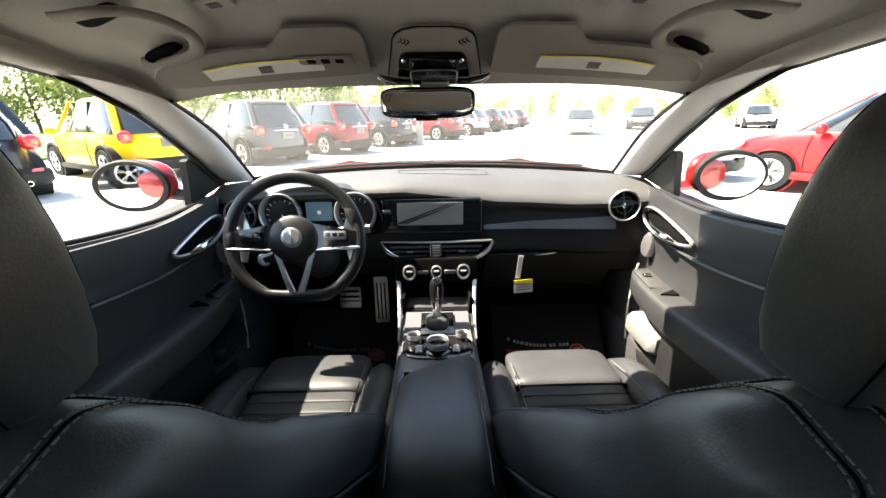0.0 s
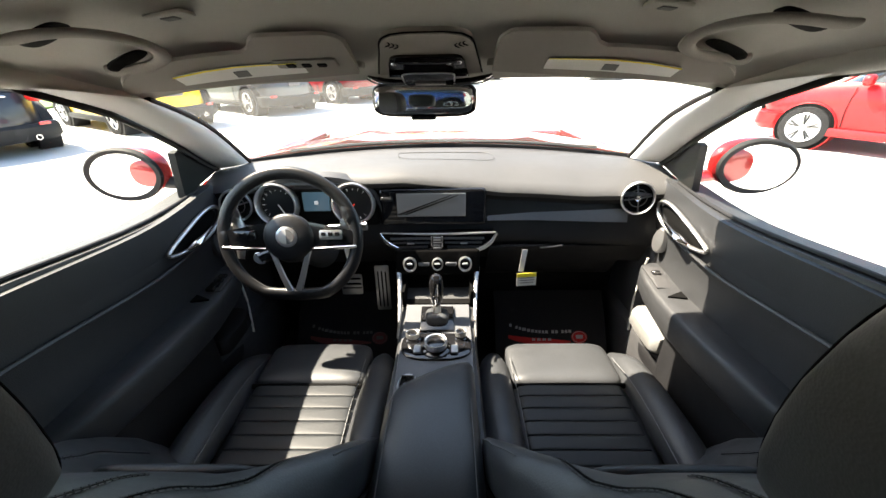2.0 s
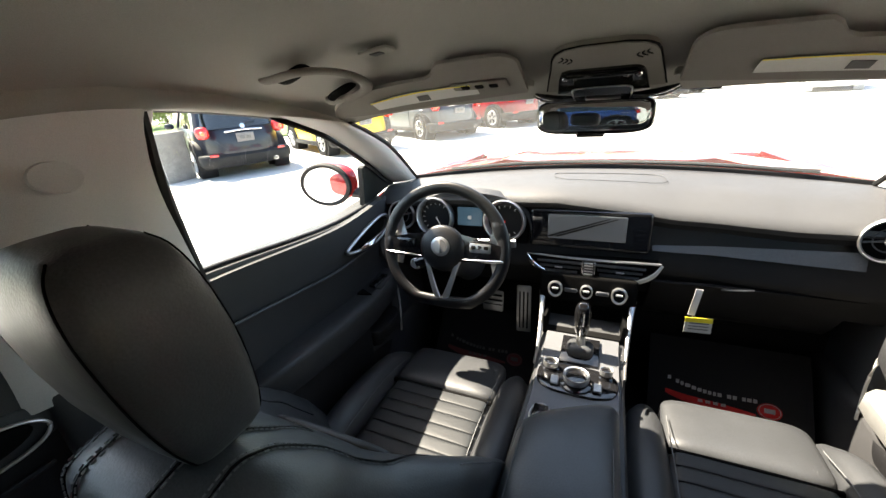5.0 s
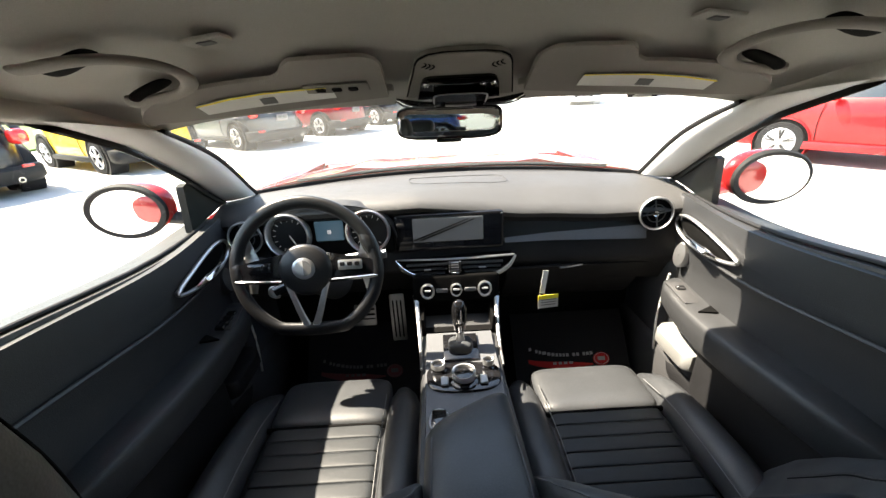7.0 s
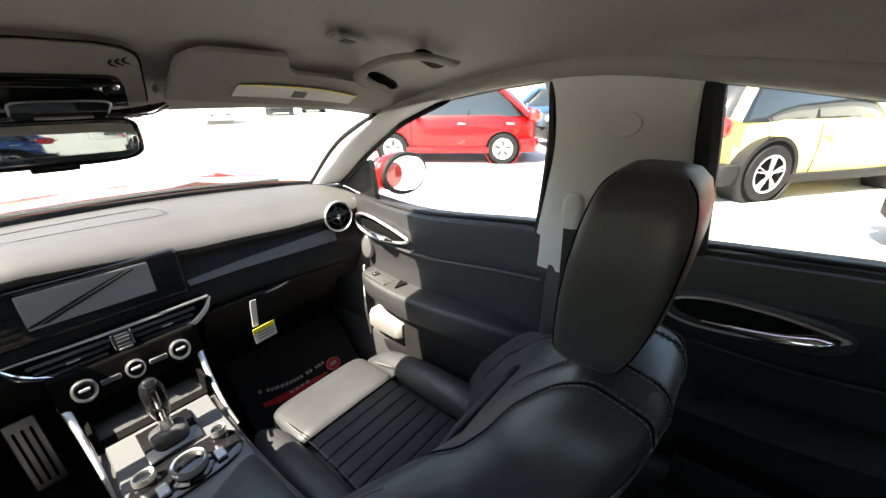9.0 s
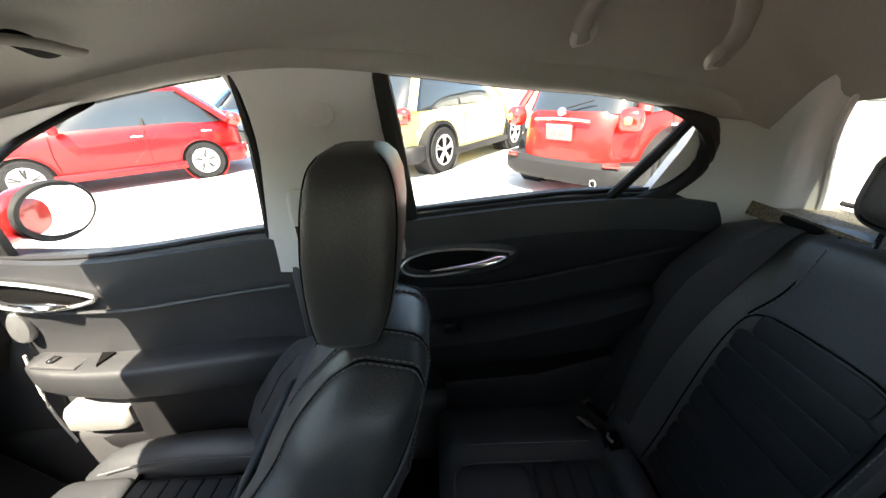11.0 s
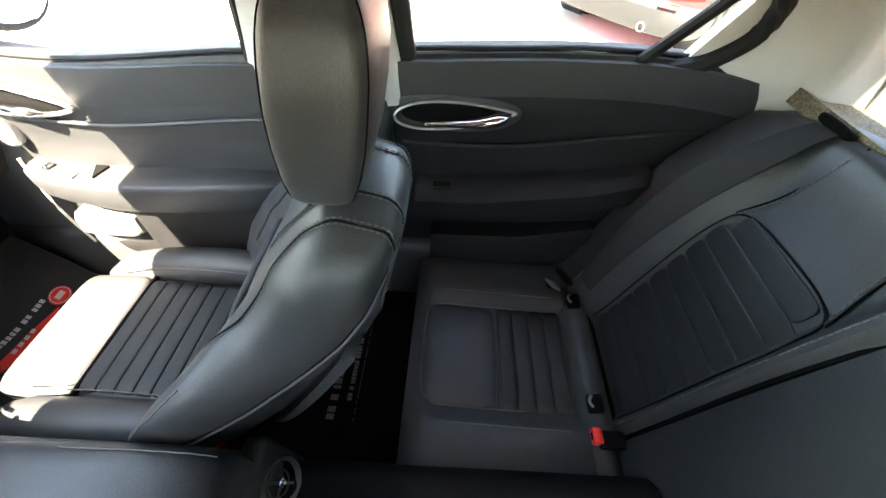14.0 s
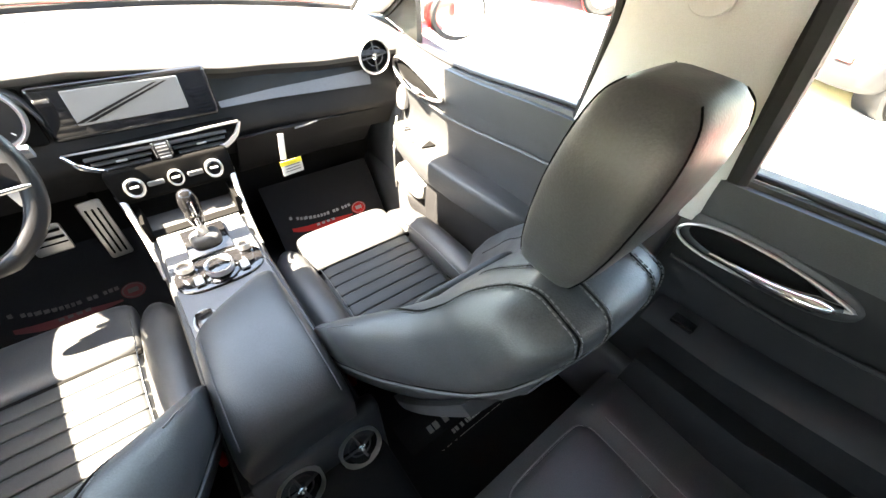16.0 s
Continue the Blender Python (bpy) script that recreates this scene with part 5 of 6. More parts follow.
part("backrest", sheet(lambda u, v: rear_back(-0.68 + 1.36 * u, v), 110, 36, (0, -0.08, -0.03)), LEATHER, rs)
LEAN = 27
for x0 in (-0.375, 0.375):
    for k in range(9):
        w = 0.245 if k < 8 else 0.20
        part("rib", cushion(rear_back(x0, 0.075 + 0.071 * k, -0.001), (w, 0.010, 0.0378), (LEAN, 0, 0), 12, 14, 6), LEATHER_SHADED, rs)
    for k in range(4):
        part("rib", cushion((x0, -0.372 - 0.0345 * k, 0.524), (0.255, 0.036, 0.016), None, 10, 12, 3.0), LEATHER_SHADED, rs)
    part("front_pad", cushion((x0, -0.272, 0.5245), (0.255, 0.155, 0.020), (2, 0, 0), 14, 7, 3.2), LEATHER, rs)
    rim = [(0.128, -0.40), (0.128, -0.24), (0.118, -0.212), (0.095, -0.196), (0.0, -0.192), (-0.095, -0.196), (-0.118, -0.212), (-0.128, -0.24), (-0.128, -0.40)]
    part("pad_seam", tube([(x0 + a, y, bench_face(x0 + a, (-0.165 - y) / 0.345) + 0.0035) for a, y in rim], 0.0016, 5, 5), THREAD, rs)
    for q in (-1, 1):
        part("stitching", stitches(smooth_path([rear_back(x0 + q * 0.118, 0.66, 0.004), rear_back(x0 + q * 0.092, 0.78, 0.003), rear_back(x0 + q * 0.082, 0.92, 0.002)], 10), r=0.0009), THREAD, rs)
        part("top_seam", tube([rear_back(x0 + q * 0.124, 0.66, 0.001), rear_back(x0 + q * 0.098, 0.78, 0.001), rear_back(x0 + q * 0.088, 0.96, 0.001)], 0.0018, 5, 8), VOID, rs)
        part("side_seam", tube([(x0 + q * 0.165, y, bench_face(x0 + q * 0.165, (-0.165 - y) / 0.345) + 0.001) for y in (-0.19, -0.28, -0.38, -0.48)], 0.0016, 5, 5), THREAD, rs)
    part("panel_seam", tube([rear_back(x0 + a, v, 0.004) for a, v in ((-0.128, 0.03), (-0.130, 0.35), (-0.128, 0.58), (-0.105, 0.675), (0.0, 0.69), (0.105, 0.675), (0.128, 0.58), (0.130, 0.35), (0.128, 0.03))], 0.0015, 5, 6), VOID, rs)
    q = 1 if x0 > 0 else -1
    part("bolster_seam", tube([rear_back(q * a, v, 0.001) for a, v in ((0.585, 0.05), (0.59, 0.3), (0.585, 0.55), (0.565, 0.75), (0.53, 0.90))], 0.0016, 5, 8), THREAD, rs)
    part("inner_seam", stitches(smooth_path([rear_back(q * a, v, 0.002) for a, v in ((0.230, 0.05), (0.230, 0.4), (0.231, 0.7), (0.232, 0.95))], 12), r=0.0009), THREAD, rs)
    hx = x0
    hr = part("headrest", cushion((hx, -0.805, 0.984), (0.158, 0.060, 0.086), (14, 0, 0), 18, 6, 3.6), LEATHER, rs)
    part("front_panel", cushion((hx, -0.7860, 0.986), (0.132, 0.026, 0.064), (14, 0, 0), 14, 6, 4.0), LEATHER_SHADED, hr)
    part("headrest_seam", tube([(hx + 0.064 * math.copysign(abs(math.cos(a)) ** 0.4, math.cos(a)), -0.7795 - 0.0085 * math.sin(a), 0.987 + 0.033 * math.copysign(abs(math.sin(a)) ** 0.5, math.sin(a))) for a in [2 * math.pi * j / 40 for j in range(40)]], 0.0014, 5, 1, True), VOID, hr)
    for sx in (-1, 1):
        part("post", tube([(hx + sx * 0.04, -0.80, 0.90), (hx + sx * 0.04, -0.805, 0.96)], 0.006, 8, 1), CHROME, hr)
# same leather as the bench, darkened for the shade on the pad
mid = part("middle_pad", sheet(lambda u, v: rear_back(-0.195 + 0.39 * u, 0.03 + 0.90 * v, 0.020 + 0.008 * math.sin(math.pi * u) ** 0.4), 16, 18, (0, -0.05, -0.02)), LEATHER_SHADED, rs, "folding middle armrest, closed")
for sx in (-1, 1):
    part("middle_seam", tube([rear_back(sx * 0.203, 0.03, 0.006), rear_back(sx * 0.203, 0.5, 0.008), rear_back(sx * 0.205, 0.97, 0.002)], 0.006, 5, 6), VOID, mid)
part("middle_seam", tube([rear_back(-0.20, 0.935, 0.008), rear_back(0.0, 0.935, 0.012), rear_back(0.20, 0.935, 0.008)], 0.004, 5, 6), VOID, mid)
for x in (0.525, 0.265, -0.265, -0.525):
    bk = part("anchor_cover", box((x, -0.528, 0.545), (0.036, 0.030, 0.026), 0.005, 2, (-20, 0, 0)), VOID, rs)
    part("anchor_bar", tube([(x - 0.012, -0.518, 0.558), (x, -0.512, 0.560), (x + 0.012, -0.518, 0.558)], 0.003, 6, 3), STEEL, bk)
for x in (0.56, -0.56):
    q = 1 if x > 0 else -1
    b = thing("seat_belt", (x, -0.5, 0.6), "black rear seat belt with a metal tongue and buckle", "seat belt", "rear seat belts")
    part("webbing", sheet(lambda u, v: rear_back(q * (0.528 + 0.047 * (u - 0.5) + 0.030 * v), 0.95 - 0.84 * v, 0.006 + 0.030 * math.sin(math.pi * v) ** 0.8 - 0.012 * (u - 0.5) * v), 4, 20, (0, 0.0015, 0.001)), WEBBING, b)
    part("belt_guide", cushion(rear_back(q * 0.528, 0.965, 0.008), (0.075, 0.03, 0.014), (20, 0, 0), 12), VOID, b)
    part("tongue", box((q * 0.553, -0.478, 0.572), (0.030, 0.004, 0.042), 0.002, 1, (-50, 0, 25 * q)), STEEL, b)
    part("tongue_slot", box((q * 0.552, -0.470, 0.566), (0.012, 0.004, 0.010), 0.001, 1, (-50, 0, 25 * q)), VOID, b)
    part("tongue_grip", box((q * 0.561, -0.498, 0.592), (0.050, 0.012, 0.026), 0.005, 2, (-50, 0, 25 * q)), VOID, b)
for x in (0.20, -0.2):
    b = thing("belt_buckle", (x, -0.5, 0.52), "rear belt buckle with a red release, lying on the bench", "belt buckle", "rear buckles")
    part("case", box((x - 0.005, -0.545, 0.545), (0.034, 0.05, 0.022), 0.006, 2), VOID, b)
    part("release", box((x, -0.517, 0.548), (0.030, 0.018, 0.018), 0.003, 2), REDPLASTIC, b, "red release button")
    part("release_slot", box((x, -0.5085, 0.550), (0.014, 0.004, 0.006), 0.001, 1), VOID, b)

# ---- floor mats ----
plan = cabin_plan


def mat(x0, y0, sx, sy, z=0.308, name="floor_mat"):
    m = thing(name, (x0, y0, z - 0.003), "black carpet floor mat with pale print", "floor mat", "floor mats")
    part("carpet", box((x0, y0, z), (sx, sy, 0.012), 0.005, 2), MATRUBBER, m)
    return m


def bars(parent, x, y, z, rows, h, gap, turn=0.0, mat_=None, along="x"):
    """Lines of illegible print as plain bars."""
    rnd = random.Random(5)
    for k, w in enumerate(rows):
        q = -w / 2
        while q < w / 2 - 0.004:
            l = h * rnd.uniform(0.45, 0.8)
            l = min(l, w / 2 - q)
            c = (x + q + l / 2, y - k * gap, z) if along == "x" else (x + k * gap, y + q + l / 2, z)
            s = (l, h, 0.0016) if along == "x" else (h, l, 0.0016)
            part("print_bar", box(c, s, 0), mat_ or LETTER, parent)
            q += l + h * (0.22 if rnd.random() < 0.82 else 0.8)


def toe_mat(x0, shade, ink):
    """A front mat that runs up the sloping toe board, with its print there."""
    m = mat(x0, 0.86, 0.42, 0.26)
    slope = lambda x, q, lift=0.0: Vector((x, 0.955 + 0.27 * q, 0.318 + 0.155 * q + lift))
    part("toe_carpet", sheet(lambda u, v: slope(x0 - 0.21 + 0.42 * u, v), 6, 6, (0, 0.004, -0.008)), MATRUBBER, m)
    c = x0 - 0.02
    arc = lambda u, q: slope(c - 0.14 + 0.235 * u, 0.25 + q + 0.10 * (2 * u - 1) ** 2 * (1 if u < 0.5 else 0.3), 0.003)
    part("print_band", sheet(lambda u, v: arc(u, -0.09 + (0.02 + 0.08 * math.sin(math.pi * min(1.0, 0.12 + u * 0.88))) * v), 18, 2, (0, 0, 0.001)), shade, m, "dark red crescent print")
    disc = aim(slope(c + 0.128, 0.27, 0.0045), (0, -0.5, 0.87))
    ds = part("print_disc", lathe([(0.001, 0.0), (0.030, 0.0), (0.030, -0.002)], disc, 28), shade, m, "round red print")
    part("disc_ring", tube([disc @ Vector((0.026 * math.cos(t), 0.026 * math.sin(t), 0.001)) for t in [2 * math.pi * j / 28 for j in range(28)]], 0.0012, 5, 1, True), ink, ds)
    part("disc_mark", box(slope(c + 0.128, 0.27, 0.006), (0.026, 0.016, 0.002), 0, turn=(30, 0, 0)), ink, ds)
    rnd = random.Random(8)
    q = -0.135
    while q < 0.10:
        l = rnd.uniform(0.008, 0.014)
        part("print_bar", box(slope(c + q + l / 2, 0.355 + 0.10 * (q / 0.13) ** 2 * (1 if q < 0 else 0.2), 0.003), (l, 0.013, 0.002), 0, turn=(30, 0, 0)), ink, m)
        q += l + (0.004 if rnd.random() < 0.85 else 0.014)
    for k in range(4):
        part("print_bar", box(slope(c - 0.045 + 0.020 * k, 0.235, 0.0045), (0.012, 0.010, 0.002), 0, turn=(30, 0, 0)), ink, m)


# driver's mat: the same print in darker red and grey
REDDULL = material("darker_red_print", (0.09, 0.015, 0.015), 0.8)
FAINT = material("faint_print", (0.06, 0.06, 0.06), 0.8)
toe_mat(0.42, REDPRINT, LETTER)
toe_mat(-0.34, REDDULL, FAINT)
plan = as_is
rm = mat(0.42, 0.075, 0.46, 0.24, 0.238)
bars(rm, 0.38, 0.135, 0.245, (0.24,), 0.020, 0.04)
bars(rm, 0.40, 0.096, 0.245, (0.18, 0.28, 0.32), 0.0115, 0.026)
mat(-0.42, 0.075, 0.46, 0.24, 0.238)
plan = cabin_plan

# ---- overhead: visors, console, mirror, handles, hooks ----
OVER_ALONG = [(-0.62, -0.50), (-0.42, -0.30), (0.16, 0.25), (0.405, 0.49), (0.45, 0.535), (0.565, 0.625), (0.60, 0.645), (0.70, 0.715), (0.75, 0.74)]


def overhead_plan(p):
    """A drawn point of the fittings under the roof at its true place."""
    return Vector((0.88 * p[0], eased(OVER_ALONG, p[1]), p[2] + 0.006 + line_at(LIFT_Y, p[1]) + line_at(LIFT_Z, p[2])))


plan = overhead_plan
for sx in (-1, 1):
    v = thing("sun_visor", (sx * 0.36, 0.56, 1.28), "grey cloth sun visor with a yellow warning label, folded up", "sun visor", "sun visors")
    rings = []
    for i in range(41):
        t = 0.5 - 0.5 * math.cos(math.pi * i / 40)
        x = sx * (0.135 + 0.455 * t)
        curl = 1 - math.sqrt(max(0.0, 1 - max(0.0, 1 - t / 0.07, (t - 0.90) / 0.10) ** 2))
        th = 0.018 - 0.008 * curl
        back = 0.45 if t > 0.42 else (0.40 if t < 0.30 else 0.40 + 0.05 * (0.5 - 0.5 * math.cos(math.pi * (t - 0.30) / 0.12)))
        front = 0.565 - 0.02 * t - 0.022 * curl
        back = back + (0.050 if t > 0.5 else 0.030) * curl
        zf, zb = 1.263 - 0.030 * t, roof_in(x, back) - 0.026
        rings.append([(x, front, zf), (x, front + 0.006, zf + th), (x, back + 0.03, zb + th), (x, back, zb + th * 0.6), (x, back, zb), (x, (front + back) / 2, (zf + zb) / 2 - 0.003)])
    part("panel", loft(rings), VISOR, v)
    def under(x, q, drop):
        """The visor's lower face at x, q from its front edge towards its middle."""
        t = (abs(x) - 0.135) / 0.455
        f, bk = 0.565 - 0.02 * t, 0.45
        zf, zb = 1.263 - 0.030 * t, roof_in(x, bk) - 0.026
        return Vector((x, f + ((f + bk) / 2 - f) * q, zf + ((zf + zb) / 2 - 0.003 - zf) * q - drop))
    part("label", sheet(lambda a, b: under(sx * (0.235 + 0.25 * a), 0.62 + 0.76 * b, 0.0045), 4, 3, -0.001), LABEL, v, "white warning label")
    part("label_band", sheet(lambda a, b: under(sx * (0.235 + 0.25 * a), 1.33 + 0.06 * b, 0.0060), 4, 1, -0.001), YELLOW, v, "yellow label band")
    part("label_mark", sheet(lambda a, b: under(sx * (0.345 + 0.028 * a), 0.75 + 0.35 * b, 0.0060), 2, 1, -0.001), INK, v)
    part("clip", box((sx * 0.14, 0.55, 1.285), (0.03, 0.03, 0.025), 0.006, 2), LINER, v)
    g = thing("grab_handle", (sx * 0.575, 0.31, 1.29), "grey plastic grab handle on the roof rail", "grab handle", "grab handles")
    plan = as_is
    roof_z = lambda x, y: cabin_plan((x, drawn_y(y), roof_in(x, drawn_y(y)))).z
    # hinge recesses: their shade is put on as black pads
    for yc in (0.318, 0.440):
        part("recess", cushion((sx * 0.530, yc, roof_z(0.530, yc) + 0.001), (0.085, 0.036, 0.010), (0, sx * 34, 0), 12, 3, 3), VOID, g, "black pad for the shade in the hinge recess")
    arch = smooth_path([(0.585, 0.300, -0.002), (0.560, 0.297, 0.008), (0.518, 0.296, 0.014), (0.474, 0.308, 0.016), (0.444, 0.338, 0.016), (0.434, 0.376, 0.016), (0.444, 0.414, 0.016), (0.474, 0.444, 0.016), (0.518, 0.456, 0.014), (0.560, 0.459, 0.008), (0.585, 0.456, -0.002)], 5)
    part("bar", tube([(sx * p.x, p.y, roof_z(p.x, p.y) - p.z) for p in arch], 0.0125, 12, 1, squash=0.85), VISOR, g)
    plan = overhead_plan
    g = thing("grab_handle", (sx * 0.575, -0.52, 1.22), "grey plastic grab handle above the rear door", "grab handle", "grab handles")
    part("bar", tube([(sx * x, y, roof_in(x, y) - o) for x, y, o in ((0.59, -0.42, 0.0), (0.565, -0.415, 0.014), (0.535, -0.43, 0.022), (0.515, -0.47, 0.024), (0.510, -0.52, 0.024), (0.515, -0.57, 0.024), (0.535, -0.61, 0.022), (0.565, -0.625, 0.014), (0.59, -0.62, 0.0))], 0.014, 10, 5), VISOR, g)
    part("foot", cushion((sx * 0.585, -0.42, roof_in(0.585, -0.42) - 0.004), (0.04, 0.035, 0.02), (0, sx * 38, 0), 8), LINER, g)
    part("foot", cushion((sx * 0.585, -0.62, roof_in(0.585, -0.62) - 0.004), (0.04, 0.035, 0.02), (0, sx * 38, 0), 8), LINER, g)
    h = thing("roof_sensor", (sx * 0.36, 0.345, 1.37), "small square sensor set in the headliner", "roof sensor", "roof sensors")
    z = roof_in(0.36, 0.345)
    part("plate", box((sx * 0.36, 0.345, z - 0.004), (0.060, 0.036, 0.010), 0.004, 2, (9, sx * 12, 0)), LINER, h)
    part("window", box((sx * 0.36, 0.345, z - 0.009), (0.022, 0.018, 0.006), 0.001, 1, (9, sx * 12, 0)), HARD, h)
bt = thing("garage_buttons", (-0.22, 0.52, 1.29), "row of three grey buttons on the visor", "button panel")
part("panel", box((-0.225, 0.492, 1.279), (0.12, 0.035, 0.010), 0.004, 2, (-24, 0, 0)), VISOR, bt)
for k in range(3):
    part("button", box((-0.255 + 0.03 * k, 0.491, 1.273), (0.018, 0.014, 0.006), 0.002, 1, (-24, 0, 0)), VOID, bt)

plan = as_is


def pod(x, y, drop=0.0):
    """A point of the console's lower face, drop below it."""
    y = y + 0.038
    return Vector((x * 1.12, y - 0.45 * drop, roof_z(0, y) - 0.008 - 0.012 * max(0.0, min(1.0, (y - 0.50) / 0.12)) - 0.85 * drop))


def pod_plate(rows, drop, thick):
    """A rounded plate on the console: rows of (y, left, right)."""
    return sheet(lambda u, v: pod(line_at([(r[0], r[1]) for r in rows], rows[0][0] + (rows[-1][0] - rows[0][0]) * v) * (1 - u) + line_at([(r[0], r[2]) for r in rows], rows[0][0] + (rows[-1][0] - rows[0][0]) * v) * u,
                                  rows[0][0] + (rows[-1][0] - rows[0][0]) * v, drop), 16, 24, (0, 0.55 * thick, 0.83 * thick))


oc = thing("overhead_console", (0, 0.53, 1.27), "grey overhead console with a gloss black lamp panel", "overhead console")
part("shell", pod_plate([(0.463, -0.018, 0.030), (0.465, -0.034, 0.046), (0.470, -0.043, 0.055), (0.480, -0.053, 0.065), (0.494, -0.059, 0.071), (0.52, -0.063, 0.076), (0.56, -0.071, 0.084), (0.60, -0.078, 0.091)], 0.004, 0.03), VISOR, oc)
part("edge_gap", pod_plate([(0.461, -0.022, 0.034), (0.463, -0.037, 0.049), (0.4685, -0.046, 0.058), (0.4785, -0.056, 0.068), (0.493, -0.0615, 0.0735), (0.52, -0.0655, 0.0785), (0.56, -0.0735, 0.0865), (0.60, -0.0805, 0.0935)], 0.0022, 0.0015), VOID, oc, "dark joint round the console")
for sx in (-1, 1):
    for k in range(3):
        rows = [pod(0.006 + sx * (0.053 - 0.0055 * k - 0.010 * t + 0.012 * t * t), 0.486 + 0.0035 * k + 0.012 * t, 0.0045) for t in (0.0, 0.4, 0.8, 1.2)]
        part("slot", tube(rows, [0.0006, 0.0013, 0.0013, 0.0006], 6, 3), VOID, oc)
lp = part("lamp_panel", pod_plate([(0.525, -0.040, 0.046), (0.527, -0.046, 0.052), (0.532, -0.051, 0.057), (0.545, -0.055, 0.062), (0.60, -0.062, 0.071)], 0.009, 0.012), PIANO, oc, "gloss black lamp panel")
part("upper_rail", tube([pod(-0.043, 0.533, 0.012), pod(-0.01, 0.531, 0.014), pod(0.02, 0.531, 0.014), pod(0.049, 0.533, 0.012)], 0.0035, 8, 4), PIANO, lp)
for x in (-0.046, 0.036, 0.052):
    part("reading_lamp", lathe([(0.001, 0.003), (0.0035, 0.002), (0.005, 0.0)], aim(pod(x, 0.541, 0.012), (0, -0.55, -0.83)), 12), CHROME, lp)
mod = part("switch_module", pod_plate([(0.553, -0.028, 0.038), (0.556, -0.033, 0.043), (0.562, -0.035, 0.045), (0.598, -0.037, 0.048), (0.606, -0.032, 0.043)], 0.022, 0.014), PIANO, lp, "raised gloss black switch block")
part("module_edge", tube([pod(-0.035, 0.605, 0.020), pod(-0.036, 0.575, 0.023), pod(-0.032, 0.556, 0.023), pod(0.006, 0.553, 0.023), pod(0.042, 0.556, 0.023), pod(0.046, 0.575, 0.023), pod(0.046, 0.605, 0.020)], 0.0013, 6, 4), SATIN, mod)
part("lamp_lens", tube([pod(-0.018, 0.597, 0.0235), pod(0.006, 0.596, 0.0245), pod(0.032, 0.597, 0.0235)], 0.0042, 8, 3, squash=0.5), COLLAR, mod)
for sx in (-1, 1):
    part("wing_arm", tube([pod(0.006 + sx * 0.101, 0.583, 0.012), pod(0.006 + sx * 0.084, 0.592, 0.016), pod(0.006 + sx * 0.060, 0.597, 0.019), pod(0.006 + sx * 0.040, 0.598, 0.019)], [0.003, 0.0085, 0.009, 0.007], 10, 5, squash=0.6), PIANO, lp, "gloss black switch wing")
    part("wing_edge", tube([pod(0.006 + sx * 0.103, 0.582, 0.017), pod(0.006 + sx * 0.088, 0.600, 0.021), pod(0.006 + sx * 0.062, 0.606, 0.022), pod(0.006 + sx * 0.038, 0.607, 0.021)], 0.0016, 6, 5), CHROME, lp, "chrome wing edge")
part("sensor_housing", loft([[Vector((0.006 + w * x, y, z + h)) for x, h in ((-1, 0.012), (-0.9, 0.0), (-0.45, -0.003), (-0.42, -0.010), (0.42, -0.010), (0.45, -0.003), (0.9, 0.0), (1, 0.012), (0.6, 0.03), (-0.6, 0.03))] for y, z, w in ((0.648, 1.226, 0.080), (0.672, 1.222, 0.078), (0.70, 1.219, 0.072), (0.735, 1.216, 0.060))]), HARD, oc, "black sensor housing behind the mirror")

plan = overhead_plan
mr = thing("rear_view_mirror", (-0.02, 0.69, 1.19), "black framed rear-view mirror on the windscreen", "mirror")
part("stalk", tube([(-0.012, 0.735, 1.255), (-0.012, 0.715, 1.228), (-0.012, 0.70, 1.21)], 0.014, 10, 4), PIANO, mr)
part("shell", cushion((-0.012, 0.695, 1.203), (0.252, 0.034, 0.074), (-1, 0, -6.5), 16, 5, 4.5), PIANO, mr)
part("glass", cushion((-0.014, 0.681, 1.203), (0.236, 0.008, 0.060), (-1, 0, -6.5), 12, 7, 6), MIRROR, mr, "mirror glass")
part("button", box((-0.014, 0.683, 1.166), (0.06, 0.012, 0.010), 0.003, 2, (0, 0, -4)), PIANO, mr)

# ---- outside mirrors ----
plan = cabin_plan
for sx in (-1, 1):
    om = thing("door_mirror", (sx * 0.93, 1.0, 0.98), "red door mirror with a black rim", "door mirror", "door mirrors")
    part("shell", cushion((sx * 0.93, 1.045, 0.985), (0.235, 0.12, 0.135), (0, 0, sx * 8), 18, 2.6, 2.6), PAINT_RED, om)
    rim = part("rim", lathe([(0.98, -0.2), (1.02, 0.1), (0.97, 0.2), (0.84, 0.16), (0.80, 0.05)], aim((sx * 0.935, 0.99, 0.985), (-sx * 0.12, -1, 0), 0) @ Matrix.Diagonal((0.112, 0.078, 0.1, 1)), 40), RUBBER, om)
    part("glass", lathe([(0.001, 0.11), (0.90, 0.11), (0.9, 0.0)], aim((sx * 0.935, 0.99, 0.985), (-0.26 if sx > 0 else 0.17, -1, 0.03), 0) @ Matrix.Diagonal((0.112, 0.078, 0.1, 1)), 40), MIRROR, rim, "mirror glass")
    part("arm", tube([(sx * 0.745, 1.03, 0.945), (sx * 0.80, 1.035, 0.945), (sx * 0.87, 1.04, 0.955)], [0.03, 0.026, 0.03], 10, 4, squash=0.7), TRIM if sx < 0 else PAINT_RED, om)

# ---- the lot outside ----
GROUND = -0.07
WORLD = Matrix.Identity(4)
solo("ground", sheet(lambda u, v: (-400 + 800 * u, -400 + 800 * v, GROUND), 40, 40, -0.2), ASPHALT, "pale sunlit paving of a car lot", "ground", kind="structure", base=WORLD)


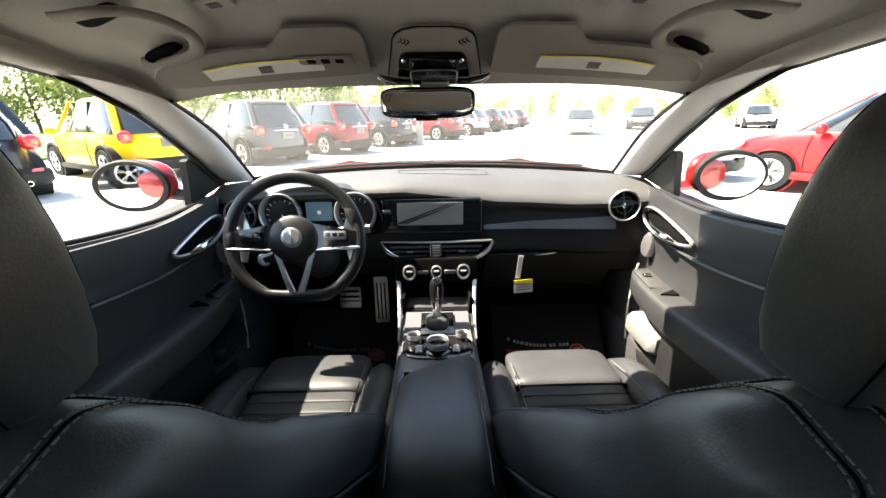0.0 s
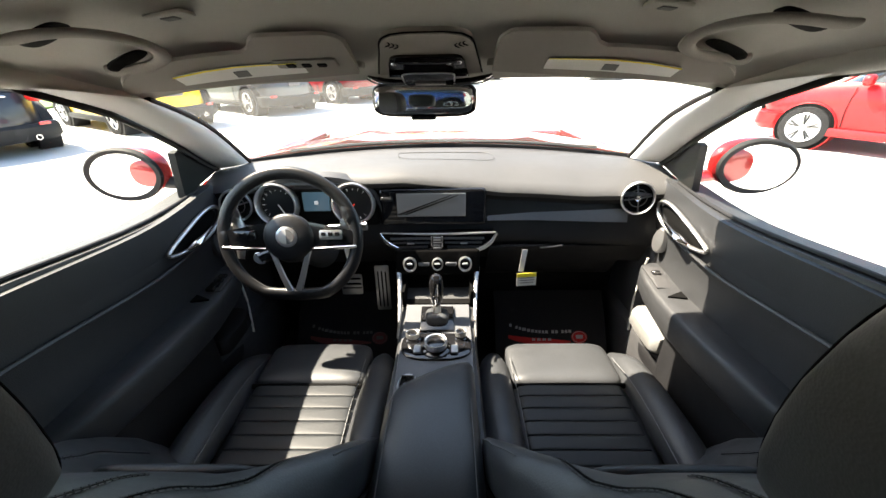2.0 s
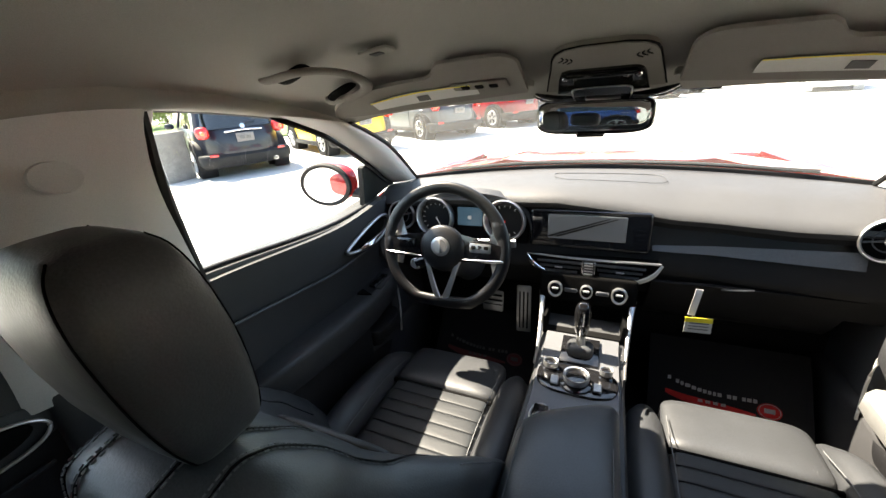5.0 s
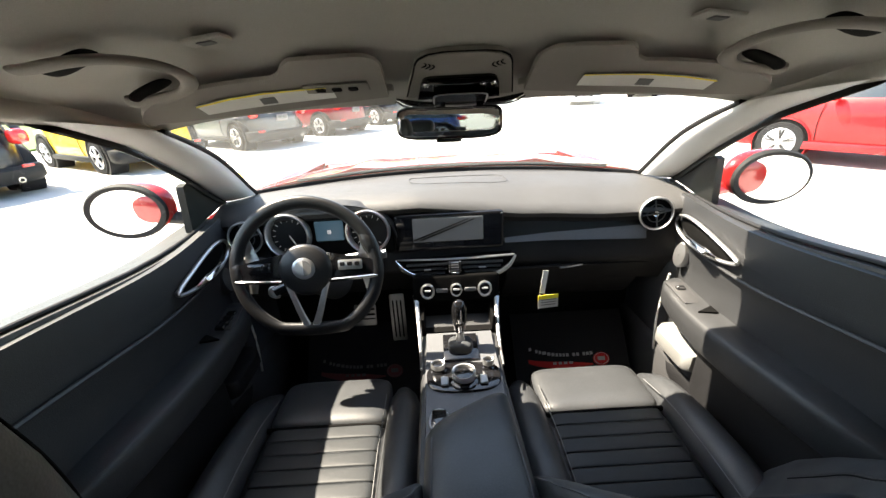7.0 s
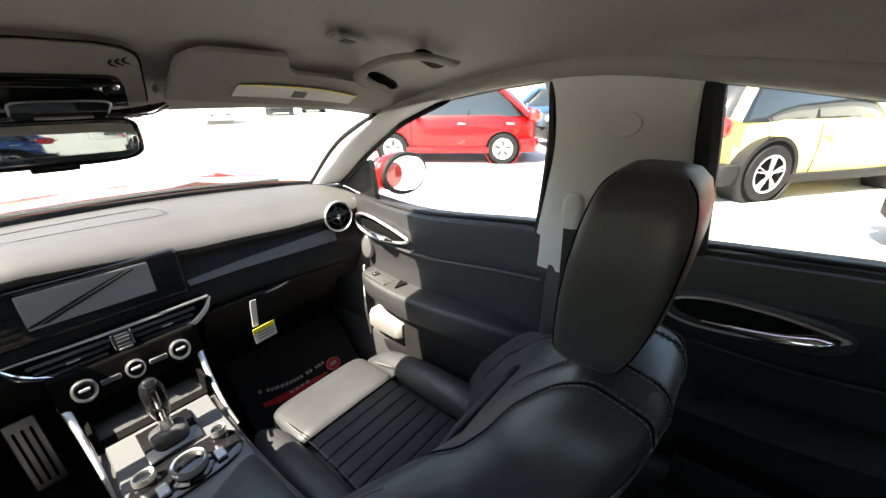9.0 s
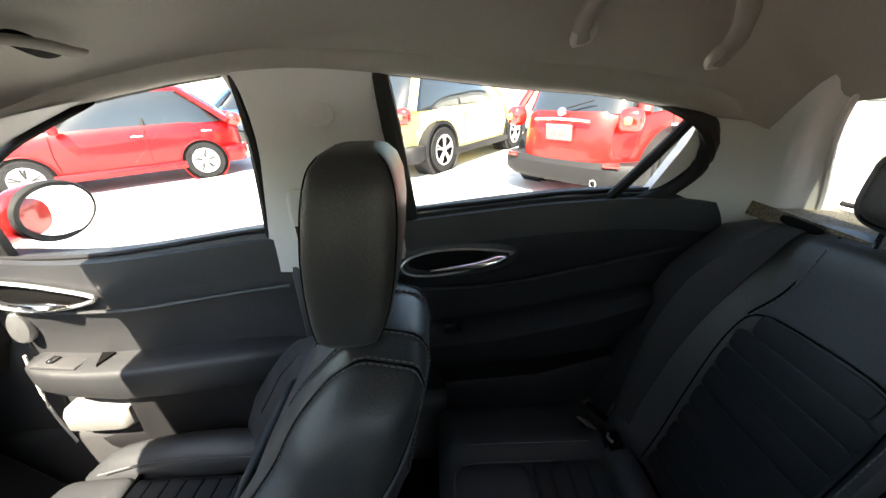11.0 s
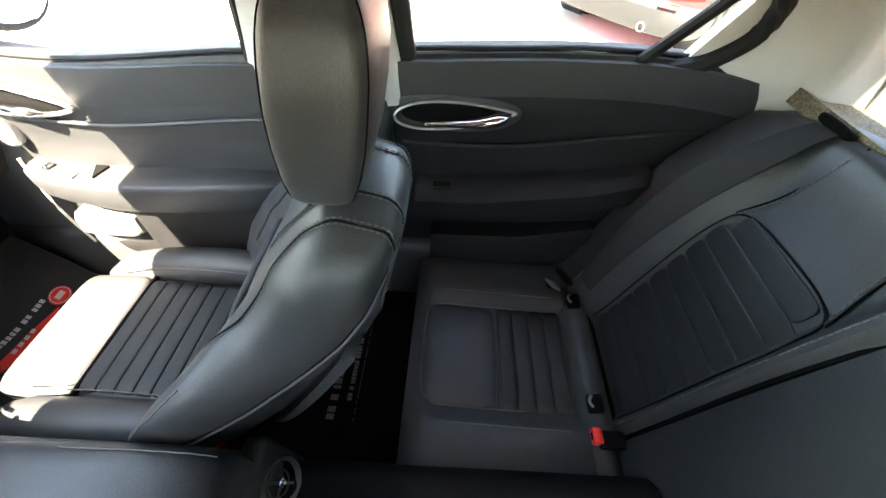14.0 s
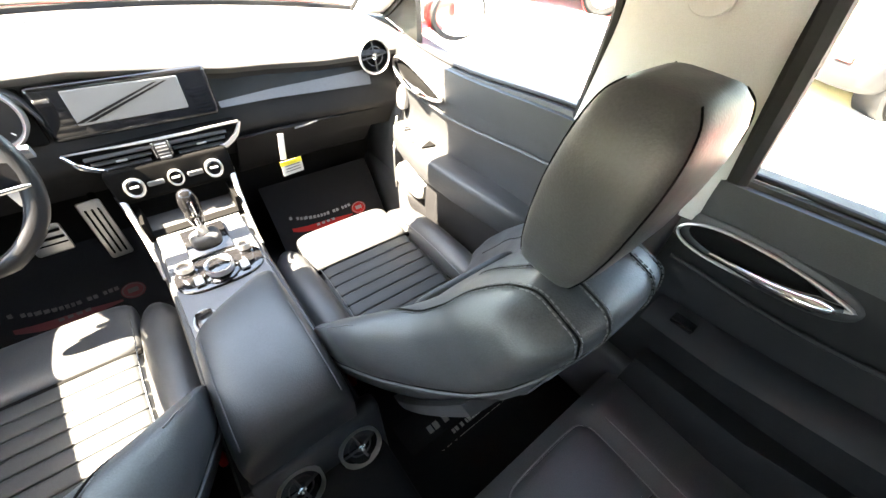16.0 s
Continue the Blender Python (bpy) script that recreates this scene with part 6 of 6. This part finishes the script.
def ring_at(z, w, y0, y1, p=3.4, n=40, zf=None):
    out = []
    for j in range(n):
        a = 2 * math.pi * (j + 0.5) / n
        c, s = math.cos(a), math.sin(a)
        x = w * math.copysign(abs(c) ** (2 / p), c)
        y = (y0 + y1) / 2 + (y1 - y0) / 2 * math.copysign(abs(s) ** (2 / p), s)
        out.append((x, y, zf(y, z) if zf else z))
    return out


def parked_car(name, label, m, paint, L=4.2, W=1.78, H=1.62, belt_z=0.98, hood=0.92, cab=(-2.0, -1.58, 0.30, 1.10), wheel=0.33, style="suv", white_rims=False, group="parked cars"):
    """A parked car along its y axis, its nose at +y: body, cabin, glass, lamps, wheels."""
    c = thing(name, (0, 0, 0), label, "car", group, base=m)
    ORIGIN[c] = Vector((0, 0, 0))
    hw, hl = W / 2, L / 2

    def top(y, z):
        nose = max(0.0, (y - cab[3]) / (hl - cab[3])) if y > cab[3] else 0.0
        return z + (hood - belt_z) * min(1.0, nose * 3) - 0.16 * nose ** 2

    def mid(y, z):
        nose = max(0.0, (y - cab[3]) / (hl - cab[3])) if y > cab[3] else 0.0
        return z - 0.12 * nose ** 2

    rings = [ring_at(0.20, hw * 0.90, -hl * 0.96, hl * 0.95), ring_at(0.30, hw * 0.985, -hl * 0.995, hl * 0.99), ring_at(0.52, hw, -hl, hl),
             ring_at(0.70, hw * 0.995, -hl * 0.99, hl * 0.985, zf=mid), ring_at(belt_z - 0.08, hw * 0.975, -hl * 0.975, hl * 0.955, zf=top), ring_at(belt_z - 0.01, hw * 0.93, -hl * 0.955, hl * 0.91, zf=top)]
    bm = loft(rings, True, False)
    n = 40
    bm.verts.ensure_lookup_table()
    last = list(bm.verts)[-n:]
    for j in range(n // 2 - 1):
        a, b, d, e = last[j - n // 4], last[j + 1 - n // 4], last[n // 2 - 2 - j - n // 4], last[n // 2 - 1 - j - n // 4]
        quad = [a, b, d, e] if len({a, b, d, e}) == 4 else None
        if quad and j < n // 4 + 20:
            try:
                bm.faces.new(quad)
            except ValueError:
                pass
    bmesh.ops.holes_fill(bm, edges=[e for e in bm.edges if len(e.link_faces) == 1], sides=0)
    part("body", bm, paint, c)
    # cabin: glass block, then roof and pillars in paint
    y0, y1, y2, y3 = cab
    gw0, gw1 = hw * 0.90, hw * 0.68
    part("glazing", loft([ring_at(belt_z - 0.03, gw0, y0, y3, 4.2), ring_at(belt_z + 0.2, gw0 * 0.965, y0 + (y1 - y0) * 0.32, y3 + (y2 - y3) * 0.5, 4.2), ring_at(belt_z + 0.42, gw0 * 0.87, y0 + (y1 - y0) * 0.72, y3 + (y2 - y3) * 0.82, 4.2), ring_at(H - 0.07, gw1 * 1.04, y1, y2, 4.2)]), CAR_GLASS, c, "dark tinted glazing")
    part("roof", loft([ring_at(H - 0.095, gw1 * 1.08, y1 - 0.07, y2 + 0.04, 4.0), ring_at(H - 0.05, gw1 * 1.04, y1 - 0.05, y2 - 0.02, 4.0), ring_at(H - 0.02, gw1 * 0.94, y1 + 0.04, y2 - 0.12, 3.8), ring_at(H, gw1 * 0.75, y1 + 0.2, y2 - 0.3, 3.6)]), paint, c)
    for sx in (-1, 1):
        def pil(a, b, r):
            part("pillar", tube([a, b], r, 8, 1, squash=0.7), paint, c)
        pil((sx * gw0 * 0.97, y3 - 0.05, belt_z - 0.02), (sx * gw1 * 1.03, y2 - 0.02, H - 0.07), 0.035)
        pil((sx * gw0 * 0.97, y0 + 0.12, belt_z - 0.02), (sx * gw1 * 1.02, y1 + 0.08, H - 0.07), 0.065)
        ym = (y1 + y2) / 2
        part("pillar", tube([(sx * gw0 * 0.995, ym, belt_z - 0.03), (sx * gw1 * 1.065, ym - 0.03, H - 0.08)], 0.035, 8, 1, squash=0.7), TRIM, c)
        # doors: shut lines and handles
        for yy in (y3 - 0.25, ym, y0 + 0.55):
            part("shut_line", tube([(sx * (hw * 0.982), yy, belt_z - 0.06), (sx * (hw * 0.999), yy + 0.02, 0.6), (sx * (hw * 0.99), yy, 0.34)], 0.006, 6, 3), TRIM, c)
        for yy in (ym + 0.18, ym - 0.75):
            part("door_handle", tube([(sx * hw * 1.0, yy, belt_z - 0.15), (sx * (hw * 1.0 + 0.025), yy - 0.06, belt_z - 0.15), (sx * hw * 1.0, yy - 0.14, belt_z - 0.15)], 0.014, 6, 4), CHROME, c)
        part("door_mirror", cushion((sx * (hw + 0.08), y3 - 0.35, belt_z + 0.03), (0.20, 0.12, 0.14), None, 8, 2.6, 2.6), paint, c)
        part("sill", box((sx * hw * 0.975, 0, 0.27), (0.08, L * 0.5, 0.12), 0.03, 2), TRIM if style == "suv" else paint, c)
        # lamps
        part("headlamp", cushion((sx * hw * 0.70, hl * 0.93, 0.72), (0.30, 0.26, 0.17), (0, 0, -sx * 25), 10, 2.4, 2.4), LENS, c, "clear headlamp")
        tl = part("tail_lamp", cushion((sx * hw * 0.80, -hl * 0.935, 0.90), (0.24, 0.22, 0.24), (0, 0, sx * 22), 10, 2.8, 2.8), TAIL, c, "red tail lamp")
        part("lamp_core", cushion((sx * hw * 0.80, -hl * 0.965, 0.90), (0.09, 0.20, 0.09), (0, 0, sx * 22), 8, 2.8, 2.8), LAMP_CORE, tl)
        part("reflector", box((sx * hw * 0.72, -hl * 1.0, 0.47), (0.16, 0.03, 0.05), 0.01, 2, (0, 0, sx * 14)), TAIL, c)
    # bumpers and plate
    part("rear_bumper", loft([ring_at(0.22, hw * 0.93, -hl * 1.0, -hl * 0.70, 3.0), ring_at(0.28, hw * 0.995, -hl * 1.02, -hl * 0.70, 3.0), ring_at(0.42, hw * 1.0, -hl * 1.022, -hl * 0.70, 3.0), ring_at(0.47, hw * 0.985, -hl * 1.0, -hl * 0.70, 3.0)]), TRIM if style == "suv" else paint, c, "dark lower bumper")
    part("front_bumper", loft([ring_at(0.22, hw * 0.90, hl * 0.72, hl * 0.985, 3.0), ring_at(0.30, hw * 0.99, hl * 0.72, hl * 1.01, 3.0), ring_at(0.46, hw * 0.985, hl * 0.72, hl * 1.0, 3.0)]), TRIM if style == "suv" else paint, c)
    part("grille", box((0, hl * 0.985, 0.45), (W * 0.5, 0.06, 0.12), 0.02, 2), VOID, c)
    pl = part("number_plate", box((0, -hl * 1.0, 0.76), (0.33, 0.03, 0.17), 0.01, 2, (6, 0, 0)), PLATE, c)
    for k in (-1, 1):
        part("plate_bar", box((k * 0.06, -hl * 1.0 - 0.018, 0.76), (0.09, 0.004, 0.06), 0, turn=(6, 0, 0)), INK, pl)
    part("tail_garnish", tube([(-0.35, -hl * 0.985, 0.885), (0, -hl * 1.0, 0.90), (0.35, -hl * 0.985, 0.885)], 0.016, 8, 4), CHROME, c)
    part("badge", lathe([(0.05, 0.0), (0.045, 0.012), (0.001, 0.014)], aim((0, -hl * 0.985, 0.97), (0, -1, 0.2)), 20), CHROME, c)
    part("exhaust", lathe([(0.035, -0.1), (0.04, 0.0), (0.032, 0.0), (0.03, -0.1)], aim((hw * 0.55, -hl * 1.02, 0.27), (0, -1, 0)), 16), CHROME, c)
    part("rear_wiper", tube([(0.0, y0 - 0.02, belt_z + 0.02), (0.3, y0 + 0.02, belt_z + 0.10)], 0.008, 6, 1), TRIM, c)
    # wheels
    lip = 1.28 if style == "suv" else 1.17
    for yy in (L * 0.30, -L * 0.305):
        for sx in (-1, 1):
            wm = aim((sx * (hw - 0.10), yy, wheel), (sx, 0, 0))
            part("wheel_arch", lathe([(wheel * lip, -0.2), (wheel * lip, 0.108), (wheel * 1.14, 0.112), (wheel * 1.10, 0.08), (wheel * 1.10, -0.2)], wm, 32), TRIM if style == "suv" else paint, c)
            # black drum and disc stand in for the shade within the arch
            part("arch_shade", lathe([(wheel * 1.12, -0.2), (wheel * 1.12, 0.103), (0.001, 0.103)], wm, 28), VOID, c)
            w = part("wheel", lathe([(wheel * 0.66, -0.10), (wheel * 0.95, -0.10), (wheel, -0.06), (wheel, 0.085), (wheel * 0.95, 0.12), (wheel * 0.68, 0.122), (wheel * 0.66, 0.10)], wm, 32), TYRE, c, "black tyre on an alloy wheel")
            part("rim", lathe([(wheel * 0.69, 0.118), (wheel * 0.64, 0.124), (wheel * 0.60, 0.108), (wheel * 0.55, 0.104), (0.001, 0.106)], wm, 28), RIM if white_rims else VOID, w, "wheel rim")
            part("rim_lip", tube([wm @ Vector((wheel * 0.64 * math.cos(q), wheel * 0.64 * math.sin(q), 0.118)) for q in [2 * math.pi * j / 28 for j in range(28)]], 0.014, 6, 1, True), RIM, w)
            for k in range(5):
                a = 2 * math.pi * k / 5 + 0.3
                for o in (-0.14, 0.14):
                    part("spoke", tube([wm @ Vector((0.05 * math.cos(a), 0.05 * math.sin(a), 0.118)), wm @ Vector((wheel * 0.62 * math.cos(a + o), wheel * 0.62 * math.sin(a + o), 0.12))], [0.024, 0.02], 6, 1, squash=0.5), RIM if not white_rims else HARD, w)
            part("hub_cap", lathe([(0.05, 0.12), (0.045, 0.13), (0.001, 0.132)], wm, 16), RIM, w)
    return c


def paint(name, colour):
    return material(name, colour, 0.4, 0.0, coat=0.45, stain=0.05, stain_scale=2, spec=0.3)


NAVY = paint("dark_blue_paint", (0.006, 0.009, 0.018))
YELLOWP = paint("yellow_paint", (0.80, 0.50, 0.01))
CREAM = paint("pale_yellow_paint", (0.78, 0.68, 0.22))
GREYP = paint("dark_grey_paint", (0.06, 0.065, 0.07))
REDP = paint("bright_red_paint", (0.34, 0.004, 0.007))
DARKRED = paint("deep_red_paint", (0.17, 0.006, 0.010))
ORANGE = paint("orange_red_paint", (0.38, 0.010, 0.008))
BLACKP = paint("black_paint", (0.015, 0.015, 0.017))
SILVER = paint("silver_paint", (0.55, 0.56, 0.57))
WHITEP = paint("white_paint", (0.75, 0.75, 0.74))
BLUEP = paint("bright_blue_paint", (0.03, 0.08, 0.26))


def at(x, y, turn):
    return pose(x, y, GROUND, 0, 0, turn)


# cars in place
HATCH = dict(L=4.15, W=1.78, H=1.66)
parked_car("hatchback", "dark blue tall hatchback, its tail towards the aisle", at(-8.6, 6.4, 63), NAVY, **HATCH)
parked_car("hatchback", "yellow tall hatchback with a white roof line", at(-7.3, 8.95, 60), YELLOWP, **HATCH)
parked_car("hatchback", "dark grey tall hatchback with white wheels", at(-5.64, 11.47, 55), GREYP, white_rims=True, **HATCH)
parked_car("hatchback", "deep red tall hatchback with white wheels", at(-4.24, 13.9, 58), DARKRED, white_rims=True, **HATCH)
parked_car("hatchback", "dark blue tall hatchback with white wheels", at(-2.9, 16.8, 59), NAVY, white_rims=True, **HATCH)
CITY = dict(L=3.6, W=1.64, H=1.49, belt_z=0.92, hood=0.86, cab=(-1.70, -1.05, 0.25, 0.95), wheel=0.295, style="city", white_rims=True)
parked_car("city_car", "small bright red city car with white wheels", at(6.5, 5.15, 34), REDP, **CITY)
parked_car("city_car", "small blue city car behind a red one", at(11.9, 5.7, 40), BLUEP, **CITY)
parked_car("hatchback", "black hatchback beside a blue city car", at(10.7, 2.9, 40), BLACKP, **HATCH)
CROSS = dict(L=4.25, W=1.80, H=1.60, belt_z=0.98, hood=0.95, wheel=0.35)
parked_car("crossover", "pale yellow crossover with dark sills and alloy wheels", at(7.55, -0.3, -127), CREAM, **CROSS)
parked_car("crossover", "orange-red crossover with dark bumpers, its tail towards the aisle", at(5.45, -3.17, -143), ORANGE, **CROSS)
parked_car("crossover", "white crossover parked near the building", at(2.57, -8.6, -60), WHITEP, **CROSS)
parked_car("saloon", "silver car facing the aisle in the distance", at(8.6, 23.0, 165), SILVER, L=4.5, W=1.8, H=1.45, belt_z=0.92, hood=0.88, cab=(-1.75, -1.0, 0.4, 1.15), style="city")
k = 0
for x, y, p in ((-0.6, 20.4, DARKRED), (1.2, 24.0, WHITEP), (2.8, 27.5, BLACKP), (4.4, 31.0, WHITEP), (6.2, 35.0, BLACKP), (15.0, 28.0, GREYP), (19.0, 30.0, SILVER), (22.5, 27.0, WHITEP)):
    parked_car("saloon", "distant parked car in a row", at(x, y, 58 if x < 8 else 150), p, L=4.4, W=1.8, H=1.55, group="distant cars")

parked_car("hatchback", "blue hatchback parked across the aisle behind", at(-2.9, -7.6, 60), BLUEP, **HATCH)
parked_car("crossover", "white crossover parked across the aisle behind", at(-6.8, -8.2, 80), WHITEP, **CROSS)

# litter bin
lb = thing("litter_bin", (-8.3, 4.75, GROUND), "square grey concrete litter bin on the paving", "litter bin", base=WORLD)
part("body", loft([[(-8.3 + 0.88 * a * s, 4.75 + 0.88 * b * s, GROUND + z) for a, b in ((-1, -1), (1, -1), (1, 1), (-1, 1))] for z, s in ((0.0, 0.32), (0.04, 0.34), (0.10, 0.33), (0.84, 0.33), (0.90, 0.335))]), CONCRETE, lb)
part("rim", loft([[(-8.3 + 0.88 * a * s, 4.75 + 0.88 * b * s, GROUND + z) for a, b in ((-1, -1), (1, -1), (1, 1), (-1, 1))] for z, s in ((0.90, 0.36), (0.96, 0.36), (0.97, 0.26), (0.92, 0.25))]), CONCRETE, lb)

# painted bay marks
for x, y, a in ((-3.45, 7.0, 70),):
    solo("bay_mark", box((0, 0, 0), (0.9, 0.45, 0.008), 0), LINE, "faded yellow paint mark on the paving", "paint mark", "bay marks", "structure", base=pose(x, y, GROUND + 0.006, 0, 0, a))

# lamp posts and a sign pylon
for x, y, h in ((-0.8, 16.9, 7.0), (-12.0, 30.0, 8.0), (3.0, 47.0, 8.0)):
    lp = thing("lamp_post", (x, y, GROUND), "pale grey lot lamp post on a concrete foot", "lamp post", "lamp posts", base=WORLD)
    part("foot", lathe([(0.28, 0.0), (0.28, 0.75), (0.25, 0.80), (0.001, 0.80)], pose(x, y, GROUND), 20), CONCRETE, lp)
    part("pole", lathe([(0.09, 0.75), (0.06, h)], pose(x, y, GROUND), 14), POLE, lp)
    part("head", box((x, y, GROUND + h), (0.9, 0.35, 0.12), 0.04, 2), POLE, lp)
sg = thing("sign_pylon", (12.0, 46.0, GROUND), "pale rectangular sign on two posts", "sign", base=WORLD)
part("board", box((12.0, 46.0, GROUND + 5.6), (3.4, 0.3, 1.2), 0.05, 2), LABEL, sg)
part("frame", box((12.0, 46.1, GROUND + 5.6), (3.7, 0.25, 1.5), 0.05, 2), TRIM, sg)
for q in (-1.2, 1.2):
    part("post", lathe([(0.12, 0.0), (0.12, 5.0)], pose(12.0 + q, 46.1, GROUND), 12), POLE, sg)

# showroom behind the lot
sh = thing("showroom", (16.0, -16.0, GROUND), "pale showroom building with tall glazed bays", "building", base=pose(0, 0, 0))
SB = Matrix.Translation((10.5, -19.5, GROUND)) @ Matrix.Rotation(radians(28), 4, "Z")
ORIGIN[sh] = Vector((0, 0, 0))
sh.matrix_world = SB
part("wall", box((0, -4.0, 2.5), (26, 8, 5.0), 0.05, 1), FACADE, sh)
part("roof", box((0, -4.0, 5.15), (26.6, 8.6, 0.3), 0.05, 1), TRIM, sh)
for k in range(10):
    wn = part("window", box((-11.2 + 2.5 * k, 0.03, 1.75), (1.9, 0.10, 2.7), 0.02, 1), CAR_GLASS, sh)
    for q in (-0.95, 0.0, 0.95):
        part("mullion", box((-11.2 + 2.5 * k + q, 0.10, 1.75), (0.07, 0.08, 2.8), 0.01, 1), POLE, wn)

# verge and trees
solo("verge", sheet(lambda u, v: (-60 + 46 * u + 6 * v, 0 + 60 * v, GROUND + 0.06 + 0.02 * math.sin(9 * u)), 16, 20, -0.1), GRASS, "strip of grass beyond the parked cars", "grass", kind="structure", base=WORLD)


def tree(x, y, h, seed, leafmat, bare=False):
    rnd = random.Random(seed)
    t = thing("tree", (x, y, GROUND), "deciduous tree in spring leaf beyond the lot", "tree", "trees", base=WORLD)
    tips = []
    bm = tube([(x, y, GROUND), (x + rnd.uniform(-.2, .2), y, GROUND + h * 0.3), (x + rnd.uniform(-.4, .4), y + rnd.uniform(-.3, .3), GROUND + h * 0.75)], [h * 0.022, h * 0.016, h * 0.006], 8, 4)
    for k in range(16):
        z0 = h * rnd.uniform(0.08, 0.7)
        a, l = rnd.uniform(0, 6.28), h * rnd.uniform(0.16, 0.34)
        p0 = Vector((x, y, GROUND + z0))
        p1 = p0 + Vector((math.cos(a) * l * .5, math.sin(a) * l * .5, l * 0.35))
        p2 = p0 + Vector((math.cos(a) * l, math.sin(a) * l, l * rnd.uniform(0.5, 0.9)))
        tube([p0, p1, p2], [h * 0.008, h * 0.005, h * 0.002], 5, 3, bm=bm)
        tips += [p1, p2, (p1 + p2) / 2]
    part("trunk", bm, BARK, t)
    verts, faces = [], []
    for k in range(2600):
        c = rnd.choice(tips) + Vector((rnd.gauss(0, 1), rnd.gauss(0, 1), rnd.gauss(0, 1))) * h * 0.085
        s = h * rnd.uniform(0.012, 0.030)
        u = Vector((rnd.gauss(0, 1), rnd.gauss(0, 1), rnd.gauss(0, 1))).normalized()
        v = u.orthogonal().normalized()
        w = u.cross(v)
        n0 = len(verts)
        verts += [c + v * s, c + w * s * 0.6, c - v * s, c - w * s * 0.6]
        faces.append((n0, n0 + 1, n0 + 2, n0 + 3))
    me = bpy.data.meshes.new("crown")
    me.from_pydata([tuple(q - ORIGIN[t]) for q in verts], [], faces)
    me.materials.append(leafmat)
    ob = new("crown", me)
    ob.parent = t
    return t


rnd = random.Random(3)
for k in range(34):
    a = radians(-72 + 3.4 * k)
    d = rnd.uniform(46, 60)
    tree(d * math.sin(a), d * math.cos(a), rnd.uniform(5.0, 8.5) if a < 0.0 else rnd.uniform(3.0, 4.6), 10 + k, LEAF if k % 3 else LEAF_PALE)
